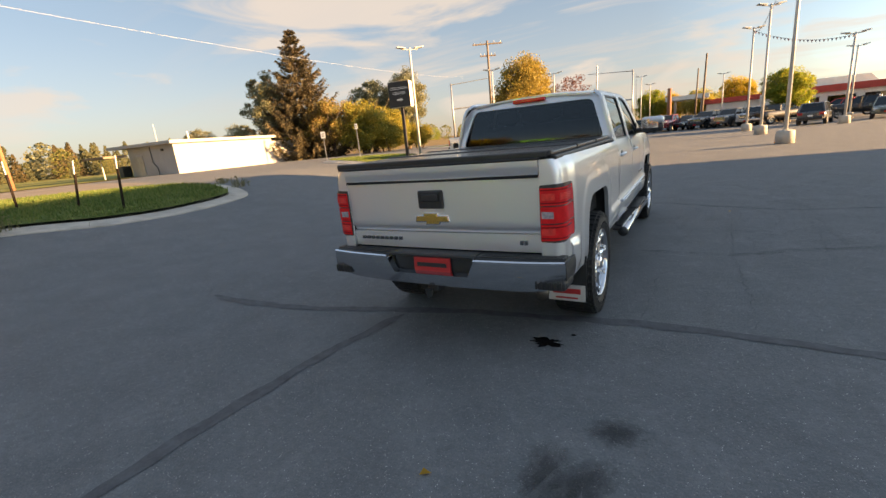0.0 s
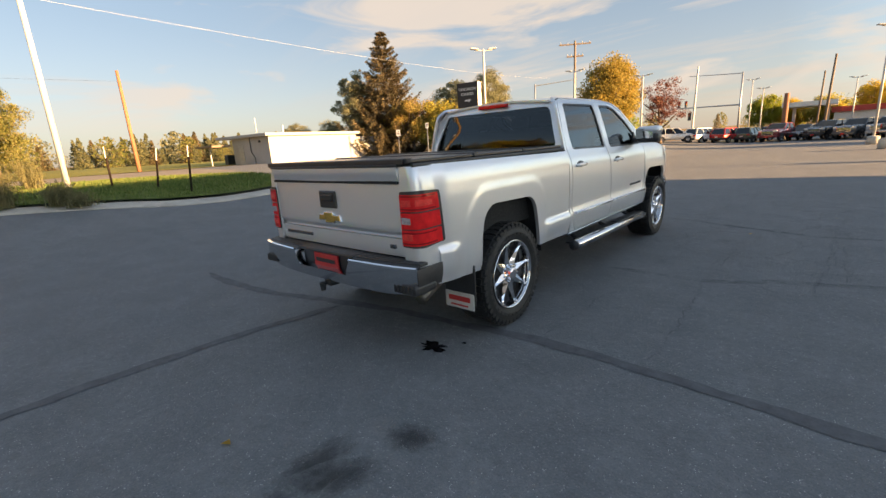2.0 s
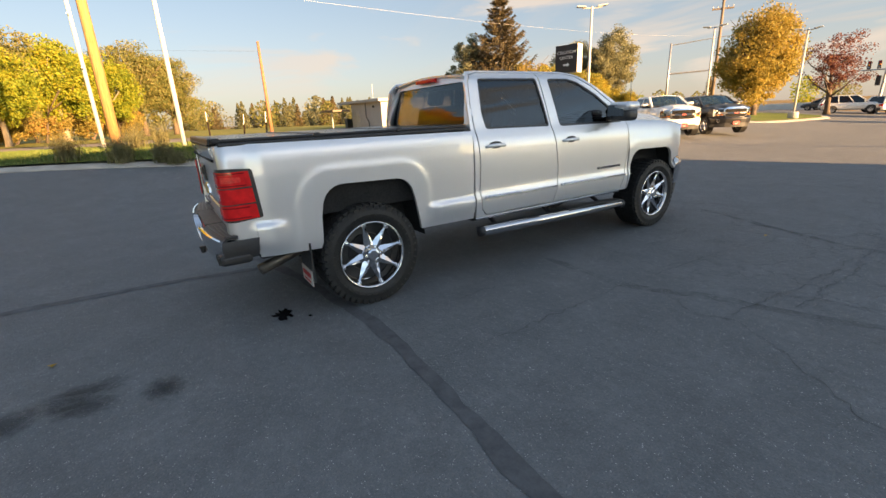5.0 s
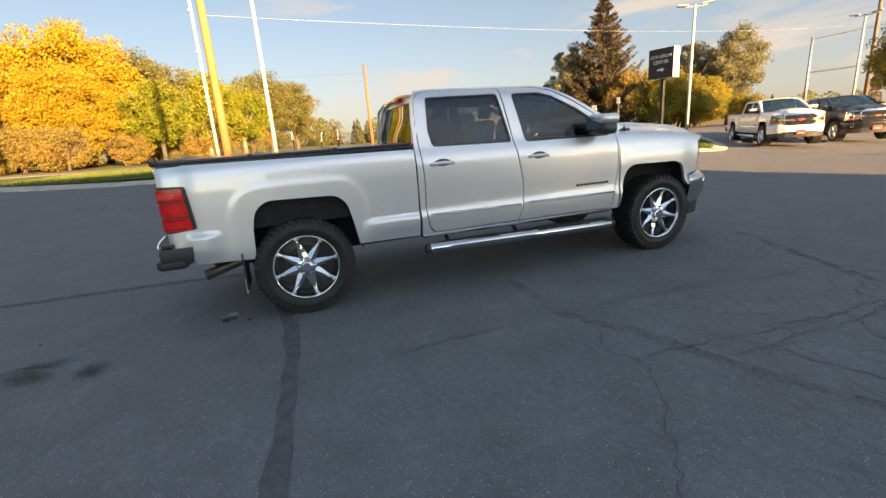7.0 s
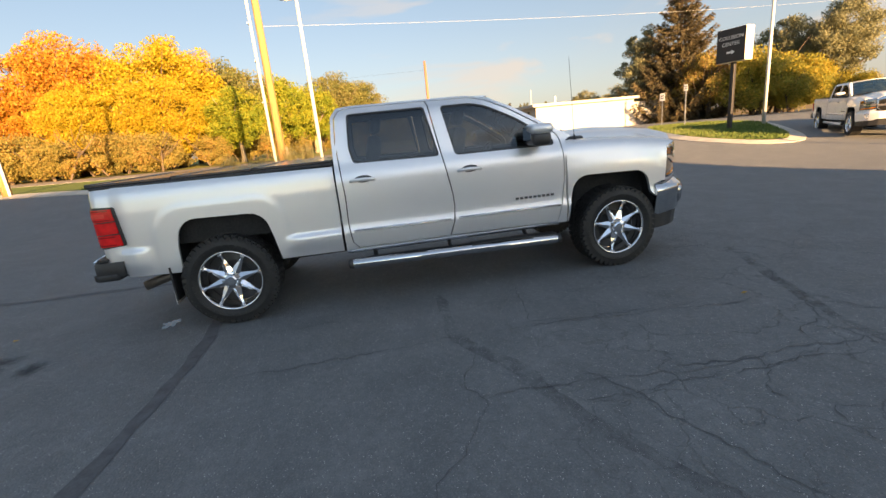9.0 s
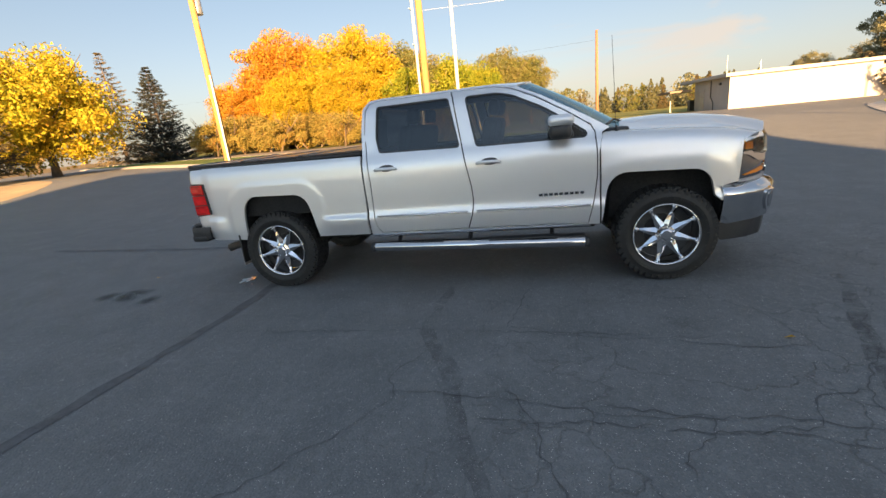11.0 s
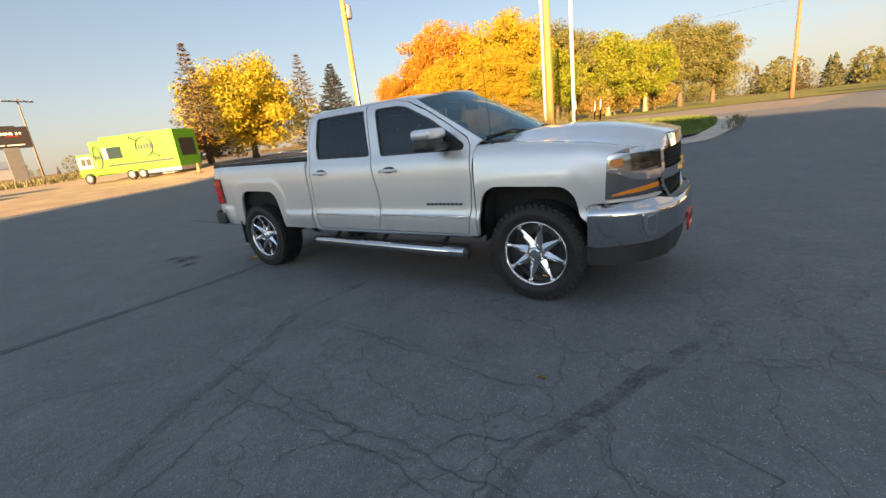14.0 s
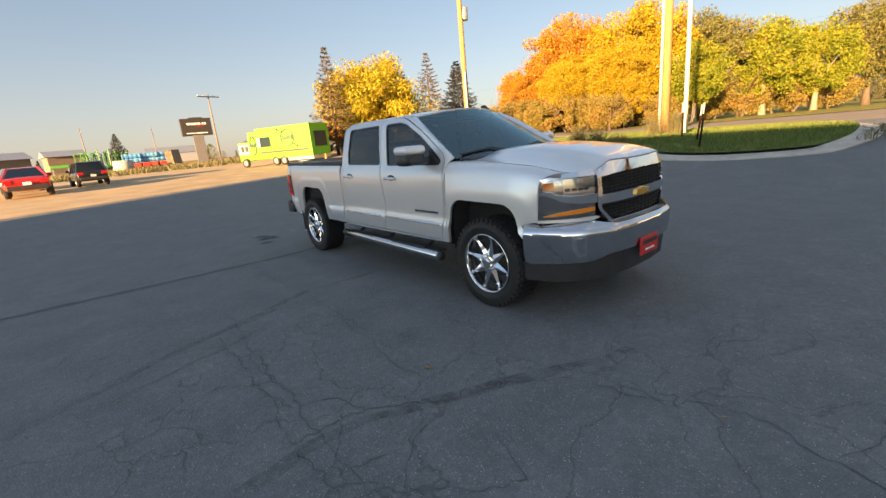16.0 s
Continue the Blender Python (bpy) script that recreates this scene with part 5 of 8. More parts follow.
def car(kind, key, col, x, y, head, label, s=1.0, group="", metal=0.3):
    sh = CAR_SHAPES[kind]
    body_mat = paint(key, col, metal)
    names = {"pickup": ("pickup_truck", "pickup truck"), "suv": ("suv", "car"), "sedan": ("car", "car")}
    root = thing(names[kind][0], pose(x, y, gz(x, y), 0, 0, head) @ Matrix.Scale(s, 4), label, names[kind][1], group)
    rings = []
    for (yy, w, zl, zb) in sh["st"]:
        rings.append([(sx * px, yy, pz) for sx, px, pz in ((-1, w - 0.10, zl), (-1, w, zl + 0.12), (-1, w, (zl + zb) / 2), (-1, w - 0.02, zb - 0.10), (-1, w - 0.10, zb), (-1, w * 0.4, zb + 0.025),
                                                           (1, w * 0.4, zb + 0.025), (1, w - 0.10, zb), (1, w - 0.02, zb - 0.10), (1, w, (zl + zb) / 2), (1, w, zl + 0.12), (1, w - 0.10, zl))])
    vs, fs = loft(rings)
    body = attach("body", fixed(mesh_ob("body", vs, fs, body_mat, True)), root)
    if kind != "pickup":
        sub_mod = body.modifiers.new("rounding", "SUBSURF")
        sub_mod.levels = sub_mod.render_levels = 2
    y0, y1, y2, y3, zr, wr = sh["cab"]
    zb = sh["st"][4][3] - 0.02
    wb = sh["st"][4][1] - 0.07
    # glass house, roof and pillars
    lo = [(-wb, y0, zb), (wb, y0, zb), (wb, y3, zb - 0.03), (-wb, y3, zb - 0.03)]
    hi = [(-wr, y1, zr), (wr, y1, zr), (wr, y2, zr - 0.02), (-wr, y2, zr - 0.02)]
    vs, fs = loft([lo, hi])
    attach("glasshouse", fixed(mesh_ob("glasshouse", vs, fs, M_FARGLASS)), root, "dark tinted windows")
    attach("cabin", fixed(mesh_ob("cabin", [(v[0] * 0.93, v[1] * 0.97, v[2] - 0.03) for v in vs], fs, M_BLACK)), root, "dark cabin lining")
    bm = bmesh.new()
    add_prism(bm, [(y1 - 0.06, zr - 0.03), (y1 + 0.1, zr + 0.03), ((y1 + y2) / 2, zr + 0.05), (y2 - 0.12, zr + 0.02), (y2 + 0.05, zr - 0.05)], "x", -wr - 0.02, wr + 0.02, 0.015)
    part("roof", bm, body_mat, root)
    mid = [0.5] if kind != "suv" else [0.36, 0.68]
    for sx in (-1, 1):
        part("pillar", tube([(sx * wb, y0, zb), (sx * wr, y1, zr)], 0.07, 6), body_mat, root)
        part("pillar", tube([(sx * wb, y3, zb - 0.03), (sx * wr, y2, zr)], 0.05, 6), body_mat, root)
        for t in mid:
            part("pillar", tube([(sx * (wb + 0.005), y0 + (y3 - y0) * t, zb), (sx * (wr + 0.005), y1 + (y2 - y1) * t, zr)], 0.045, 6), body_mat, root)
        bm = bmesh.new()
        add_box(bm, sx * (wb + 0.16) - 0.1, sx * (wb + 0.16) + 0.1, y3 - 0.42, y3 - 0.3, zb + 0.02, zb + 0.2, 0.03)
        part("mirror", bm, M_BLACK if kind == "pickup" else body_mat, root)
    w0 = sh["st"][3][1]
    r = sh["r"]
    for wy in sh["wheels"]:
        for sx in (-1, 1):
            bm = bmesh.new()
            pts = [(wy + (r + 0.07) * math.cos(a), r + (r + 0.07) * math.sin(a)) for a in [math.pi * k / 10 for k in range(11)]] + [(wy - r - 0.07, 0.36), (wy + r + 0.07, 0.36)]
            add_prism(bm, pts, "x", sx * (w0 - 0.25), sx * (w0 + 0.012))
            part("wheel_arch", bm, M_BLACK, root)
            b1, b2 = far_wheel(r, 0.24)
            wh = part("wheel", b1, M_RUBBERF, root, "", True)
            wh.matrix_basis = pose(sx * (w0 - 0.09), wy, r, 0, 0, 0 if sx > 0 else 180)
            part("rim", b2, M_ALLOY, wh)
    f, rr = sh["st"][-1], sh["st"][0]
    fm, rm = sh["st"][-2], sh["st"][1]
    for sx in (-1, 1):
        part("headlight", box(sx * fm[1] * 0.78 - 0.17, sx * fm[1] * 0.78 + 0.17, fm[0] - 0.05, f[0] - 0.04 if kind != "pickup" else f[0] + 0.015, f[3] - 0.12, f[3] + 0.06, 0.03), M_LAMPGLASS, root, "clear headlight")
        if kind == "pickup":
            part("tail_light", box(sx * 0.87 - 0.08, sx * 0.87 + 0.08, rr[0] - 0.02, rm[0] + 0.12, rr[3] - 0.36, rr[3] + 0.02, 0.02), M_TAILRED, root, "red tail light")
        else:
            part("tail_light", box(sx * 0.68 - 0.17, sx * 0.68 + 0.17, rr[0] - 0.015, rm[0] + 0.14, rr[3] - 0.2, rr[3] + 0.0, 0.03), M_TAILRED, root, "red tail light")
    if kind == "pickup":
        g = part("grille", box(-0.60, 0.60, f[0] - 0.05, f[0] + 0.04, 0.78, 1.24, 0.04), M_CHROME, root, "chrome grille")
        for k in range(3):
            part("grille_bar", box(-0.56, 0.56, f[0] + 0.041, f[0] + 0.047, 0.83 + 0.135 * k, 0.92 + 0.135 * k), M_BLACK, g)
        part("front_bumper", box(-0.95, 0.95, f[0] - 0.12, f[0] + 0.14, 0.50, 0.76, 0.06), body_mat, root)
        part("rear_bumper", box(-0.92, 0.92, rr[0] - 0.14, rr[0] + 0.1, 0.58, 0.78, 0.04), M_CHROME, root, "chrome rear bumper")
        part("bed", box(-0.82, 0.82, -2.82, y0 - 0.1, 1.34, 1.415, 0.01), M_BLACK, root, "dark open bed")
    else:
        part("grille", box(-0.42, 0.42, f[0] - 0.03, f[0] + 0.02, f[2] + 0.1, f[3] - 0.05, 0.02), M_BLACK, root, "dark grille")
        part("bumper", box(-0.78, 0.78, rr[0] - 0.06, rr[0] + 0.1, rr[2] - 0.06, rr[2] + 0.14, 0.04), M_BLACK, root, "dark rear bumper")
    part("plate", box(-0.16, 0.16, rr[0] - 0.075 if kind != "pickup" else rr[0] - 0.155, rr[0] - 0.05 if kind != "pickup" else rr[0] - 0.135, rr[2] + 0.16, rr[2] + 0.30), M_LETTER, root)
    part("plate", box(-0.16, 0.16, f[0] + 0.02 if kind != "pickup" else f[0] + 0.138, f[0] + 0.035 if kind != "pickup" else f[0] + 0.15, 0.5, 0.64), M_TAILRED, root, "red dealer plate")
    return root


# the two pickups by the sign island, noses to the lot
# rows up the lot, seen from behind or the side
G = "cars parked up the lot"
for (kind, key, col, x, y, hd, lab) in (
        ("suv", "pearl", (0.80, 0.78, 0.74), -11.7, 56.4, -66, "white compact car parked at the top of the lot"),
        ("suv", "pearl", (0.80, 0.78, 0.74), -8.9, 58.4, -28, "white hatchback seen from behind at the top of the lot"),
        ("suv", "red", (0.45, 0.02, 0.02), -6.5, 59.6, -22, "red car with bright tail lights in the row"),
        ("suv", "green", (0.10, 0.12, 0.08), -4.5, 61.0, -15, "dark green car in the parked row"),
        ("pickup", "maroon", (0.20, 0.018, 0.02), -1.6, 60.6, 160, "dark red pickup parked across the row"),
        ("suv", "black", (0.012, 0.012, 0.013), 0.6, 61.0, 150, "black boxy car in the parked row"),
        ("pickup", "black", (0.012, 0.012, 0.013), 2.8, 59.4, 150, "black pickup truck in the parked row"),
        ("pickup", "slate", (0.07, 0.075, 0.08), 5.0, 58.4, 152, "slate grey pickup truck in the parked row"),
        ("pickup", "silver", (0.34, 0.34, 0.34), 7.2, 57.6, 156, "silver grey pickup truck facing down the lot"),
        ("pickup", "black", (0.012, 0.012, 0.013), 8.9, 55.4, -50, "black pickup truck seen from behind in the row"),
        ("suv", "slate", (0.07, 0.075, 0.08), 10.0, 44.2, -18, "dark grey compact car parked by the lamp posts"),
        ("pickup", "pearl", (0.80, 0.78, 0.74), 11.4, 61.5, 62, "white pickup truck in the back row"),
        ("pickup", "red", (0.45, 0.02, 0.02), 15.6, 62.5, 75, "bright red pickup truck in the back row"),
        ("pickup", "black", (0.012, 0.012, 0.013), 15.8, 55.0, 70, "black pickup truck at the end of the row"),
        ("suv", "olive", (0.16, 0.17, 0.13), 14.9, 46.4, 165, "greenish grey car at the end of the row"),
        ("pickup", "slate", (0.07, 0.075, 0.08), 4.2, 65.5, 150, "dark pickup truck half hidden in the second row"),
        ("pickup", "pearl", (0.80, 0.78, 0.74), 8.2, 64.5, 150, "white pickup truck half hidden in the second row"),
        ("suv", "black", (0.012, 0.012, 0.013), -3.0, 66.0, 150, "black car half hidden in the second row"),
        ("sedan", "slate", (0.07, 0.075, 0.08), -15.8, 64.0, 80, "dark car passing beyond the trees")):
    car(kind, key, col, x, y, hd, lab, 1.0, G)
car("sedan", "red", (0.45, 0.02, 0.02), 5.9, -24.8, 184, "red sedan seen from behind at the shade's edge", 1.0)
car("suv", "black", (0.012, 0.012, 0.013), 3.3, -29.5, 187, "black compact car seen from behind at the shade's edge", 0.86)
car("sedan", "pearl2", (0.5, 0.5, 0.5), 6.6, -31.0, 184, "grey car hidden behind the red sedan", 1.0)


def food_trailer():
    """Lime-green trailer: tall box, lower nose, window hatches, drawings left as plain shapes."""
    M_LIME = plain("lime_vinyl", (0.105, 0.40, 0.02), 0.4, 0, 0.06, 1.5, 0, 0.3)
    m = Matrix.Translation((-9.4, -23.6, gz(-9.4, -23.6))) @ pose(0, 0, 0, 0, 0, -62.5) @ Matrix.Diagonal((0.91, 0.91, 0.94, 1))
    # local x runs along the side away from the tail, y points towards the lot
    root = thing("food_trailer", m, "lime-green food trailer with black drawings on its side", "trailer")
    part("body", box(0, 5.6, -2.3, 0, 0.55, 2.95, 0.04), M_LIME, root)
    part("front_box", box(5.602, 6.6, -2.1, -0.1, 0.55, 2.75, 0.04), M_LIME, root)
    part("nose", box(6.602, 8.0, -2.0, -0.25, 0.50, 2.0, 0.06), M_LIME, root, "lower lime-green nose with a white panel")
    part("panel", box(6.75, 7.9, -0.248, -0.22, 1.05, 1.85), M_WHITE, root)
    for k in range(2):
        part("window", box(6.85 + 0.45 * k, 7.2 + 0.45 * k, -0.218, -0.205, 1.25, 1.7), M_BLACK, root)
    part("skirt", box(0.02, 2.6, -2.2, -0.05, 0.30, 0.549, 0.02), M_ALLOY, root, "grey steel skirt")
    part("hatch", box(4.1, 5.2, -0.002, 0.03, 1.5, 2.25, 0.01), M_FARGLASS, root, "dark serving hatch")
    part("hatch_frame", box(5.22, 5.55, -0.002, 0.02, 1.5, 2.25, 0.01), M_WHITE, root)
    part("rear_board", box(-0.03, 0.0, -1.95, -0.45, 1.2, 2.35, 0.01), M_BLACK, root, "dark chalk board on the tail")
    part("stripe", box(0.3, 5.4, 0.0, 0.006, 1.0, 1.14), M_BLACK, root)
    # ring with crossed handles and side lines
    bm = bmesh.new()
    ring = [(2.3 + 0.62 * math.cos(a), 0.012, 2.05 + 0.62 * math.sin(a)) for a in [2 * math.pi * k / 28 for k in range(29)]]
    add_tube(bm, ring, 0.05, 5)
    add_tube(bm, [(3.25, 0.012, 2.72), (2.72, 0.012, 2.45)], 0.045, 5)
    bmesh.ops.create_uvsphere(bm, u_segments=8, v_segments=6, radius=0.09, matrix=pose(3.25, 0.0, 2.72))
    add_tube(bm, [(1.85, 0.012, 1.62), (1.38, 0.012, 1.36)], 0.045, 5)
    bmesh.ops.create_uvsphere(bm, u_segments=8, v_segments=6, radius=0.08, matrix=pose(1.38, 0.0, 1.36))
    for k in range(4):
        for sx in (-1, 1):
            add_tube(bm, [(2.3 + sx * 0.66, 0.01, 2.2 - 0.12 * k), (2.3 + sx * (1.2 - 0.1 * k), 0.01, 2.2 - 0.12 * k)], 0.032, 4)
    part("drawing", bm, M_BLACK, root, "black ring drawing with side lines")
    for k in range(5):
        part("bar", box(1.76 + 0.22 * k, 1.92 + 0.22 * k, 0.002, 0.014, 1.88, 2.22), M_BLACK, root, "bar in place of a letter")
    bm = bmesh.new()
    add_tube(bm, [(6.1 + 0.30 * math.cos(a), -0.085, 1.70 + 0.72 * math.sin(a)) for a in [2 * math.pi * k / 24 for k in range(25)]], 0.045, 5)
    add_tube(bm, [(6.5, -0.085, 2.62), (6.28, -0.085, 2.35)], 0.045, 5)
    for k in range(4):
        for sx in (-1, 1):
            add_tube(bm, [(6.1 + sx * 0.32, -0.085, 1.98 - 0.18 * k), (6.1 + sx * 0.46, -0.085, 1.98 - 0.18 * k)], 0.032, 4)
    part("drawing", bm, M_BLACK, root, "black line drawing")
    for k in range(4):
        part("bar", box(5.83 + 0.14 * k, 5.94 + 0.14 * k, -0.098, -0.084, 1.55, 1.85), M_BLACK, root, "bar in place of a letter")
    for xx in (3.0, 3.85, 7.2):
        bm, bm2 = far_wheel(0.36, 0.22)
        wh = part("wheel", bm, M_RUBBERF, root, "", True)
        wh.matrix_basis = pose(xx, -0.1, 0.36, 0, 0, 90)
        part("rim", bm2, M_ALLOY, wh)
    part("step", box(0.2, 1.1, 0.05, 0.5, 0.18, 0.24, 0.01), M_ALLOY, root)
    cone = thing("traffic_cone", pose(-9.6, -22.0, gz(-9.6, -22.0)), "faded orange traffic cone by the trailer", "cone")
    bm = bmesh.new()
    add_lathe(bm, [(0.03, 0.13), (0.6, 0.03), (0.62, 0.0)], 14)
    o = part("body", bm, plain("cone_orange", (0.7, 0.25, 0.08), 0.6), cone, "", True)
    o.matrix_basis = pose(0, 0, 0, 0, -90, 0)
    part("foot", box(-0.18, 0.18, -0.18, 0.18, 0, 0.04, 0.01), M_BLACK, cone)


food_trailer()


def farm_machines():
    """Rows of stacked balers and tractors behind the field edge."""
    blue = plain("machine_blue", (0.10, 0.30, 0.52), 0.5, 0, 0.2, 2)
    red = plain("machine_red", (0.42, 0.04, 0.03), 0.5, 0, 0.2, 2)
    green = plain("machine_green", (0.05, 0.22, 0.04), 0.5, 0, 0.2, 2)
    yellow = plain("machine_yellow", (0.65, 0.5, 0.03), 0.5, 0, 0.1, 2)
    rnd = random.Random(5)
    for k in range(9):
        x = -4.9 + 0.46 * k
        y = -60 - 1.3 * (k % 2)
        root = thing("farm_roller", pose(x, y, gz(x, y), 0, 0, rnd.uniform(-10, 10)), "red and blue farm implement with steel drums in a row", "farm machine", "implements in the yard")
        part("frame", box(-0.42, 0.42, -0.7, 0.7, 0.35, 0.8, 0.05), red, root, "red frame")
        for j, z in enumerate((1.15, 1.7)):
            bm = bmesh.new()
            add_lathe(bm, [(-0.45, 0.1), (-0.45, 0.3), (-0.15, 0.26), (-0.12, 0.32), (0.12, 0.32), (0.15, 0.26), (0.45, 0.3), (0.45, 0.1)], 10)
            o = part("drum", bm, blue, root, "blue drum")
            o.location = (0, rnd.uniform(-0.3, 0.3), z)
        for sx in (-1, 1):
            bm, b2 = far_wheel(0.38, 0.2)
            o = part("wheel", bm, M_RUBBERF, root)
            o.matrix_basis = pose(sx * 0.36, 0, 0.38)
            part("rim", b2, red, o)
    for k in range(5):
        x, y = -1.0 + 0.95 * k, -66 - 0.7 * (k % 2)
        root = thing("folded_harrow", pose(x, y, gz(x, y), 0, 0, 150 + 22 * k), "green folded harrow with upright wings in the yard", "farm machine", "harrows in the yard")
        part("frame", box(-0.5, 0.5, -0.9, 0.9, 0.5, 0.75, 0.04), green, root, "green frame")
        for sx in (-1, 1):
            wing = part("wing", tube([(sx * 0.5, -0.8, 0.7), (sx * 0.62, -0.7, 2.3 + 0.25 * (k % 3)), (sx * 0.62, 0.6, 2.5), (sx * 0.5, 0.8, 0.7)], 0.07, 5), green, root, "green folded wing")
            for j in range(6):
                y0 = -0.7 + 0.26 * j
                part("tine", tube([(sx * 0.58, y0, 0.9 + 0.2 * j), (sx * 0.75, y0 + 0.1, 1.5 + 0.2 * j), (sx * 0.58, y0 + 0.2, 2.0 + 0.1 * j)], 0.035, 4), green if j % 2 else M_BLACK, wing)
            bm, b2 = far_wheel(0.42, 0.25)
            o = part("wheel", bm, M_RUBBERF, root)
            o.matrix_basis = pose(sx * 0.55, 0, 0.42)
            part("rim", b2, yellow, o)
    x, y = 5.4, -70
    root = thing("harvest_header", pose(x, y, gz(x, y), 0, 0, 176), "long low green harvest header on a stand", "farm machine")
    part("body", box(-1.0, 1.0, -0.5, 0.5, 0.9, 1.3, 0.06), green, root)
    for sx in (-0.8, 0.8):
        part("leg", box(sx - 0.06, sx + 0.06, -0.3, 0.3, 0, 0.9), M_GALV, root)
    for x, y, r, h, mt, lab in ((0.05, -48.5, 0.95, 1.3, M_CONC, "round pale concrete tub at the field's edge"), (2.6, -56.5, 0.5, 1.2, M_GALV, "grey steel drum beside the tub")):
        root = thing("tub", pose(x, y, gz(x, y)), lab, "tub")
        bm = bmesh.new()
        add_lathe(bm, [(0, 0), (0, r), (h, r * 0.9), (h, r * 0.82), (h * 0.8, r * 0.8), (h * 0.8, 0)], 24)
        o = part("shell", bm, mt, root, "", True)
        o.matrix_basis = pose(0, 0, 0, 0, -90, 0)
    root = thing("pallet_stack", pose(-4.6, -50, gz(-4.6, -50), 0, 0, 20), "stack of pale timber panels leaning at the field's edge", "pallets")
    for k in range(6):
        o = part("panel", box(-0.55, 0.55, -0.04, 0.04, 0, 2.0, 0.01), M_BARKPALE, root)
        o.matrix_basis = pose(0, 0.2 * k, 0.0, 12 - k, 0, 3 * k)
    for k, (x, y, h) in enumerate(((2.2, -80, 6.4), (-8.2, -90, 6.7))):
        round_pole("pole", x, y, h, 0.085, 0.055, M_WOODGREY, "thin bare wooden pole far off in the yard")
    # rough dry growth along the field edge
    rnd = random.Random(9)
    vs, fs = [], []
    for _ in range(9000):
        t = rnd.random()
        x, y = 14 - 26 * t + rnd.gauss(0, 0.8), -42.5 - 2.5 * math.sin(t * 3) + rnd.gauss(0, 1.6) - 3.5 * rnd.random()
        h = rnd.uniform(0.15, 0.7)
        a = rnd.uniform(0, 6.28)
        z = gz(x, y) - 0.03
        dx, dy = math.cos(a) * 0.06, math.sin(a) * 0.06
        k = len(vs)
        vs += [(x - dx, y - dy, z), (x + dx, y + dy, z), (x + rnd.gauss(0, 0.15), y + rnd.gauss(0, 0.15), z + h)]
        fs.append((k, k + 1, k + 2))
    tagged(new("dry_grass", mesh_ob("dry_grass", vs, fs, L_DRYWEED)), "tangled dry grass along the field's edge", "grass", "", "stuff")


farm_machines()
# ---- the silver pickup ----
from mathutils.geometry import delaunay_2d_cdt


def silver_mat():
    m, nt, b = node_mat("silver_metallic_paint")
    vec = n_obj(nt)
    dust = n_noise(nt, 1.3, 3, 0.5, vec)
    nt.links.new(n_mix(nt, dust, (0.80, 0.80, 0.806), (0.75, 0.75, 0.756)), b.inputs["Base Color"])
    b.inputs["Metallic"].default_value = 0.66
    b.inputs["Roughness"].default_value = 0.38
    b.inputs["Coat Weight"].default_value = 1.0
    b.inputs["Coat Roughness"].default_value = 0.015
    b.inputs["Coat IOR"].default_value = 1.5
    flake = n_noise(nt, 420, 2, 0.6, vec)
    n_bump(nt, b, flake, 0.05, 0.001)
    return m


M_SILVER = silver_mat()
M_COVER = plain("bed_cover_vinyl", (0.03, 0.03, 0.032), 0.3, 0, 0.2, 30, 0.05, 0.25)
M_GLASS = glossy_glass("privacy_glass", (0.20, 0.21, 0.22), 0.006, 1.65)
M_GLASSFRONT = glossy_glass("front_side_glass", (0.28, 0.295, 0.30), 0.006, 1.7)
M_SCREEN = glossy_glass("windscreen_glass", (0.50, 0.60, 0.60), 0.006, 2.4, (0.62, 0.88, 0.95))
M_TRIMDARK = plain("satin_black", (0.03, 0.03, 0.031), 0.4, 0, 0.2, 10)
M_WELL = plain("wheel_well", (0.014, 0.014, 0.014), 0.9, 0, 0.3, 8, 0.3)
M_SEAT = plain("seat_cloth", (0.035, 0.033, 0.032), 0.9, 0, 0.2, 10, 0.2)
M_CHROMEDULL = plain("bumper_chrome", (0.60, 0.61, 0.63), 0.09, 1.0, 0.04, 5)
M_EXHAUST = plain("exhaust_steel", (0.16, 0.14, 0.12), 0.45, 0.8, 0.25, 14)
M_LAMPGREY = plain("lamp_housing", (0.32, 0.33, 0.345), 0.13, 0.95, 0.12, 12)
M_LETTERDARK = plain("smoked_chrome", (0.22, 0.22, 0.23), 0.2, 0.9, 0.1, 20)
M_GOLD = plain("gold_badge", (0.62, 0.40, 0.10), 0.3, 0.7, 0.1, 20)
M_REDPLATE = plain("red_plate", (0.52, 0.03, 0.03), 0.45, 0, 0.1, 8)
M_FLAP = plain("flap_white", (0.62, 0.60, 0.57), 0.5, 0.2, 0.15, 8)
M_LENSRED = plain("lens_red", (0.74, 0.016, 0.018), 0.18, 0, 0.18, 16, 0, 0.25, 0.35)
M_LENSBRIGHT = plain("lens_bright", (0.80, 0.05, 0.04), 0.25, 0, 0.2, 30, 0, 0.2)
M_LENSCLEAR = glossy_glass("lens_clear", (0.93, 0.94, 0.95), 0.02)
M_LENSDARK = plain("lens_dark", (0.22, 0.006, 0.008), 0.15, 0, 0.15, 16, 0, 0.4, 0.35)
M_REVERSE = plain("reverse_clear", (0.72, 0.60, 0.60), 0.12, 0.6, 0.35, 60, 0, 1.0)

truck = thing("pickup_truck", pose(0.0165, 0, 0) @ Matrix.Diagonal((0.9826, 1, 1, 1)), "silver crew-cab pickup truck with chrome wheels and black bed cover", "pickup truck")


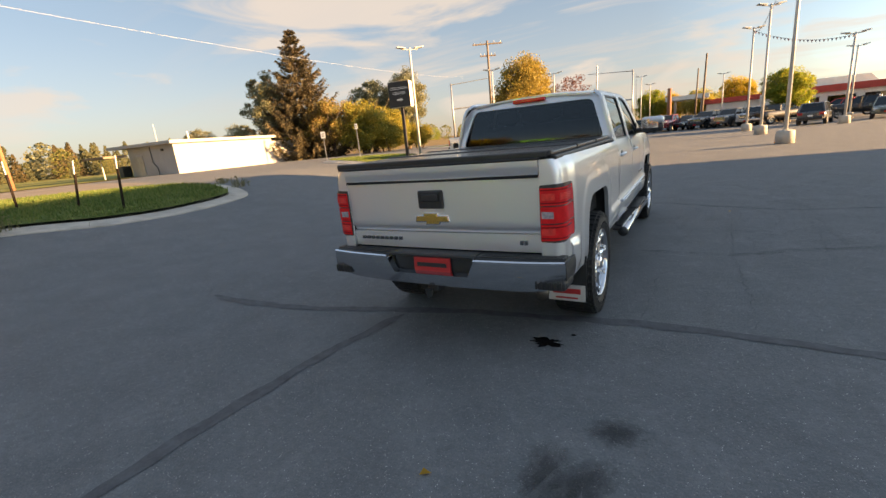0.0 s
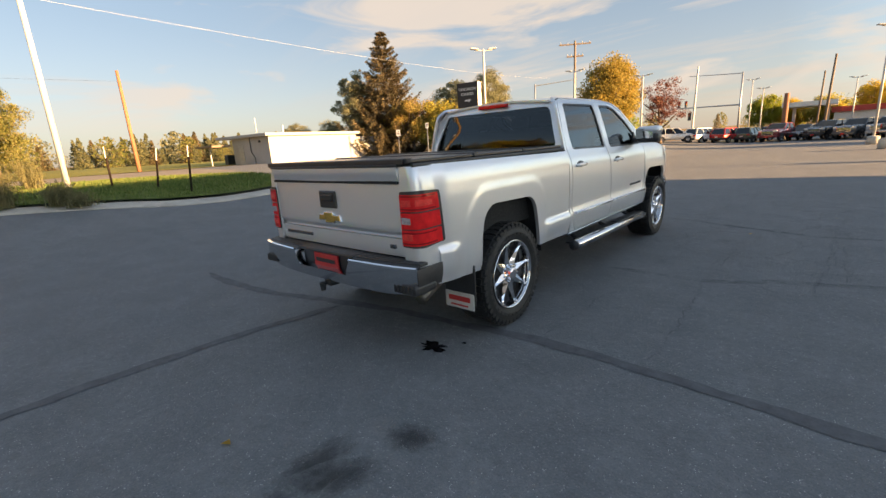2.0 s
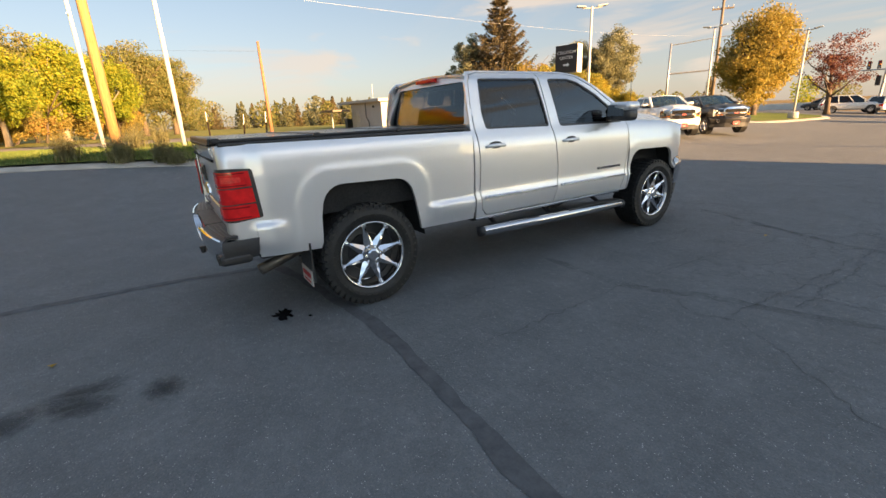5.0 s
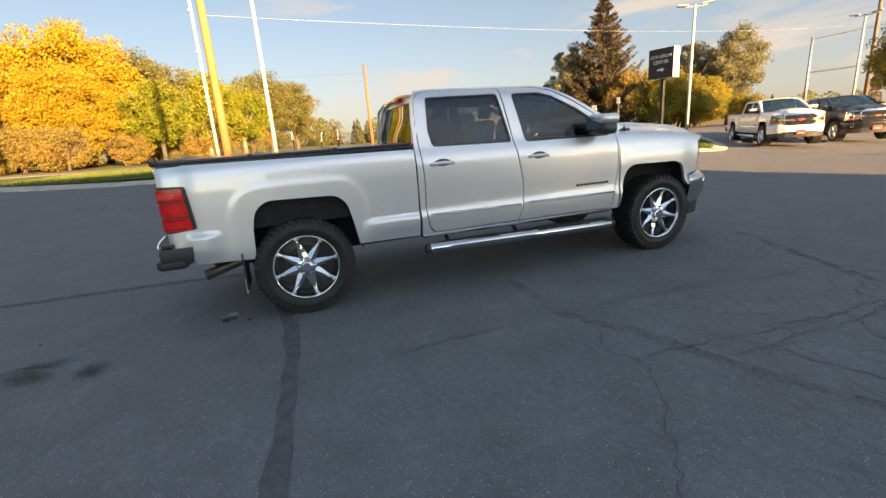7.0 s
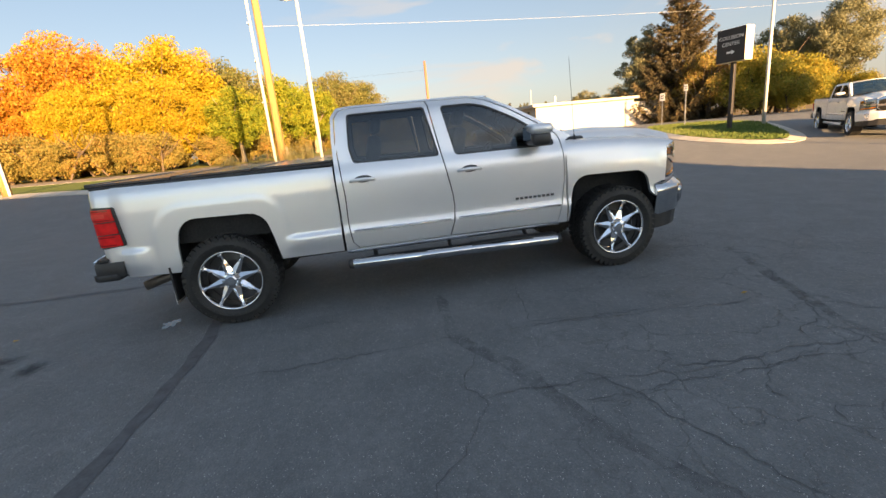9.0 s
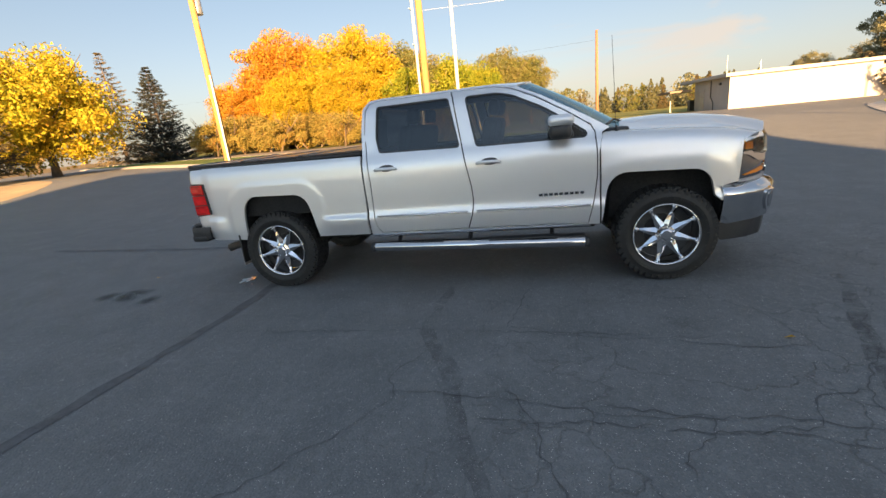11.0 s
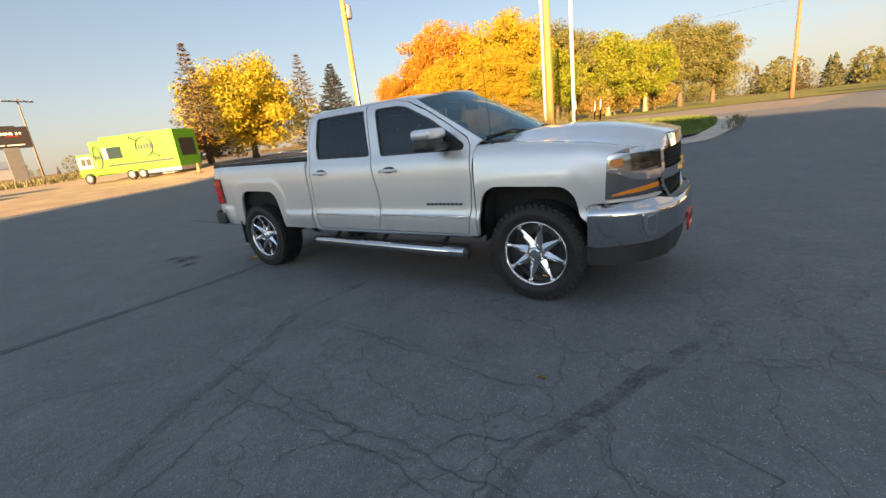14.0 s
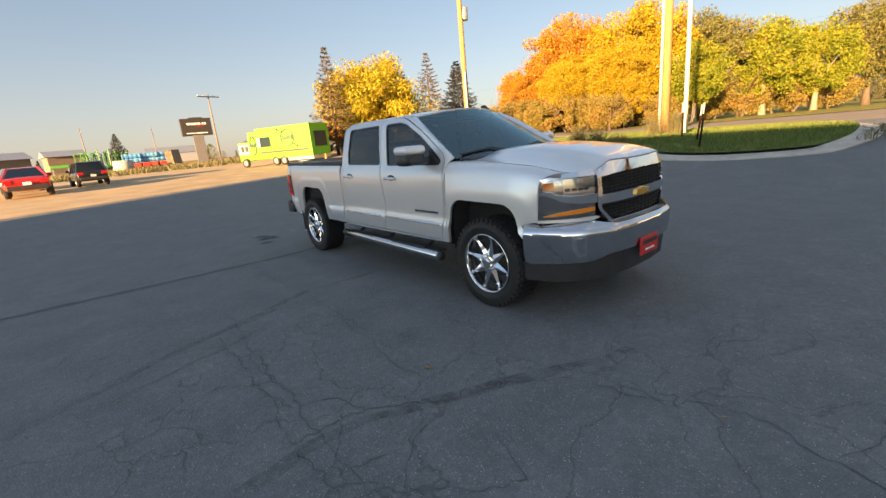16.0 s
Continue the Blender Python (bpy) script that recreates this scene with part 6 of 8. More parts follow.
def in_poly(poly, P):
    """Which of the points P lie inside the outline."""
    x, y = P[:, 0], P[:, 1]
    c = np.zeros(len(P), bool)
    a = np.array(poly)
    b = np.roll(a, -1, 0)
    for (x0, y0), (x1, y1) in zip(a, b):
        if y0 == y1:
            continue
        hit = ((y0 > y) != (y1 > y)) & (x < (x1 - x0) * (y - y0) / (y1 - y0) + x0)
        c ^= hit
    return c


def edge_dist(poly, P):
    a = np.array(poly)
    b = np.roll(a, -1, 0)
    best = np.full(len(P), 9.0)
    for p, q in zip(a, b):
        d = q - p
        l = max(1e-9, float(d @ d))
        t = np.clip(((P - p) @ d) / l, 0, 1)
        best = np.minimum(best, np.linalg.norm(P - (p + t[:, None] * d), axis=1))
    return best


def panel(name, outline, fn, mat, parent, face, holes=(), step=0.03, lip=0.02, label="", mirror=False):
    """A pressed sheet: outline (and holes) in two parameters, laid in space by fn, with edges turned in. face: a direction it looks."""
    loops = [resample(outline, step)] + [resample(h, step) for h in holes]
    a = np.array(loops[0])
    gx = np.arange(a[:, 0].min() + step / 2, a[:, 0].max(), step)
    gy = np.arange(a[:, 1].min() + step / 2, a[:, 1].max(), step)
    P = np.array([(u + (0.25 if j % 2 else -0.25) * step, v) for u in gx for j, v in enumerate(gy)]) if len(gx) and len(gy) else np.zeros((0, 2))
    if len(P):
        keep = in_poly(loops[0], P) & (edge_dist(loops[0], P) > step * 0.45)
        for h in loops[1:]:
            keep &= ~in_poly(h, P) & (edge_dist(h, P) > step * 0.45)
        P = P[keep]
    pts, edges = [], []
    for lp in loops:
        s = len(pts)
        pts += lp
        edges += [(s + k, s + (k + 1) % len(lp)) for k in range(len(lp))]
    pts += [tuple(p) for p in P]
    vs, es, fs, _, _, _ = delaunay_2d_cdt([Vector(p) for p in pts], edges, [], 0, 1e-5)
    V2 = np.array([(v.x, v.y) for v in vs])
    cen = np.array([V2[list(f)].mean(0) for f in fs])
    keep = in_poly(loops[0], cen)
    for h in loops[1:]:
        keep &= ~in_poly(h, cen)
    area = lambda f: abs(float(np.cross(V2[f[1]] - V2[f[0]], V2[f[2]] - V2[f[0]])))
    fs = [f for f, k in zip(fs, keep) if k and area(f) > 1e-7]
    V = [Vector(fn(u, v)) for u, v in V2]
    face = Vector(face)
    out = []
    for f in fs:
        n = (V[f[1]] - V[f[0]]).cross(V[f[2]] - V[f[0]])
        out.append(tuple(f) if n.dot(face) >= 0 else tuple(f)[::-1])
    # boundary: edges used once
    cnt = {}
    for f in out:
        for i in range(3):
            e = (f[i], f[(i + 1) % 3])
            if (e[1], e[0]) in cnt:
                del cnt[(e[1], e[0])]
            else:
                cnt[e] = 1
    if lip:
        acc = {}
        for f in out:
            n = (V[f[1]] - V[f[0]]).cross(V[f[2]] - V[f[0]])
            for i in f:
                acc[i] = acc.get(i, Vector()) + n
        new_id = {}
        for e in cnt:
            for i in e:
                if i not in new_id:
                    n = acc[i].normalized()
                    new_id[i] = (len(V), len(V) + 1)
                    V.append(V[i].copy())
                    V.append(V[i] - n * lip)
        for i, j in cnt:
            out.append((new_id[j][0], new_id[i][0], new_id[i][1], new_id[j][1]))
    res = []
    for sx in ((1, -1) if mirror else (1,)):
        W = [(v.x * sx, v.y, v.z) for v in V]
        F = out if sx == 1 else [f[::-1] for f in out]
        used = sorted({i for f in F for i in f})
        mp = {o: k for k, o in enumerate(used)}
        me = mesh_ob(name, [W[i] for i in used], [tuple(mp[i] for i in f) for f in F], mat, True)
        res.append(attach(name, me, parent, label))
    return res if mirror else res[0]


def round_poly(poly, r, n=4):
    """Corners rounded with radius about r."""
    out = []
    m = len(poly)
    for i in range(m):
        p, a, b = Vector(poly[i]), Vector(poly[i - 1]), Vector(poly[(i + 1) % m])
        k = min(r, (a - p).length * 0.45, (b - p).length * 0.45)
        u, v = p + (a - p).normalized() * k, p + (b - p).normalized() * k
        for j in range(n + 1):
            t = j / n
            q = u * (1 - t) ** 2 + p * 2 * t * (1 - t) + v * t * t
            out.append((q.x, q.y))
    return out


def curve1(pts):
    """A smooth function through points (monotone pieces)."""
    xs, ys = np.array([p[0] for p in pts], float), np.array([p[1] for p in pts], float)
    fine = np.linspace(xs[0], xs[-1], 400)
    val = np.interp(fine, xs, ys)
    k = max(3, int(400 * 0.018 / (xs[-1] - xs[0]) * 2) | 1)
    pad = k // 2
    ext = np.concatenate([2 * val[0] - val[pad:0:-1], val, 2 * val[-1] - val[-2:-pad - 2:-1]])
    sm = np.convolve(ext, np.hanning(k + 2)[1:-1] / np.hanning(k + 2)[1:-1].sum(), "same")[pad:pad + 400]
    return lambda v: float(np.interp(v, fine, sm))


cab_prof = curve1([(0.45, 0.905), (0.56, 0.938), (0.64, 0.951), (0.70, 0.957), (0.735, 0.9575), (0.775, 0.942), (0.82, 0.939), (0.90, 0.941), (1.0, 0.944), (1.12, 0.945), (1.20, 0.942), (1.26, 0.931),
                   (1.31, 0.913), (1.345, 0.896), (1.38, 0.884), (1.55, 0.845), (1.75, 0.792), (1.82, 0.764), (1.86, 0.722), (1.90, 0.63)])
bed_prof = curve1([(0.45, 0.905), (0.56, 0.932), (0.64, 0.940), (0.70, 0.942), (0.88, 0.943), (1.0, 0.945), (1.15, 0.946), (1.26, 0.940), (1.32, 0.930), (1.37, 0.905)])


def flare(y, z, yc, hw, top):
    """Raised squared wheel-arch blister."""
    dy, dz = max(0.0, abs(y - yc) - hw + 0.14), max(0.0, z - top + 0.14)
    d = math.hypot(dy, dz) - 0.14
    return 0.0065 * (1 - ss(0.110, 0.172, d)) * ss(0.5, 0.62, z + 0.02)


def side_bed(y, z):
    x = bed_prof(z) + flare(y, z, 0.02, 0.43, 1.03)
    # the folded ledge along the foot of the bed, running out before and behind the wheel
    for ya, yb, zt, zr in ((0.52, 0.66, 0.775, 0.735), (-0.58, -0.74, 0.835, 0.79)):
        on = ss(ya, yb, y)
        if on:
            x += 0.024 * on * (1 - ss(zr, zt, z)) * ss(0.56, 0.70, z)
    x -= 0.02 * ss(-0.72, -0.86, y)
    return (x, y, z)


def side_cab(y, z, off=0.0):
    return (cab_prof(z) + 0.012 * ss(2.95, 3.35, y) * (1 - ss(1.25, 1.4, z)) - off, y, z)


def hood_z(x, y):
    base = float(np.interp(y, (3.3, 3.45, 3.7, 4.0, 4.3, 4.55, 4.75, 4.86, 4.95), (1.405, 1.415, 1.438, 1.446, 1.422, 1.382, 1.328, 1.286, 1.24)))
    ax = abs(x)
    edge = float(np.interp(y, (3.3, 3.6, 4.0, 4.3, 4.5, 4.65, 4.75), (1.372, 1.360, 1.338, 1.310, 1.277, 1.240, 1.205)))
    t = ss(0.0, 0.82, ax)
    dome = 0.012 * (1 - ss(0.40, 0.47, ax)) * ss(3.3, 3.6, y)
    k = ss(4.2, 4.7, y)
    drop = (1 - k) * t * t + k * (0.3 * t * t + 0.7 * ss(0.42, 0.60, ax))
    return base + (edge - base) * drop + dome


def front_y(x):
    return float(np.interp(abs(x), (0, 0.2, 0.4, 0.55, 0.7, 0.8, 0.87, 0.92, 0.95), (4.868, 4.864, 4.843, 4.80, 4.718, 4.626, 4.54, 4.46, 4.37)))


def side_fender(y, v):
    """v runs from the sill to 1.0 at the belt and on over the shoulder to the hood edge at 1.4."""
    nose = 1 - 0.035 * ss(4.15, 4.46, y)
    top = hood_z(0.81, y) - 0.004
    if v <= 1.02:
        x, z = cab_prof(v) + 0.012, v
    else:
        t = min(1.0, (v - 1.02) / 0.38) * math.pi / 2
        x = 0.815 + (cab_prof(1.02) + 0.012 - 0.815) * math.cos(t) ** 0.62
        z = 1.02 + (top - 1.02) * math.sin(t) ** 0.95
    x += flare(y, z, 3.85, 0.44, 1.0) * (1 - ss(1.12, 1.22, z))
    return (x * nose, y, z)


def arch(yc, r0, r1, top, low, n=7):
    """Squared wheel opening from low front edge round to low rear edge: points rear to front."""
    c = 0.17
    pts = [(yc - r0, low), (yc - r0 + 0.015, top - c - 0.06)]
    pts += [(yc - r0 + 0.03 + c * (1 - math.cos(a)), top - c + c * math.sin(a)) for a in [math.pi / 2 * k / n for k in range(1, n + 1)]]
    pts += [(yc + r1 - 0.06 - c * (1 - math.sin(a)), top - 0.012 - c + c * math.cos(a)) for a in [math.pi / 2 * k / n for k in range(0, n)]]
    pts += [(yc + r1 - 0.04, top - c - 0.08), (yc + r1, low)]
    return pts


# bed sides
rear_arch = arch(0.03, 0.42, 0.46, 1.035, 0.56)
bed_out = [(-0.845, 0.575), *rear_arch, (1.06, 0.555), (1.068, 1.0), (1.065, 1.352), (-0.845, 1.372)]
panel("bed_side", bed_out, side_bed, M_SILVER, truck, (1, 0, 0), mirror=True, step=0.019, lip=0.03)


def corner(s, z):
    """Rear corner: s from 0 along the side, round the edge, to 1 at the tailgate."""
    if s <= 0.45:
        y = -0.74 - 0.205 * s / 0.45
        led = 0.024 * (1 - ss(0.79, 0.835, z)) * ss(0.56, 0.70, z) * (1 - ss(-0.76, -0.92, y))
        return (bed_prof(z) - 0.02 * ss(-0.72, -0.86, y) + led, y, z)
    xs = bed_prof(z) - 0.02
    if s <= 0.7:
        a = (s - 0.45) / 0.25 * math.pi / 2
        return (xs - 0.06 + 0.06 * math.cos(a), -0.945 - 0.07 * math.sin(a), z)
    t = (s - 0.7) / 0.3
    return (xs - 0.06 + (0.787 - xs + 0.06) * t, -1.015 - 0.005 * t, z)


panel("bed_corner", [(0.2305, 0.6), (0.45, 0.63), (0.7, 0.74), (1.0, 0.76), (1.0, 1.368), (0.2305, 1.372)], corner, M_SILVER, truck, (0.7, -0.7, 0), mirror=True, step=0.03, lip=0.02)


def tail_light():
    """Three-chamber red light that wraps the corner."""
    def at(off):
        def f(s, z):
            c = Vector(corner(s, 1.035 + (z - 1.045) * 0.93))
            a = min(1.0, max(0.0, (s - 0.45) / 0.25)) * math.pi / 2
            n = Vector((math.cos(a), -math.sin(a), 0))
            return c + n * off
        return f
    for sx in (1, -1):
        base = panel("tail_light", round_poly([(0.10, 0.868), (0.16, 1.235), (0.5, 1.245), (0.998, 1.238), (0.998, 0.855), (0.5, 0.85)], 0.03), at(0.010), M_TRIMDARK, truck, (0.7, -0.7, 0), step=0.04, lip=0.012, label="red wrap-round tail light with pale centre")
        for (z0, z1, mt) in ((1.106, 1.222, M_LENSRED), (0.986, 1.098, M_LENSRED), (0.868, 0.978, M_LENSRED)):
            panel("lens", [(0.16 + 0.16 * (z0 - 0.87), z0 + 0.004), (0.16 + 0.16 * (z1 - 0.87), z1), (0.98, z1 - 0.003), (0.98, z0 - 0.004)], at(0.018), mt, base, (0.7, -0.7, 0), step=0.05, lip=0.01)
        # ribs and dim cells behind the outer lens
        for z0, z1 in ((1.205, 1.213), (1.118, 1.126), (0.955, 0.963), (0.880, 0.888)):
            panel("lens_rib", [(0.28, z0), (0.27, z1), (0.97, z1 - 0.002), (0.97, z0 - 0.002)], at(0.0198), M_LENSDARK, base, (0.7, -0.7, 0), step=0.05, lip=0.002)
        panel("lamp_core", round_poly([(0.34, 1.145), (0.34, 1.182), (0.60, 1.186), (0.60, 1.142)], 0.012), at(0.0205), M_LENSBRIGHT, base, (0.7, -0.7, 0), step=0.05, lip=0.004, label="brighter red lamp core")
        for z0 in (1.14, 0.905):
            panel("lamp_core", round_poly([(0.66, z0), (0.66, z0 + 0.045), (0.95, z0 + 0.043), (0.95, z0 - 0.002)], 0.012), at(0.0205), M_LENSBRIGHT, base, (0.7, -0.7, 0), step=0.05, lip=0.004, label="brighter red lamp core")
        panel("reverse_lens", [(0.68, 1.018), (0.68, 1.062), (0.95, 1.066), (0.95, 1.018)], at(0.0205), M_REVERSE, base, (0.7, -0.7, 0), step=0.05, lip=0.004, label="pale reversing lens")
        if sx == -1:
            for o in (base, *base.children):
                me = o.data
                for v in me.vertices:
                    v.co.x *= -1
                me.flip_normals()


tail_light()


def gate(name, z0, z1, y, bow, parent, label=""):
    """One pressed band of the tailgate, slightly bowed."""
    return panel(name, [(-0.784, z0), (0.784, z0), (0.786, z1), (-0.786, z1)],
                 lambda x, z: (x, y + 0.012 * (abs(x) / 0.78) ** 3 + bow * ss(z0 + 0.048, z0 + 0.012, z), z), M_SILVER, parent, (0, -1, 0), step=0.025, lip=0.03, label=label)


tailgate = gate("tailgate", 0.903, 1.272, -1.026, 0.030, truck)
gate("tailgate_lip", 1.278, 1.368, -1.050, 0.016, tailgate)
gate("tailgate_base", 0.778, 0.899, -1.010, 0.004, tailgate)
# near-black strip that paints the recess shade below the lip
part("tailgate_seam", box(-0.78, 0.78, -1.034, -1.015, 1.262, 1.281, 0.003), M_WELL, tailgate, "dark strip painting the shade under the tailgate lip")
part("handle_bezel", box(-0.115, 0.095, -1.040, -1.018, 1.075, 1.205, 0.012), M_TRIMDARK, tailgate, "black tailgate handle bezel")
part("handle", box(-0.085, 0.065, -1.050, -1.034, 1.125, 1.185, 0.012), M_BLACK, tailgate, "black tailgate handle")
bm = bmesh.new()
add_prism(bm, [(-0.145, 0.985), (-0.055, 0.985), (-0.06, 0.968), (0.045, 0.968), (0.05, 0.985), (0.125, 0.985), (0.115, 1.02), (0.035, 1.02), (0.03, 1.04), (-0.075, 1.04), (-0.07, 1.02), (-0.135, 1.02)], "y", -1.042, -1.024, 0.003)
part("badge", bm, M_GOLD, tailgate, "plain gold badge shape")
bm = bmesh.new()
add_prism(bm, [(-0.155, 0.978), (-0.062, 0.978), (-0.068, 0.96), (0.053, 0.96), (0.058, 0.978), (0.135, 0.978), (0.122, 1.027), (0.042, 1.027), (0.037, 1.047), (-0.083, 1.047), (-0.077, 1.027), (-0.143, 1.027)], "y", -1.036, -1.022, 0.003)
part("badge_rim", bm, M_CHROME, tailgate, "chrome badge rim")
for k in range(9):
    part("bar", box(-0.70 + 0.045 * k, -0.668 + 0.045 * k, -1.020, -1.006, 0.835, 0.860, 0.002), M_LETTERDARK, tailgate, "chrome bar in place of a letter")
for k in range(2):
    part("bar", box(0.64 + 0.03 * k, 0.662 + 0.03 * k, -1.016, -1.000, 0.83, 0.858, 0.002), M_LETTERDARK, tailgate, "chrome bar in place of a letter")
# bed cover and rails
for sx in (1, -1):
    part("rail_cap", box(*sorted((sx * 0.80, sx * 0.890)), -0.99, 1.062, 1.362, 1.386, 0.008), M_TRIMDARK, truck, "black bed rail cap")
part("rail_cap", box(-0.80, 0.80, -1.045, -0.985, 1.371, 1.386, 0.006), M_TRIMDARK, truck, "black tailgate cap")
for y0, y1 in ((-1.02, -0.34), (-0.335, 0.345), (0.35, 1.055)):
    c = part("bed_cover", box(-0.862, 0.862, y0, y1, 1.387, 1.412, 0.008), M_COVER, truck, "black folding bed cover panel")
    part("cover_edge", box(-0.866, 0.866, y0 + 0.003, y0 + 0.05, 1.388, 1.420, 0.006), M_TRIMDARK, c)
part("cover_rail", box(-0.845, 0.845, -1.04, -1.021, 1.382, 1.42, 0.008), M_TRIMDARK, truck, "black rear rail of the cover")


# rear bumper
def bump_y(x):
    return -1.165 + 0.085 * (abs(x) / 0.95) ** 3


def rear_bumper():
    root = panel("rear_bumper", [(-0.955, 0.57), (-0.70, 0.548), (0.70, 0.548), (0.955, 0.57), (0.955, 0.735), (0.36, 0.742), (0.305, 0.632), (-0.305, 0.632), (-0.36, 0.742), (-0.955, 0.735)],
                 lambda x, z: (x, bump_y(x) + 1.2 * (z - 0.70) ** 2 - 0.01, z), M_CHROMEDULL, truck, (0, -1, 0), step=0.03, lip=0.05, label="chrome rear bumper with black step pads")
    for sx in (1, -1):
        panel("bumper_end", [(-1.085, 0.60), (-0.86, 0.60), (-0.84, 0.735), (-1.085, 0.735)], lambda y, z, sx=sx: (sx * (0.952 + 0.01 * math.sin((z - 0.6) * 22)), y, z), M_BLACK, root, (sx, 0, 0), step=0.03, lip=0.03, label="black bumper end cap")
        b = part("corner_step", box(*sorted((sx * 0.745, sx * 0.962)), -1.118, -0.90, 0.562, 0.645, 0.03), M_BLACK, root, "black ribbed corner step")
        for k in range(6):
            part("rib", box(*sorted((sx * (0.765 + 0.031 * k), sx * (0.781 + 0.031 * k))), -1.124, -1.114, 0.576, 0.630, 0.003), M_TRIMDARK, b)
        pad = [(0.36, 0.0), (0.945, 0.0), (0.945, 0.10), (0.945, 1.0), (0.36, 1.0), (0.36, 0.10)]
        p = panel("step_pad", [(x * sx, t) for x, t in pad], lambda x, t: (x, (bump_y(x) + 0.010) * (1 - t) - 0.975 * t, 0.743 + 0.022 * ss(0.0, 0.25, t)), M_BLACK, root, (0, -0.2, 1), step=0.05, lip=0.02, label="black ribbed step pad")
        for k in range(4):
            y0 = 0.2 + 0.2 * k
            part("rib", tube([(sx * x, (bump_y(x) + 0.01) * (1 - y0) - 0.975 * y0, 0.765) for x in (0.39, 0.6, 0.75, 0.86, 0.93)], 0.006, 4), M_TRIMDARK, p)
        part("chrome_lip", tube([(sx * 0.36, bump_y(0.36) - 0.006, 0.747), (sx * 0.65, bump_y(0.65) - 0.006, 0.746), (sx * 0.8, bump_y(0.8) - 0.006, 0.744), (sx * 0.95, bump_y(0.95) - 0.006, 0.742)], 0.012, 6), M_CHROME, root)
    part("step_pad", box(-0.355, 0.355, -1.13, -0.985, 0.745, 0.768, 0.01), M_BLACK, root, "black centre step")
    part("recess", box(-0.34, 0.34, -1.10, -0.98, 0.60, 0.744, 0.01), M_TRIMDARK, root, "black plate recess")
    pl = part("plate", box(-0.15, 0.155, -1.125, -1.105, 0.600, 0.742, 0.006), M_REDPLATE, root, "red dealer plate with pale bars")
    part("bar", box(-0.12, 0.125, -1.128, -1.1245, 0.675, 0.705), M_BLACK, pl)
    part("bar", box(-0.08, 0.085, -1.128, -1.1245, 0.618, 0.632), M_LETTER, pl)
    part("hitch", box(-0.045, 0.045, -1.13, -0.85, 0.49, 0.565, 0.01), M_BLACK, root, "black tow hitch receiver")
    part("hitch_bar", tube([(-0.45, -0.95, 0.58), (0.45, -0.95, 0.58)], 0.035, 8), M_BLACK, root)
    part("tow_ball", tube([(-0.02, -1.16, 0.46), (-0.02, -1.16, 0.52)], [0.02, 0.028], 8), M_TRIMDARK, root)


rear_bumper()

# cab sides and doors
r_door = [(1.21, 0.572), (1.16, 0.63), (1.142, 0.80), (1.15, 1.07), (1.132, 1.36), (1.122, 1.55), (1.14, 1.77), (1.18, 1.835), (1.27, 1.858), (2.0, 1.862), (2.016, 1.82), (2.088, 1.36), (2.158, 0.97), (2.166, 0.85), (2.150, 0.71), (2.10, 0.572)]
f_door = [(2.112, 0.572), (2.162, 0.71), (2.178, 0.85), (2.170, 0.97), (2.100, 1.36), (2.028, 1.82), (2.012, 1.862), (2.42, 1.858), (2.58, 1.822), (2.80, 1.722), (3.05, 1.575), (3.26, 1.435), (3.292, 1.375), (3.305, 1.2), (3.305, 1.0), (3.28, 0.80), (3.225, 0.565)]
r_win = round_poly([(1.268, 1.372), (1.242, 1.50), (1.262, 1.795), (1.972, 1.800), (2.062, 1.358)], 0.022)
f_win = round_poly([(2.238, 1.350), (2.152, 1.796), (2.44, 1.796), (2.58, 1.762), (2.85, 1.630), (3.06, 1.494), (3.222, 1.378), (3.215, 1.346)], 0.03)
hole = [(1.202, 0.562), (1.150, 0.63), (1.132, 0.80), (1.14, 1.07), (1.122, 1.36), (1.112, 1.55), (1.13, 1.775), (1.175, 1.845), (1.27, 1.868), (2.42, 1.868), (2.585, 1.832), (2.805, 1.732), (3.055, 1.585), (3.268, 1.443), (3.302, 1.378), (3.315, 1.2), (3.315, 1.0), (3.29, 0.80), (3.232, 0.556)]
cab_out = [(1.085, 0.55), (1.080, 1.36), (1.086, 1.60), (1.105, 1.79), (1.165, 1.872), (1.30, 1.886), (2.42, 1.886), (2.605, 1.848), (2.84, 1.742), (3.12, 1.585), (3.42, 1.405), (3.36, 1.37), (3.328, 1.2), (3.328, 0.55)]
panel("cab_side", cab_out, side_cab, M_SILVER, truck, (1, 0, 0), holes=[hole], step=0.03, lip=0.025, mirror=True)


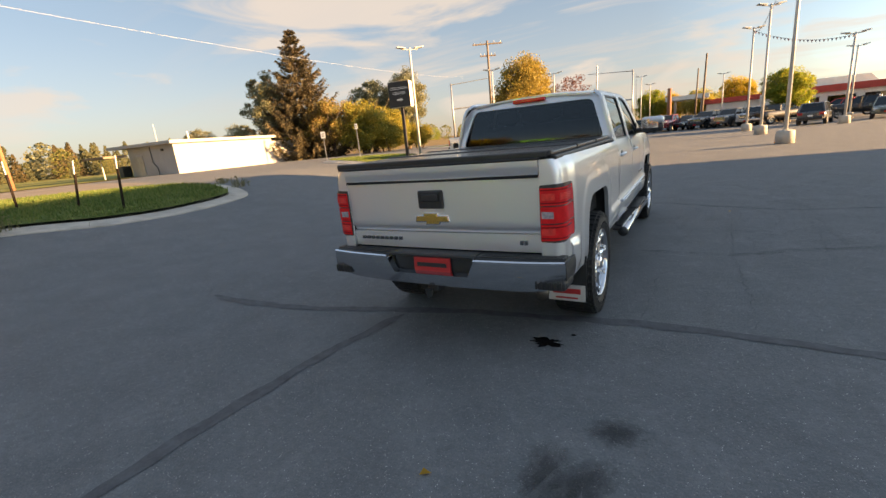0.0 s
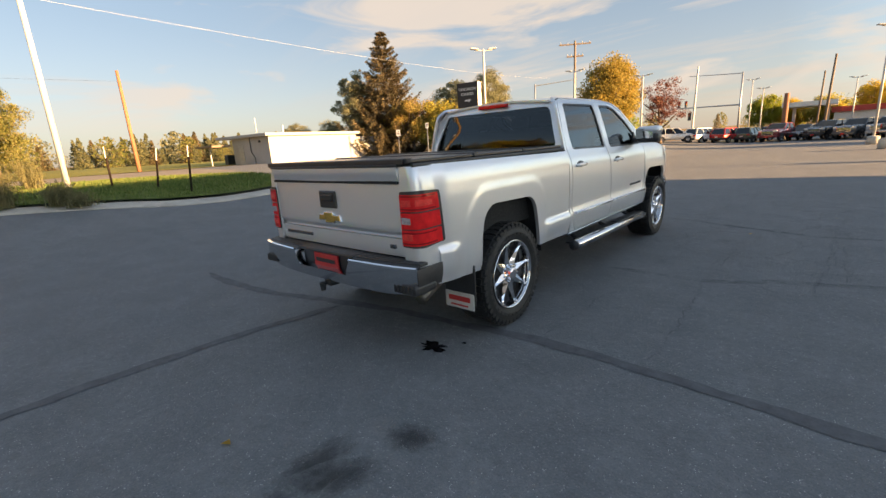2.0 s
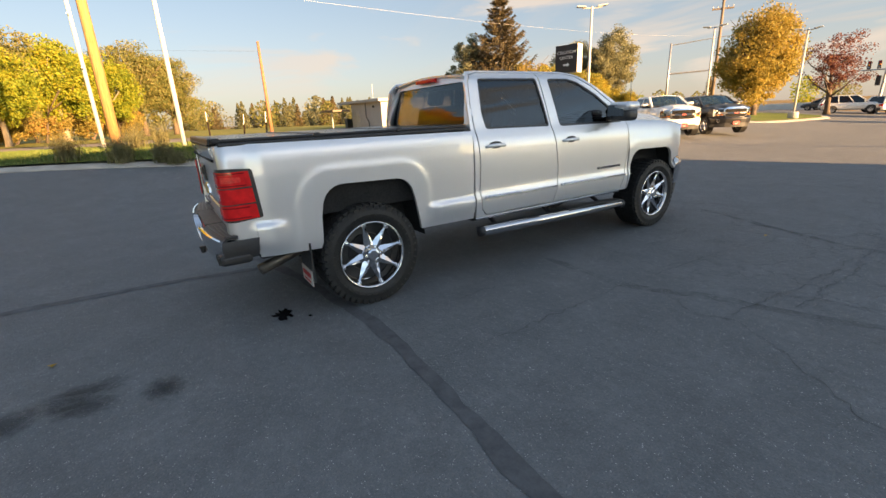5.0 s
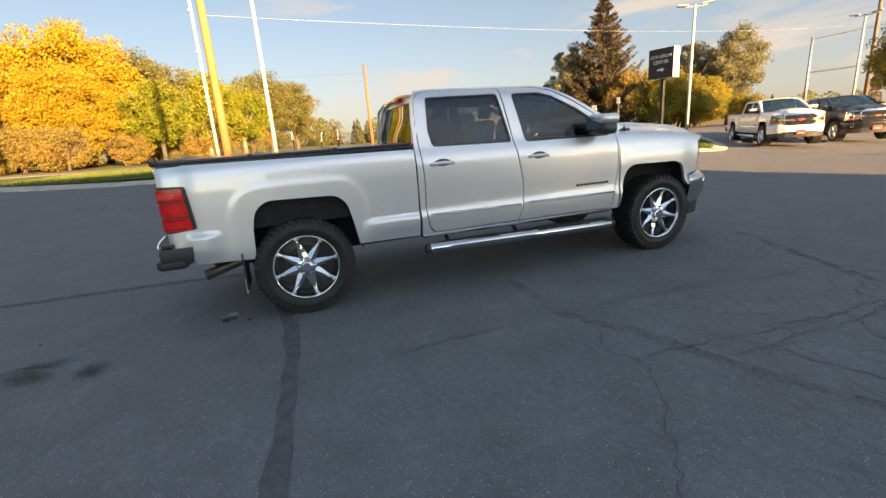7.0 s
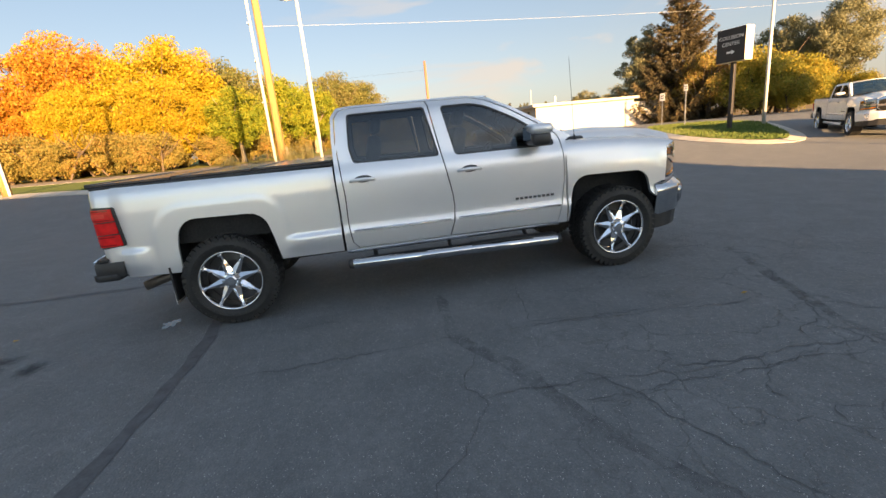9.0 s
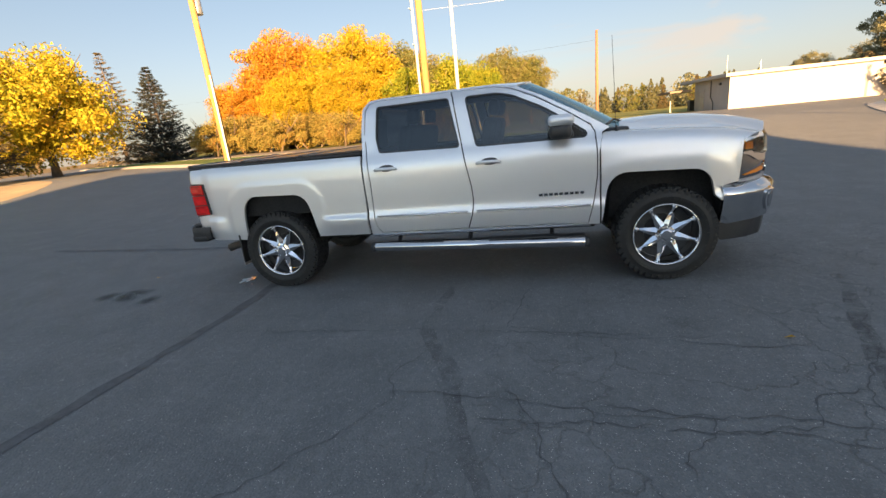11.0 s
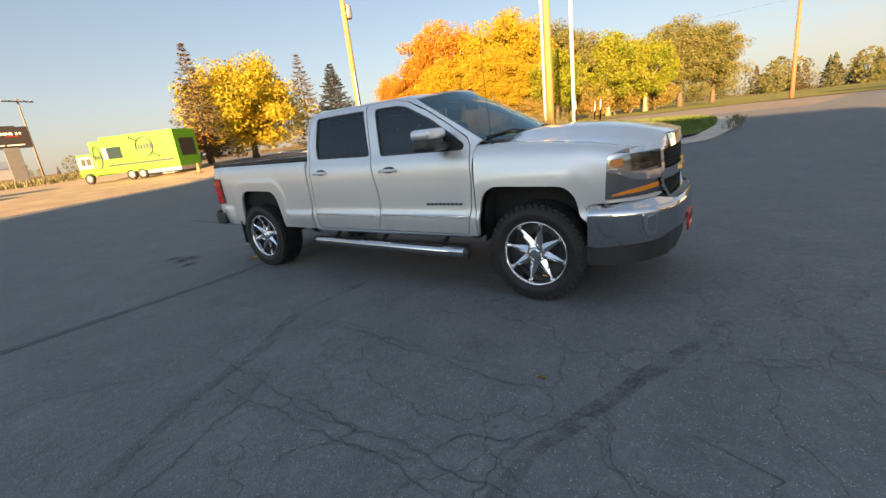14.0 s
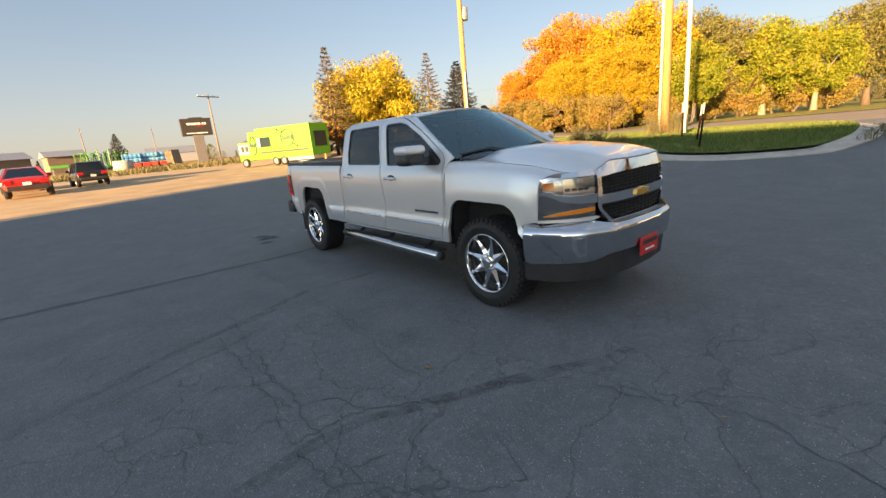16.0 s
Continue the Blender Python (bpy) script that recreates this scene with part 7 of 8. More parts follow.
def door(outline, win, hy, hz, sx, trim, name="door"):
    big = inset(win, -0.013)
    mir = (lambda f: f) if sx > 0 else (lambda f: (lambda u, v: (-f(u, v)[0], f(u, v)[1], f(u, v)[2])))
    d = panel(name, outline, mir(side_cab), M_SILVER, truck, (sx, 0, 0), holes=[big], step=0.028, lip=0.02)
    panel("window_seal", inset(win, -0.016), mir(lambda y, z: side_cab(y, z, 0.006)), M_TRIMDARK, d, (sx, 0, 0), holes=[inset(win, 0.004)], step=0.03, lip=0.012)
    panel("window", win, mir(lambda y, z: side_cab(y, z, 0.016)), M_GLASSFRONT if win is f_win else M_GLASS, d, (sx, 0, 0), step=0.05, lip=0, label="lightly tinted side window" if win is f_win else "dark tinted side window")
    x = sx * cab_prof(hz)
    cup = bmesh.new()
    bmesh.ops.create_uvsphere(cup, u_segments=16, v_segments=8, radius=1)
    o = part("handle_cup", cup, M_TRIMDARK, d, "", True)
    o.matrix_basis = pose(x - sx * 0.004, hy + 0.01, hz + 0.004) @ Matrix.Diagonal((0.012, 0.085, 0.036, 1))
    bm = bmesh.new()
    add_tube(bm, [(x + sx * 0.006, hy - 0.115, hz - 0.006), (x + sx * 0.026, hy - 0.085, hz + 0.001), (x + sx * 0.032, hy, hz + 0.004), (x + sx * 0.026, hy + 0.085, hz + 0.001), (x + sx * 0.006, hy + 0.115, hz - 0.006)], [0.012, 0.017, 0.018, 0.017, 0.012], 10)
    part("door_handle", bm, M_SILVER, d, "silver pull handle", True)
    bm = bmesh.new()
    t0, t1 = trim
    add_prism(bm, [(t0, 0.724), (t1, 0.718), (t1 - 0.015, 0.750), (t0 + 0.005, 0.756)], "x", sx * 0.955, sx * 0.986, 0.009)
    part("side_moulding", bm, M_SILVER, d, "silver body-side moulding")
    part("moulding_strip", tube([(sx * (side_cab(t0, 0.746)[0] + 0.030), t0 + 0.012, 0.746), (sx * (side_cab((t0 + t1) / 2, 0.743)[0] + 0.030), (t0 + t1) / 2, 0.743), (sx * (side_cab(t1, 0.74)[0] + 0.030), t1 - 0.02, 0.740)], 0.009, 8), M_CHROME, d, "bright strip on the moulding", True)
    return d


for sx in (1, -1):
    door(r_door, r_win, 1.322, 1.207, sx, (1.175, 2.135))
    fd = door(f_door, f_win, 2.344, 1.193, sx, (2.195, 3.265))
    for k in range(9):
        part("bar", box(*sorted((sx * 0.946, sx * 0.955)), 2.79 + 0.046 * k, 2.825 + 0.046 * k, 0.838, 0.862, 0.003), M_LETTERDARK, fd, "chrome bar in place of a letter")
    # mirror
    bm = bmesh.new()
    add_box(bm, 0.965, 1.225, 2.905, 3.09, 1.352, 1.475, 0.04, None, 3)
    for v in bm.verts:
        v.co.x *= sx
        v.co.y += 0.05 * (abs(v.co.x) - 1.05) * -1
    bmesh.ops.recalc_face_normals(bm, faces=bm.faces)
    mr = part("mirror", bm, M_TRIMDARK, fd, "door mirror with a silver cap", True)
    bm = bmesh.new()
    add_box(bm, 0.958, 1.232, 2.895, 3.11, 1.455, 1.550, 0.040, None, 3)
    for v in bm.verts:
        v.co.x *= sx
        v.co.y += 0.05 * (abs(v.co.x) - 1.05) * -1
    bmesh.ops.recalc_face_normals(bm, faces=bm.faces)
    part("mirror_cap", bm, M_SILVER, mr, "silver mirror cap", True)
    bm = bmesh.new()
    add_box(bm, *sorted((sx * 0.88, sx * 1.17)), 2.955, 3.10, 1.352, 1.42, 0.028)
    part("mirror_base", bm, M_TRIMDARK, mr, "black lower mirror shell")
    part("mirror_glass", box(*sorted((sx * 0.96, sx * 1.165)), 2.895, 2.901, 1.405, 1.52), M_CHROME, mr)
    tri = bmesh.new()
    add_prism(tri, [(3.03, 1.35), (3.235, 1.352), (3.05, 1.49)], "x", sx * 0.862, sx * 0.884, 0.003)
    part("mirror_sail", tri, M_TRIMDARK, fd)
    # sill moulding
    part("sill", box(*sorted((sx * 0.90, sx * 0.93)), 1.09, 3.25, 0.525, 0.552, 0.008), M_CHROMEDULL, truck, "bright sill strip")


# roof, screens
def roof_fn(x, y):
    back, fr = ss(1.75, 1.14, y), ss(2.35, 2.85, y)
    return (x, y, 1.884 + 0.042 * (1 - (abs(x) / 0.67) ** 2) - 0.042 * back - 0.012 * fr - 0.028 * ss(2.38, 2.62, y) * (abs(x) / 0.67) ** 2)


panel("roof", [(-0.665, 1.165), (0.665, 1.165), (0.668, 2.45), (0.64, 2.60), (0.45, 2.70), (0.2, 2.755), (-0.2, 2.755), (-0.45, 2.70), (-0.64, 2.60), (-0.668, 2.45)], roof_fn, M_SILVER, truck, (0, 0, 1), step=0.045, lip=0.02)


def screen(s, t):
    """Windscreen: s across -1..1, t from foot to head."""
    lo, hi = Vector((0.825 * s, 3.405, 1.385)), Vector((0.655 * s, 2.615, 1.842))
    p = lo.lerp(hi, t)
    k = 1 - s * s
    return p + Vector((0, 0.26 + (0.15 - 0.26) * t, 0.012 + (0.055 - 0.012) * t + 0.02 * math.sin(t * 3.14))) * k


vs = [screen(-1 + 2 * i / 24, j / 14) for j in range(15) for i in range(25)]
fs = [(j * 25 + i, j * 25 + i + 1, j * 25 + i + 26, j * 25 + i + 25) for j in range(14) for i in range(24)]
attach("windscreen", fixed(mesh_ob("windscreen", vs, fs, M_SCREEN, True)), truck, "large curved windscreen")
for sx in (1, -1):
    a_ = [(3.42, 1.405), (3.27, 1.495), (3.12, 1.585), (2.98, 1.664), (2.84, 1.742), (2.72, 1.795), (2.605, 1.848)]
    outer = [Vector(side_cab(y, z)) for y, z in a_]
    inner = [Vector(screen(1, i / 6)) + Vector((0.004, 0.0, 0.004)) for i in range(7)]
    mids = [o.lerp(i, 0.5) + Vector((0.006, 0.008, 0.006)) for o, i in zip(outer, inner)]
    vs = [Vector((p.x * sx, p.y, p.z)) for row in (outer, mids, inner) for p in row]
    fs = [(r * 7 + i, r * 7 + i + 1, r * 7 + i + 8, r * 7 + i + 7) for r in range(2) for i in range(6)]
    me = fixed(mesh_ob("windscreen_pillar", vs, fs, M_SILVER, True))
    attach("windscreen_pillar", me, truck)
part("cowl", box(-0.80, 0.80, 3.36, 3.60, 1.34, 1.392, 0.02), M_TRIMDARK, truck, "black cowl grille")
for x0 in (-0.55, 0.15):
    part("wiper", tube([screen(x0 / 0.8, -0.02) + Vector((0, 0.02, 0.015)), screen((x0 + 0.28) / 0.8, 0.10) + Vector((0, 0.012, 0.012)), screen((x0 + 0.6) / 0.8, 0.05) + Vector((0, 0.012, 0.012))], 0.010, 5), M_BLACK, truck)


def back_fn(x, z):
    return (x, 1.083 + 0.13 * ss(1.36, 1.92, z) - 0.02 * (1 - (abs(x) / 0.85) ** 2), z)


bw = round_poly([(-0.80, 1.40), (-0.668, 1.79), (0.668, 1.79), (0.80, 1.40)], 0.06)
back = panel("cab_back", [(-0.885, 1.20), (0.885, 1.20), (0.884, 1.38), (0.845, 1.55), (0.79, 1.74), (0.70, 1.836), (0.45, 1.868), (0.0, 1.882), (-0.45, 1.868), (-0.70, 1.836), (-0.79, 1.74), (-0.845, 1.55), (-0.884, 1.38)],
             back_fn, M_SILVER, truck, (0, -1, 0), holes=[bw], step=0.04, lip=0.02)
panel("rear_window", inset(bw, -0.006), lambda x, z: (x, back_fn(x, z)[1] + 0.012 + 0.11 * (1.83 - z), z), M_GLASS, back, (0, -1, 0), step=0.06, lip=0, label="dark tinted rear window")
part("brake_light", box(-0.18, 0.18, 1.135, 1.20, 1.824, 1.862, 0.01), M_LENSRED, back, "red high brake light")
bm = bmesh.new()
add_prism(bm, [(2.53, 1.868), (2.70, 1.868), (2.685, 1.89), (2.61, 1.948), (2.57, 1.948)], "x", -0.465, -0.425, 0.008)
part("roof_antenna", bm, M_BLACK, truck, "black fin antenna")
whip = part("whip_antenna", tube([(0.83, 3.49, 1.36), (0.83, 3.485, 1.385), (0.83, 3.48, 1.41)], [0.016, 0.012, 0.007], 10), M_BLACK, truck, "thin black whip antenna", True)
part("mast", tube([(0.83, 3.48, 1.40), (0.828, 3.465, 1.75), (0.825, 3.445, 2.15)], [0.0028, 0.0024, 0.0016], 6), M_BLACK, whip)

# fenders, hood
front_arch = arch(3.86, 0.50, 0.45, 1.005, 0.53)
fen_out = [(3.342, 0.55), (3.352, 0.60), *front_arch[1:-1], (4.325, 0.70), (4.33, 0.83), (4.452, 0.855), (4.458, 1.00), (4.468, 1.15), (4.485, 1.20), (4.56, 1.29), (4.62, 1.39), (3.40, 1.39), (3.372, 1.37), (3.342, 1.2)]
panel("fender", fen_out, side_fender, M_SILVER, truck, (1, 0, 0.3), mirror=True, step=0.028, lip=0.03)
HOOD_X = (0, 0.2, 0.4, 0.48, 0.58, 0.70, 0.785)
HOOD_Y = (4.845, 4.838, 4.808, 4.785, 4.742, 4.672, 4.61)
hood_out = [(-0.80, 3.43), (-0.5, 3.56), (0, 3.63), (0.5, 3.56), (0.80, 3.43), (0.806, 3.9), (0.80, 4.30), *zip(HOOD_X[::-1], HOOD_Y[::-1]), *((-u, v) for u, v in list(zip(HOOD_X, HOOD_Y))[1:]), (-0.80, 4.30), (-0.806, 3.9)]
panel("hood", hood_out, lambda x, y: (x, y, hood_z(x, y)), M_SILVER, truck, (0, 0, 1), step=0.03, lip=0.025)


def hood_edge(x):
    """Plan of the hood's front edge."""
    return float(np.interp(abs(x), HOOD_X, HOOD_Y))


# nose
def on_front(off=0.0):
    def at(x, z):
        u = min(1.0, max(0.0, (z - 1.21) / 0.045))
        y = front_y(x) + off - 0.09 * max(0.0, min(z, 1.21) - 1.08)
        ye = hood_edge(x)
        return (x, y + (ye - 0.004 + off - y) * u, min(z, 1.21) + (hood_z(x, ye) - 0.014 - 1.21) * u)
    return at


nose = panel("grille_surround", [(-0.44, 0.80), (0.44, 0.80), (0.552, 0.915), (0.565, 0.96), (0.565, 1.255), (0.4, 1.255), (0, 1.255), (-0.4, 1.255), (-0.565, 1.255), (-0.565, 0.96), (-0.552, 0.915)], on_front(0.0), M_CHROME, truck, (0, 1, 0),
             holes=[[(-0.525, 1.042), (0.525, 1.042), (0.528, 1.178), (0.4, 1.198), (0, 1.208), (-0.4, 1.198), (-0.528, 1.178)], [(-0.53, 0.930), (-0.42, 0.822), (0.42, 0.822), (0.53, 0.930), (0.53, 0.966), (-0.53, 0.966)]], step=0.03, lip=0.05, label="chrome grille surround with a broad middle bar")
panel("grille_backing", [(-0.43, 0.81), (0.43, 0.81), (0.545, 0.93), (0.545, 1.19), (-0.545, 1.19), (-0.545, 0.93)], on_front(-0.055), M_WELL, nose, (0, 1, 0), step=0.06, lip=0)
for z0, w in ((1.064, 0.52), (1.092, 0.52), (1.120, 0.52), (1.147, 0.52), (1.172, 0.52), (0.842, 0.43), (0.868, 0.45), (0.894, 0.48), (0.920, 0.50), (0.946, 0.52)):
    n = 13
    part("grille_bar", tube([(-w + 2 * w * k / n, front_y(-w + 2 * w * k / n) - 0.025, z0) for k in range(n + 1)], 0.006, 6), M_WELL, nose)
for k in range(15):
    x = -0.49 + 0.07 * k
    for z0, z1 in ((1.045, 1.184), (0.825, 0.966)):
        if z0 < 1 and abs(x) > 0.45:
            continue
        part("grille_rib", tube([(x, front_y(x) - 0.03, z0), (x, front_y(x) - 0.03, z1)], 0.006, 5), M_WELL, nose)
bm = bmesh.new()
add_prism(bm, [(-0.115, 0.985), (-0.045, 0.985), (-0.05, 0.972), (0.05, 0.972), (0.045, 0.985), (0.115, 0.985), (0.105, 1.025), (0.04, 1.025), (0.035, 1.038), (-0.035, 1.038), (-0.04, 1.025), (-0.105, 1.025)], "y", 4.856, 4.886, 0.004)
part("badge", bm, M_GOLD, nose, "plain gold badge shape")


def head_light(sx):
    def f(off):
        return lambda x, z: (sx * x, front_y(x) + off - 0.09 * max(0.0, z - 1.08) - 0.7 * max(0.0, z - 1.175), z + 0.11 * max(0.0, z - 1.0))
    d = (sx * 0.4, 1, 0)
    base = panel("head_light", [(0.572, 0.880), (0.916, 0.872), (0.921, 0.98), (0.918, 1.10), (0.908, 1.158), (0.893, 1.188), (0.80, 1.208), (0.572, 1.214)], f(-0.02), M_LAMPGREY, truck, d, step=0.03, lip=0.05, label="two-tier headlight with amber marker and chrome trim")
    panel("chrome_trim", [(0.572, 1.184), (0.80, 1.180), (0.875, 1.168), (0.905, 1.155), (0.910, 1.165), (0.893, 1.194), (0.80, 1.212), (0.572, 1.218)], f(0.002), M_CHROME, base, d, step=0.02, lip=0.02)
    panel("chrome_trim", [(0.572, 0.985), (0.70, 0.990), (0.80, 1.008), (0.885, 1.062), (0.912, 1.068), (0.912, 1.088), (0.86, 1.088), (0.84, 1.066), (0.75, 1.050), (0.572, 1.054)], f(0.003), M_CHROME, base, d, step=0.02, lip=0.02)
    panel("reflector", [(0.585, 1.068), (0.79, 1.068), (0.79, 1.172), (0.585, 1.176)], f(-0.012), M_CHROMEDULL, base, d, step=0.04, lip=0.01, label="bright reflector bowl")
    for k in range(4):
        panel("led_strip", [(0.635 + 0.04 * k, 1.085), (0.665 + 0.04 * k, 1.085), (0.665 + 0.04 * k, 1.105), (0.635 + 0.04 * k, 1.105)], f(-0.006), M_TRIMDARK, base, d, step=0.03, lip=0.004)
    panel("side_marker", [(0.842, 1.100), (0.895, 1.103), (0.892, 1.150), (0.842, 1.158)], f(-0.004), M_AMBER, base, d, step=0.03, lip=0.01, label="amber side marker")
    panel("turn_signal", [(0.582, 0.920), (0.74, 0.905), (0.890, 0.894), (0.895, 0.902), (0.82, 0.926), (0.72, 0.942), (0.582, 0.955)], f(-0.006), M_AMBER, base, d, step=0.03, lip=0.01, label="amber turn signal")
    panel("lens", [(0.575, 1.060), (0.72, 1.056), (0.82, 1.064), (0.910, 1.092), (0.906, 1.14), (0.87, 1.166), (0.80, 1.180), (0.575, 1.185)], f(0.0), M_LENSCLEAR, base, d, step=0.04, lip=0, label="clear upper lens")
    panel("filler", [(0.60, 0.845), (0.922, 0.845), (0.918, 0.868), (0.572, 0.876), (0.54, 0.862)], f(-0.004), M_SILVER, base, d, step=0.03, lip=0.02)


head_light(1)
head_light(-1)


# front bumper
def fb_plan(s):
    """Plan of the front bumper: s 0 at the middle, 1 at the wheel."""
    k = abs(s)
    pts = ((0, 0, 4.952), (0.2, 0.25, 4.947), (0.4, 0.50, 4.912), (0.6, 0.74, 4.79), (0.72, 0.87, 4.645), (0.82, 0.94, 4.485), (0.9, 0.965, 4.40), (1, 0.972, 4.325))
    x = float(np.interp(k, [p[0] for p in pts], [p[1] for p in pts]))
    y = float(np.interp(k, [p[0] for p in pts], [p[2] for p in pts]))
    return x * (1 if s >= 0 else -1), y


fb_sec = curve1([(0.46, 0.040), (0.50, 0.030), (0.60, 0.014), (0.70, 0.004), (0.750, 0.0), (0.778, 0.008), (0.805, 0.032), (0.85, 0.10)])


def fb(s, z):
    x, y = fb_plan(s)
    i = fb_sec(z)
    n = Vector((x * 0.9, (y - 4.0), 0)).normalized()
    return (x - n.x * i, y - n.y * i, z)


def smooth_fb(s, z, d=0.03):
    a, b, c = Vector(fb(max(-1, s - d), z)), Vector(fb(s, z)), Vector(fb(min(1, s + d), z))
    return (a + b * 2 + c) / 4


fbump = panel("front_bumper", [(-1, 0.485), (-0.75, 0.505), (-0.52, 0.52), (-0.43, 0.56), (0.43, 0.56), (0.52, 0.52), (0.75, 0.505), (1, 0.485), (1, 0.845), (0.56, 0.852), (0.47, 0.825), (0.36, 0.802), (-0.36, 0.802), (-0.47, 0.825), (-0.56, 0.852), (-1, 0.845)],
              smooth_fb, M_CHROMEDULL, truck, (0, 1, 0), step=0.025, lip=0.04, label="broad chrome front bumper")
panel("bumper_top", [(-0.57, 0.0), (0.57, 0.0), (0.57, 1.0), (-0.57, 1.0)], lambda s, t: (Vector(smooth_fb(s, 0.800 + 0.045 * ss(0.38, 0.56, abs(s)))) - Vector((0, 0.01, 0))).lerp(Vector((fb_plan(s)[0] * 0.97, front_y(fb_plan(s)[0]) - 0.02, 0.80 + 0.06 * ss(0.4, 0.57, abs(s)))), t), M_TRIMDARK, fbump, (0, 0.2, 1), step=0.05, lip=0)
panel("valance", [(-0.92, 0.345), (0.92, 0.345), (1.0, 0.40), (1.0, 0.50), (0.75, 0.515), (0.52, 0.53), (0.43, 0.568), (-0.43, 0.568), (-0.52, 0.53), (-0.75, 0.515), (-1.0, 0.50), (-1.0, 0.40)],
      lambda s, z: Vector(fb(s * 0.985, 0.52)) * 1.0 + Vector((0, -0.035 - 0.10 * (0.5 - z), z - 0.52)), M_TRIMDARK, fbump, (0, 1, 0), step=0.03, lip=0.02, label="black lower valance")
for sx in (1, -1):
    sg = 1 if sx > 0 else -1
    fog = panel("fog_bezel", [(sg * 0.597, 0.575), (sg * 0.64, 0.562), (sg * 0.668, 0.62), (sg * 0.676, 0.68), (sg * 0.672, 0.745), (sg * 0.60, 0.745)], lambda s, z: Vector(smooth_fb(s, z)) + Vector((sg * 0.006, 0.014, 0)), M_CHROME, fbump, (0, 1, 0), step=0.02, lip=0.02, label="fog lamp in a bright bezel")
    panel("fog_lens", [(sg * 0.608, 0.60), (sg * 0.634, 0.592), (sg * 0.650, 0.64), (sg * 0.655, 0.725), (sg * 0.61, 0.725)], lambda s, z: Vector(smooth_fb(s, z)) + Vector((sg * 0.008, 0.018, 0)), M_CHROMEDULL, fog, (0, 1, 0), step=0.02, lip=0.01)
    part("tow_hook", tube([(sg * 0.38, 4.66, 0.50), (sg * 0.38, 4.83, 0.495), (sg * 0.38, 4.845, 0.52), (sg * 0.38, 4.76, 0.54)], 0.016, 6), M_BLACK, fbump, "black tow hook")
fp = part("plate", box(-0.155, 0.155, 4.938, 4.954, 0.46, 0.615, 0.005), M_REDPLATE, fbump, "red dealer plate with pale bars")
part("bar", box(-0.125, 0.125, 4.9535, 4.957, 0.55, 0.585), M_BLACK, fp)
part("bar", box(-0.08, 0.08, 4.9535, 4.957, 0.495, 0.51), M_LETTER, fp)

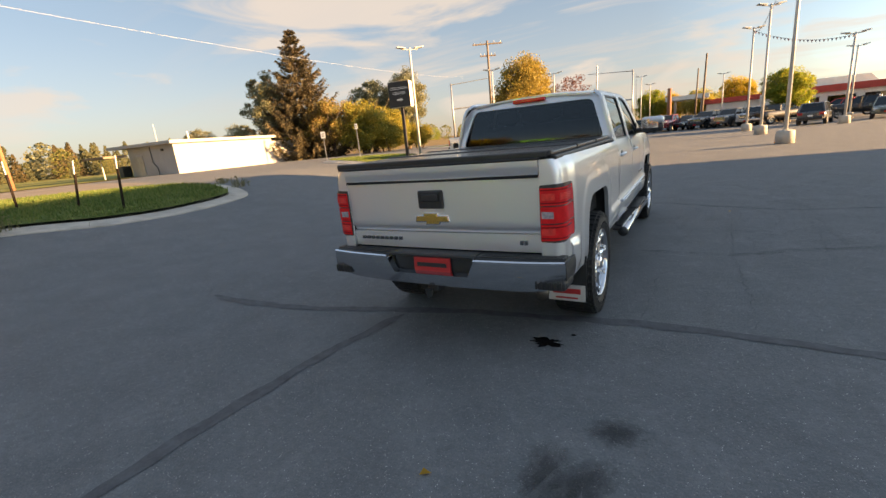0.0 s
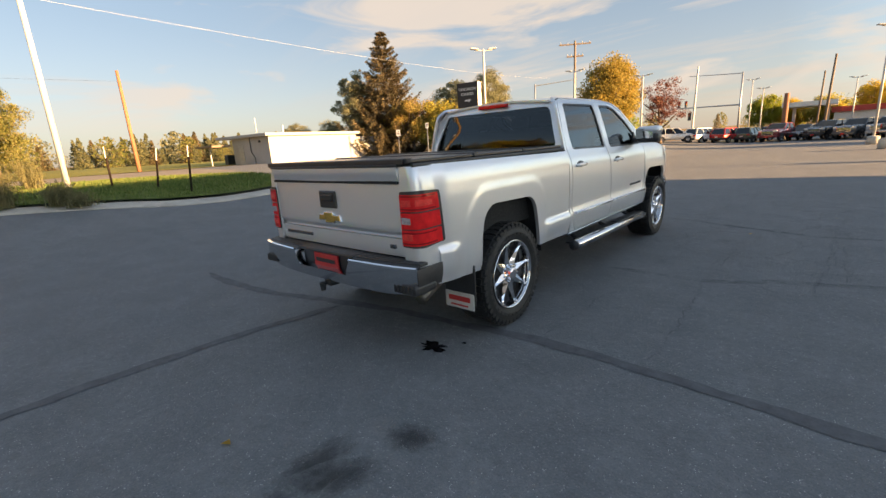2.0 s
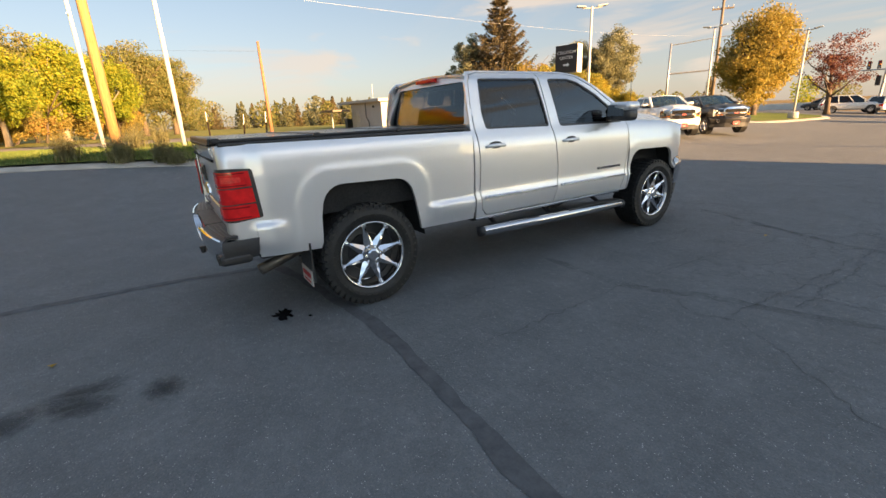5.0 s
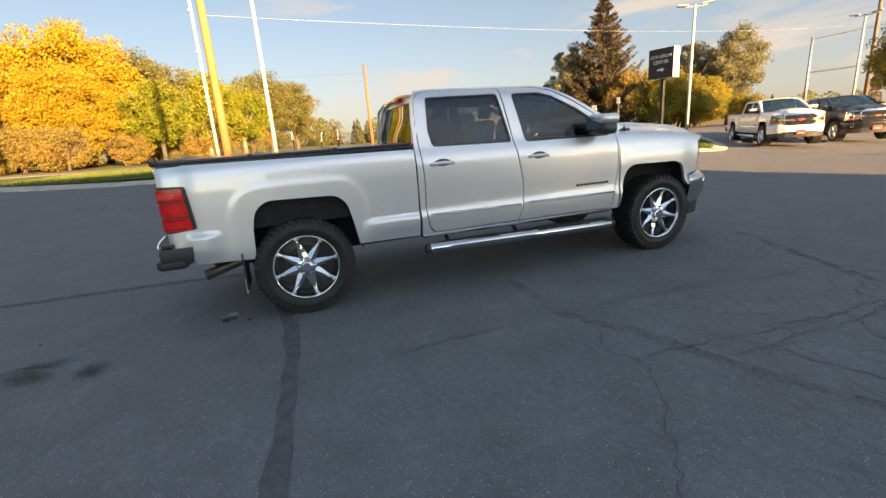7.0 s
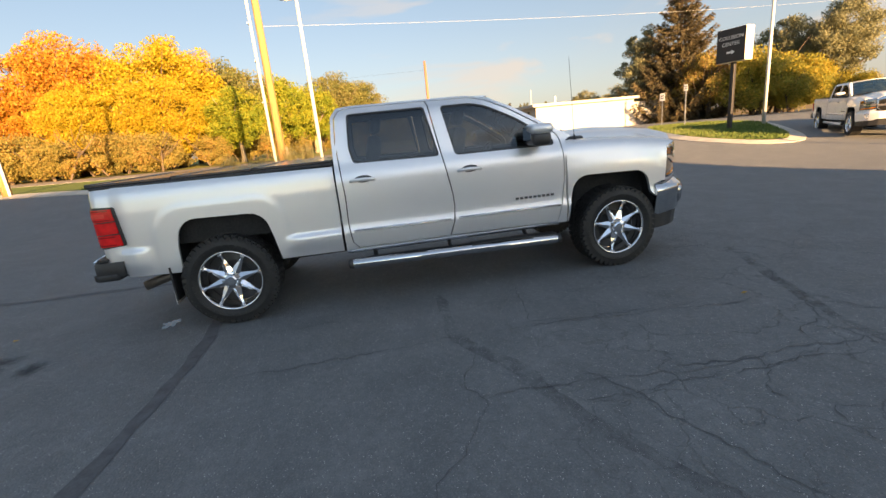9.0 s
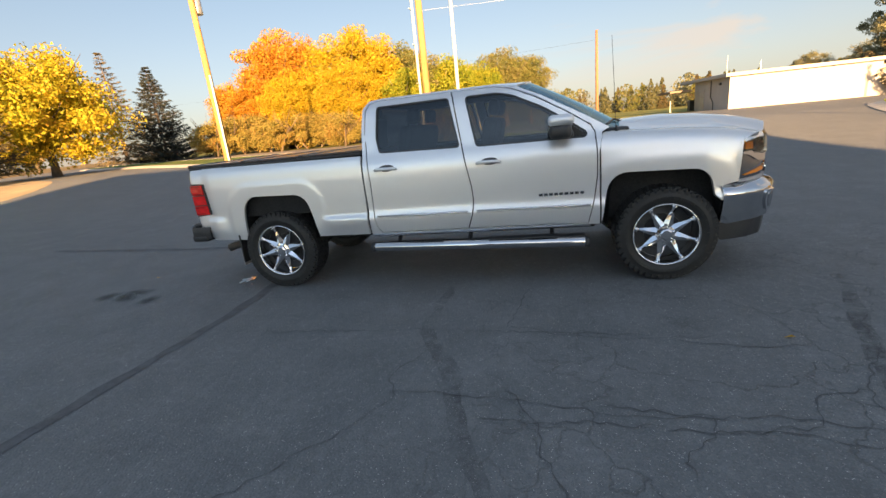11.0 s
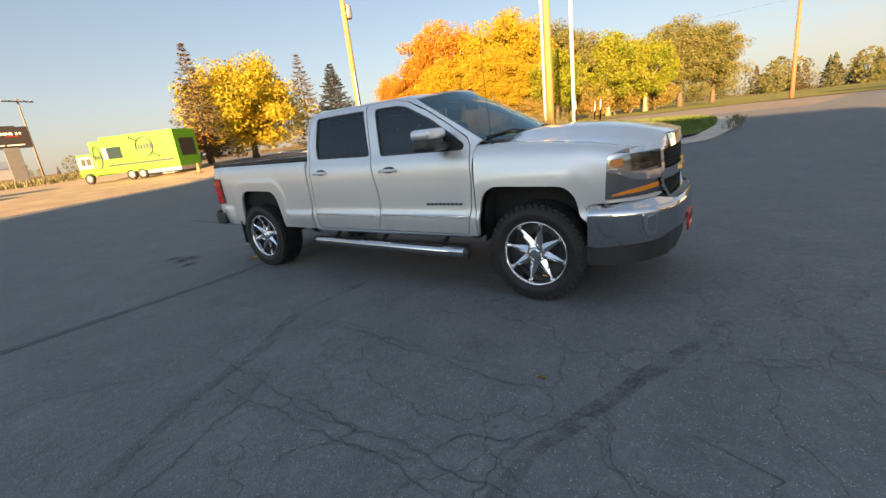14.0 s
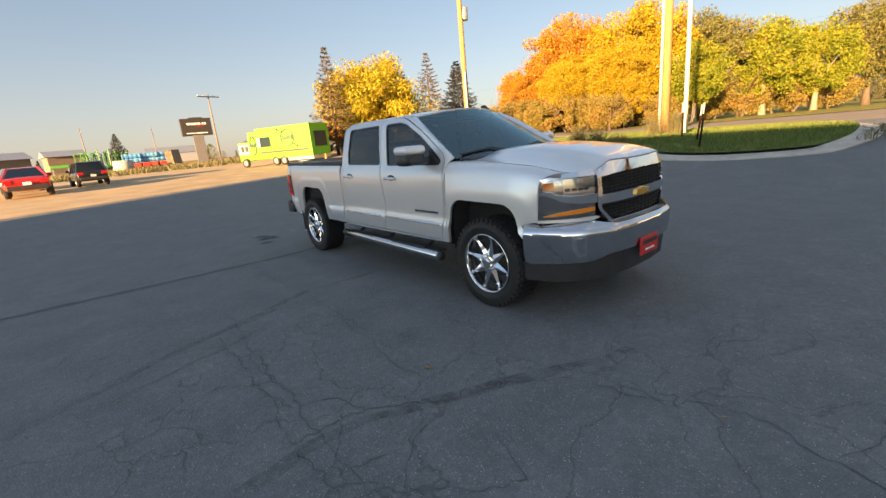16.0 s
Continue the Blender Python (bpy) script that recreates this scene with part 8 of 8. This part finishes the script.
# underbody, wells, interior
part("frame_rail", box(-0.55, 0.55, -0.80, 4.4, 0.45, 0.60, 0.03), M_WELL, truck, "dark chassis underside")
part("floor_pan", box(-0.86, 0.86, 1.1, 3.30, 0.50, 0.62, 0.02), M_WELL, truck, "dark floor pan")
part("bed_floor", box(-0.84, 0.84, -0.96, 1.05, 0.80, 1.36, 0.01), M_WELL, truck, "dark bed interior under the cover")
part("engine_bay", box(-0.72, 0.72, 3.4, 4.40, 0.55, 1.16, 0.02), M_WELL, truck, "dark engine bay")
for sx in (1, -1):
    for yc in (0.03, 3.86):
        bm = bmesh.new()
        a = arch(yc, 0.46, 0.49, 1.05 if yc < 1 else 1.02, 0.50)
        lo = [bm.verts.new((sx * 0.935, y, z)) for y, z in a]
        hi = [bm.verts.new((sx * 0.60, y, z)) for y, z in a]
        for k in range(len(a) - 1):
            bm.faces.new((lo[k], lo[k + 1], hi[k + 1], hi[k]))
        bm.faces.new(hi)
        part("wheel_well", bm, M_WELL, truck, "black wheel well liner")
    part("well_side", box(*sorted((sx * 0.86, sx * 0.885)), -0.83, -0.43, 0.60, 1.33), M_WELL, truck)
    part("sill_inner", box(*sorted((sx * 0.80, sx * 0.90)), 1.09, 3.32, 0.545, 0.60), M_WELL, truck)
    part("door_lining", box(*sorted((sx * 0.855, sx * 0.875)), 1.10, 3.30, 0.60, 1.33, 0.005), M_SEAT, truck, "dark inner door lining")
    # step bar
    sb = part("step_bar", tube([(sx * 0.985, 1.10, 0.425), (sx * 0.985, 1.13, 0.427), (sx * 0.985, 3.19, 0.395), (sx * 0.985, 3.22, 0.393)], [0.03, 0.048, 0.048, 0.03], 14), M_CHROMEDULL, truck, "chrome oval step bar", True)
    part("step_plate", box(*sorted((sx * 0.88, sx * 1.0)), 1.12, 3.20, 0.432, 0.452, 0.008), M_BLACK, sb, "black top of the step bar")
    for y0, y1, z0 in ((1.085, 1.135, 0.427), (3.185, 3.235, 0.394)):
        part("end_cap", tube([(sx * 0.985, y0, z0), (sx * 0.985, (y0 + y1) / 2, z0), (sx * 0.985, y1, z0)], [0.046, 0.052, 0.046], 14), M_BLACK, sb, "black end cap", True)
    for y0, y1 in ((1.25, 1.85), (2.30, 2.95)):
        part("tread_pad", box(*sorted((sx * 0.90, sx * 1.012)), y0, y1, 0.452, 0.464, 0.006), M_BLACK, sb, "black tread pad")
    for y0 in (1.35, 2.1, 2.9):
        part("bracket", tube([(sx * 0.97, y0, 0.41), (sx * 0.80, y0, 0.50)], 0.022, 6), M_BLACK, sb)
    # mud flap
    fl = part("mud_flap", box(*sorted((sx * 0.655, sx * 0.955)), -0.505, -0.49, 0.30, 0.62, 0.004), M_BLACK, truck, "black mud flap with a pale plate" if sx > 0 else "black mud flap")
    if sx < 0:
        continue
    part("flap_plate", box(*sorted((sx * 0.665, sx * 0.945)), -0.513, -0.506, 0.265, 0.395, 0.003), M_FLAP, fl, "pale metal flap plate")
    part("bar", box(*sorted((sx * 0.70, sx * 0.91)), -0.517, -0.5135, 0.325, 0.365, 0.001), M_REDPLATE, fl, "red bar in place of a name")
    part("bar", box(*sorted((sx * 0.72, sx * 0.89)), -0.517, -0.5135, 0.285, 0.298, 0.001), M_REDPLATE, fl, "red bar in place of a name")
part("exhaust", tube([(0.62, -0.30, 0.52), (0.66, -0.55, 0.50), (0.72, -0.84, 0.425)], [0.042, 0.043, 0.045], 14), M_EXHAUST, truck, "dull steel exhaust tail pipe", True)
part("axle", tube([(-0.7, 0, 0.415), (0.7, 0, 0.415)], 0.06, 10), M_WELL, truck)
bm = bmesh.new()
bmesh.ops.create_uvsphere(bm, u_segments=14, v_segments=8, radius=0.16)
o = part("differential", bm, M_WELL, truck, "", True)
o.location = (0, 0, 0.40)


def seat(x, y, w, name="seat"):
    s = part(name, box(x - w, x + w, y, y + 0.50, 0.80, 1.0, 0.05), M_SEAT, truck, "dark cloth seat")
    bm = bmesh.new()
    add_box(bm, x - w, x + w, -0.07, 0.07, 0.0, 0.66, 0.05, pose(0, y, 0.95, -12, 0, 0))
    part("backrest", bm, M_SEAT, s)
    for hx in ((x,) if w < 0.4 else (x - 0.4, x + 0.4)):
        bm = bmesh.new()
        add_box(bm, hx - 0.13, hx + 0.13, -0.05, 0.05, 0.68, 0.84, 0.04, pose(0, y, 0.95, -12, 0, 0))
        part("headrest", bm, M_SEAT, s)


seat(-0.40, 2.22, 0.27)
seat(0.40, 2.22, 0.27)
seat(0.0, 1.36, 0.68, "rear_seat")
part("dashboard", box(-0.80, 0.80, 2.98, 3.40, 0.95, 1.33, 0.08), M_SEAT, truck, "dark dashboard")
bm = bmesh.new()
add_tube(bm, [(0.19 * math.cos(a), 0, 0.19 * math.sin(a)) for a in [2 * math.pi * k / 20 for k in range(21)]], 0.016, 6, False)
add_box(bm, -0.18, 0.18, -0.015, 0.015, -0.03, 0.03, 0.01)
o = part("steering_wheel", bm, M_BLACK, truck, "black steering wheel")
o.matrix_basis = pose(-0.40, 2.86, 1.22, -25, 0, 0)
part("inside_mirror", box(-0.12, 0.12, 2.84, 2.87, 1.70, 1.765, 0.01), M_BLACK, truck)
part("headliner", box(-0.62, 0.62, 1.25, 2.60, 1.80, 1.83, 0.01), M_SEAT, truck)


# wheels
def make_wheel():
    R, W = 0.426, 0.165
    bm = bmesh.new()
    add_lathe(bm, [(-W * 0.82, 0.272), (-W * 0.95, 0.30), (-W, 0.345), (-W * 0.93, 0.394), (-W * 0.78, R - 0.012), (0, R - 0.006), (W * 0.78, R - 0.012), (W * 0.93, 0.394), (W, 0.345), (W * 0.97, 0.322), (W * 0.88, 0.290), (W * 0.80, 0.283)], 72)
    # tread lugs and shoulder blocks
    n = 44
    for k in range(n):
        for row, (x0, x1, tw, sh) in enumerate(((-0.136, -0.074, 0.062, 0.0), (-0.066, -0.004, 0.05, 0.5), (0.004, 0.066, 0.05, 0.0), (0.074, 0.136, 0.062, 0.5))):
            a = 360 * (k + sh) / n
            h = R * math.pi / n
            add_box(bm, x0, x1, -h * 0.74, h * 0.74, R - 0.02, R + 0.001, 0, pose(0, 0, 0, a, 0, 0) @ pose(0, 0, 0, 0, 0, 14 if row in (1, 2) else (8 if row == 0 else -8)))
        a = 360 * (k + 0.5) / n
        for sx in (-1, 1):
            add_box(bm, *sorted((sx * 0.131, sx * 0.158)), -0.019, 0.019, R - 0.052, R - 0.012, 0, pose(0, 0, 0, a, 0, 0))
    for k in range(36):
        add_box(bm, W * 0.985, W * 1.02, -0.004, 0.004, 0.328, 0.345, 0, pose(0, 0, 0, 10 * k, 0, 0))
    tyre_bm = bm
    bm = bmesh.new()
    add_lathe(bm, [(-0.14, 0.275), (-0.12, 0.262), (0.0, 0.252), (0.07, 0.254), (0.10, 0.262), (0.13, 0.271), (0.142, 0.281), (0.152, 0.286), (0.156, 0.279), (0.152, 0.271), (0.130, 0.266), (0.112, 0.264)], 64)
    wheel = part("wheel", bm, M_CHROME, None, "chrome eight-spoke wheel with an all-terrain tyre", True)
    part("tyre", tyre_bm, M_RUBBER, wheel, "black all-terrain tyre")
    bm = bmesh.new()
    add_lathe(bm, [(0.015, 0.0), (0.015, 0.16), (0.0, 0.165), (-0.02, 0.25)], 32)
    part("brake_disc", bm, M_TRIMDARK, wheel, "dark brake disc")
    sp = bmesh.new()
    prof = [(0.050, 0.041, 0.124, 0.026), (0.090, 0.041, 0.123, 0.024), (0.130, 0.033, 0.121, 0.020), (0.170, 0.024, 0.121, 0.014), (0.205, 0.016, 0.123, 0.013), (0.232, 0.011, 0.127, 0.010), (0.248, 0.019, 0.131, 0.010), (0.272, 0.024, 0.136, 0.010)]
    rows = []
    for r, hw, x, ridge in prof:
        rows.append([sp.verts.new(v) for v in ((x - 0.05, -hw * 0.80, r), (x + 0.006 - ridge, -hw, r), (x + 0.006, 0.0, r), (x + 0.006 - ridge, hw, r), (x - 0.05, hw * 0.80, r))])
    for a, b in zip(rows, rows[1:]):
        for k in range(5):
            sp.faces.new((a[k], a[(k + 1) % 5], b[(k + 1) % 5], b[k]))
    sp.faces.new(rows[0])
    sp.faces.new(rows[-1][::-1])
    bmesh.ops.recalc_face_normals(sp, faces=sp.faces)
    for s in (-0.014, 0.014):
        bmesh.ops.create_cone(sp, cap_ends=True, segments=8, radius1=0.009, radius2=0.006, depth=0.02, matrix=pose(0.137, s, 0.254, 0, 90, 0))
    me = bpy.data.meshes.new("spoke")
    sp.to_mesh(me)
    sp.free()
    me.materials.append(M_CHROME)
    for k in range(8):
        o = attach("spoke", me, wheel)
        o.matrix_basis = pose(0, 0, 0, 45 * k, 0, 0)
    bm = bmesh.new()
    add_lathe(bm, [(0.02, 0.090), (0.105, 0.090), (0.128, 0.080), (0.132, 0.062), (0.150, 0.054), (0.158, 0.040), (0.158, 0.0)], 8)
    part("hub_cap", bm, M_CHROME, wheel, "chrome faceted hub cap")
    lug = bmesh.new()
    bmesh.ops.create_cone(lug, cap_ends=True, segments=6, radius1=0.012, radius2=0.010, depth=0.03, matrix=pose(0.132, 0, 0.074, 0, 90, 0))
    lm = bpy.data.meshes.new("lug_nut")
    lug.to_mesh(lm)
    lug.free()
    lm.materials.append(M_CHROME)
    for k in range(6):
        o = attach("lug_nut", lm, wheel)
        o.matrix_basis = pose(0, 0, 0, 60 * k + 15, 0, 0)
    return wheel


w0 = make_wheel()
w0.parent = truck
w0.matrix_basis = pose(0.815, 0.0, 0.424, 12, 0, 0)
copy_thing(w0, pose(0.835, 3.886, 0.424, 31, 0, 0))
copy_thing(w0, pose(-0.835, 0.0, 0.424, -20, 0, 180))
copy_thing(w0, pose(-0.855, 3.886, 0.424, 5, 0, 180))


# the two pickups by the sign island, noses to the lot
def sister_truck(m, paint, trim, label):
    """Another truck of the same build in another paint, without the bed cover."""
    swap = {M_SILVER: paint, M_GOLD: M_REDTRIM, M_COVER: M_WELL, M_CHROMEDULL: trim}
    made = {}
    for o in (truck, *truck.children_recursive):
        base = o.name.split(".")[0]
        if base in ("bed_cover", "cover_edge", "cover_rail", "mud_flap", "flap_plate") or o.parent is not None and o.parent not in made:
            continue
        c = o.copy()
        if o.data is not None:
            c.data = o.data.copy()
            for i, mt in enumerate(c.data.materials):
                c.data.materials[i] = swap.get(mt, mt)
        scene.collection.objects.link(c)
        c.parent = made.get(o.parent)
        made[o] = c
    made[truck].matrix_basis = m
    tagged(made[truck], label, "pickup truck")


M_WHITECAR = plain("white_car_paint", (0.80, 0.79, 0.77), 0.3, 0, 0.04, 3, 0, 0.8)
M_BLACKCAR = plain("black_car_paint", (0.012, 0.012, 0.013), 0.35, 0, 0.1, 3, 0, 0.3, 0.3)
for cx, cy, tn, paint, trim, lab in ((-9.1, 20.1, -126, M_WHITECAR, M_WHITECAR, "white pickup truck with a bright grille parked by the sign"),
                                     (-8.6, 23.5, -124, M_BLACKCAR, M_BLACKCAR, "black pickup truck parked beside the white one")):
    a = radians(tn)
    ox, oy = cx + math.sin(a) * 1.95, cy - math.cos(a) * 1.95
    sister_truck(pose(ox, oy, gz(cx, cy) + 0.005, 0, 0, tn) @ Matrix.Scale(0.97, 4), paint, trim, lab)

# ---- marks on the asphalt ----
SEAMS = (
    ([(-0.9, -6.0), (-0.92, -3.0), (-0.93, -2.4), (-0.88, -1.7), (-0.77, -1.1), (-0.68, -0.6)], 0.11),
    ([(-3.3, -0.82), (-2.6, -0.87), (-1.65, -0.74), (-0.7, -0.5), (0.0, -0.36), (1.1, -0.2), (1.7, -0.17), (2.2, -0.24), (2.8, -0.27), (3.3, -0.3), (5.5, -0.45)], 0.105),
    ([(1.05, 1.9), (1.5, 1.88), (2.1, 1.86), (2.6, 2.2), (3.0, 2.3), (3.45, 2.46), (4.3, 2.9), (5.6, 3.4)], 0.11),
    ([(0.9, 5.3), (1.4, 5.1), (1.86, 4.9), (2.5, 4.6), (2.9, 4.5), (3.3, 4.55), (4.6, 4.9)], 0.10),
)
CRACKS = (
    [(-8.1, 0.9), (-6.6, 0.75), (-5.3, 0.45), (-4.3, -0.3), (-3.3, -0.82)],
    [(1.1, 2.68), (1.5, 2.6), (1.96, 2.53), (2.1, 3.2), (2.14, 3.6), (2.25, 4.16), (2.17, 4.5)],
    [(2.3, 1.96), (2.7, 1.78), (2.94, 1.87), (3.36, 1.6), (3.74, 1.31), (4.6, 1.0)],
    [(1.5, 5.2), (1.86, 4.89), (2.24, 4.75), (2.54, 4.55), (2.78, 4.46), (3.2, 4.42)],
    [(3.05, 2.4), (3.06, 3.0), (3.12, 3.52), (3.06, 3.8), (3.0, 4.07), (2.74, 4.21), (2.66, 4.47)],
    [(2.63, 2.45), (2.91, 2.69), (3.14, 2.77), (3.4, 2.82), (4.1, 3.1)],
    [(3.1, 3.4), (3.07, 3.88), (3.1, 4.35), (3.1, 4.9), (3.3, 5.6)],
    [(1.3, 5.7), (1.19, 5.98), (1.21, 6.21), (1.33, 6.44), (1.45, 6.8), (1.4, 7.6)],
    [(2.12, 3.94), (2.0, 2.4), (2.03, 1.6), (2.08, 0.75), (2.04, -0.1)],
    [(1.29, 1.06), (1.33, 0.6), (1.3, 0.27), (1.3, -0.11)],
    [(3.1, 6.3), (3.05, 5.3), (2.95, 3.9), (2.96, 3.2), (2.88, 2.5), (2.85, 1.84)],
)


MORE_CRACKS = (
    [(2.4, 4.84), (2.58, 4.88), (2.72, 5.04), (2.81, 5.14), (2.74, 5.27), (2.59, 5.42), (2.41, 5.5), (2.31, 5.34), (2.29, 5.18)],
    [(3.09, 4.82), (2.93, 4.86), (2.77, 4.88)],
    [(1.49, 5.31), (1.44, 5.51), (1.36, 5.74), (1.52, 5.88), (1.67, 6.01)],
    [(1.28, 6.43), (1.15, 6.53), (1.05, 6.56), (0.7, 6.6)],
    [(-0.21, 5.74), (0.04, 5.83), (0.24, 5.82), (0.42, 5.67), (0.62, 5.69), (0.88, 5.57)],
    [(-0.15, 6.06), (0.08, 6.14), (0.32, 6.04), (0.63, 5.86)],
    [(3.62, 3.52), (3.51, 3.59), (3.61, 3.88), (3.64, 4.28)],
    [(3.95, 1.3), (4.23, 1.91), (4.46, 1.91)],
    [(2.92, 3.08), (2.94, 3.37), (2.97, 3.59), (3.17, 3.5), (3.29, 3.36), (3.42, 3.42)],
)


def marks():
    for i, (line, w) in enumerate(SEAMS):
        me = ribbon("tar_seam", smooth_poly(line, 2, False), w, 0.004, M_TAR if i < 2 else M_TARPALE, 0.25, 0.012, 50 + i)
        tagged(new("tar_seam", me), "dark sealed seam across the grey asphalt", "seam", "", "structure")
    for i, line in enumerate(CRACKS + MORE_CRACKS):
        me = ribbon("crack", line, 0.0065, 0.0035, M_CRACK, 0.6, 0.018, 70 + i, 0.02, 0.022)
        tagged(new("crack", me), "jagged thin crack in the asphalt", "crack", "", "structure")


marks()


def blot(name, x, y, rx, ry, rot, mat, label, seed, spikes=0.3):
    """A stain with a ragged outline, flat on the asphalt."""
    rnd = random.Random(seed)
    n = 40
    ph = [rnd.uniform(0, 6.28) for _ in range(5)]
    poly = []
    for k in range(n):
        a = 2 * math.pi * k / n
        r = 1 + spikes * (0.5 * math.sin(2 * a + ph[0]) + 0.4 * math.sin(5 * a + ph[1]) + 0.35 * math.sin(9 * a + ph[2]) + 0.5 * rnd.uniform(-1, 1))
        u, v = rx * r * math.cos(a), ry * r * math.sin(a)
        poly.append((x + u * math.cos(rot) - v * math.sin(rot), y + u * math.sin(rot) + v * math.cos(rot)))
    vs = [(px, py, gz(px, py) + 0.0045) for px, py in poly] + [(x, y, gz(x, y) + 0.0045)]
    fs = [(k, (k + 1) % n, n) for k in range(n)]
    tagged(new(name, mesh_ob(name, vs, fs, mat)), label, "stain", "", "structure")


def soft_stain():
    """Faded drip marks: see-through at their edges."""
    m, nt, b = node_mat("soft_stain")
    tc = n_obj(nt)
    ln = nt.nodes.new("ShaderNodeVectorMath")
    ln.operation = "LENGTH"
    nt.links.new(tc, ln.inputs[0])
    nz = n_noise(nt, 2.6, 5, 0.7, tc)
    v = n_math(nt, "ADD", ln.outputs["Value"], n_math(nt, "MULTIPLY", n_math(nt, "SUBTRACT", nz, 0.5), 1.5))
    al = n_ramp(nt, v, ((0.25, (0.5, 0.5, 0.5)), (0.85, (0, 0, 0))))
    b.inputs["Base Color"].default_value = (0.03, 0.03, 0.031, 1)
    b.inputs["Roughness"].default_value = 0.75
    nt.links.new(al, b.inputs["Alpha"])
    return m


M_SOFT = soft_stain()


def drip(x, y, rx, ry, rot, label):
    me = mesh_ob("stain", [(-1, -1, 0), (1, -1, 0), (1, 1, 0), (-1, 1, 0)], [(0, 1, 2, 3)], M_SOFT)
    ob = tagged(new("stain", me), label, "stain", "", "structure")
    ob.matrix_basis = pose(x, y, gz(x, y) + 0.0055, 0, 0, rot) @ Matrix.Diagonal((rx, ry, 1, 1))


for x, y, rx, ry, r in ((1.32, -1.57, 0.20, 0.13, 10), (1.24, -1.98, 0.26, 0.14, 60), (1.2, -2.3, 0.2, 0.16, 0), (1.08, -2.0, 0.16, 0.3, 10)):
    drip(x, y, rx, ry, r, "faded dark drip stain on the asphalt")
blot("oil_spot", 0.70, -0.72, 0.115, 0.06, 0.2, M_OIL, "wet black oil spot behind the truck's wheel", 5, 0.5)
blot("oil_spot", 0.86, -0.55, 0.02, 0.012, 0.2, M_OIL, "small wet black oil drop on the asphalt", 6, 0.3)
for k, (x, y) in enumerate(((2.1, 4.36), (1.32, 6.0), (0.55, -2.2), (3.0, 6.1), (-0.6, 7.2))):
    rnd = random.Random(k)
    vs, fs = leaf_cloud([(0, 0, 0.012)], [0.003], 1, 0.03, rnd)
    vs = [Vector((v.x, v.y, 0.008 + abs(v.z - 0.012) * 0.3)) for v in vs]
    ob = tagged(new("fallen_leaf", mesh_ob("fallen_leaf", vs, fs, L_ORANGE)), "small curled dry leaf on the asphalt", "leaf")
    ob.location = (x, y, gz(x, y))
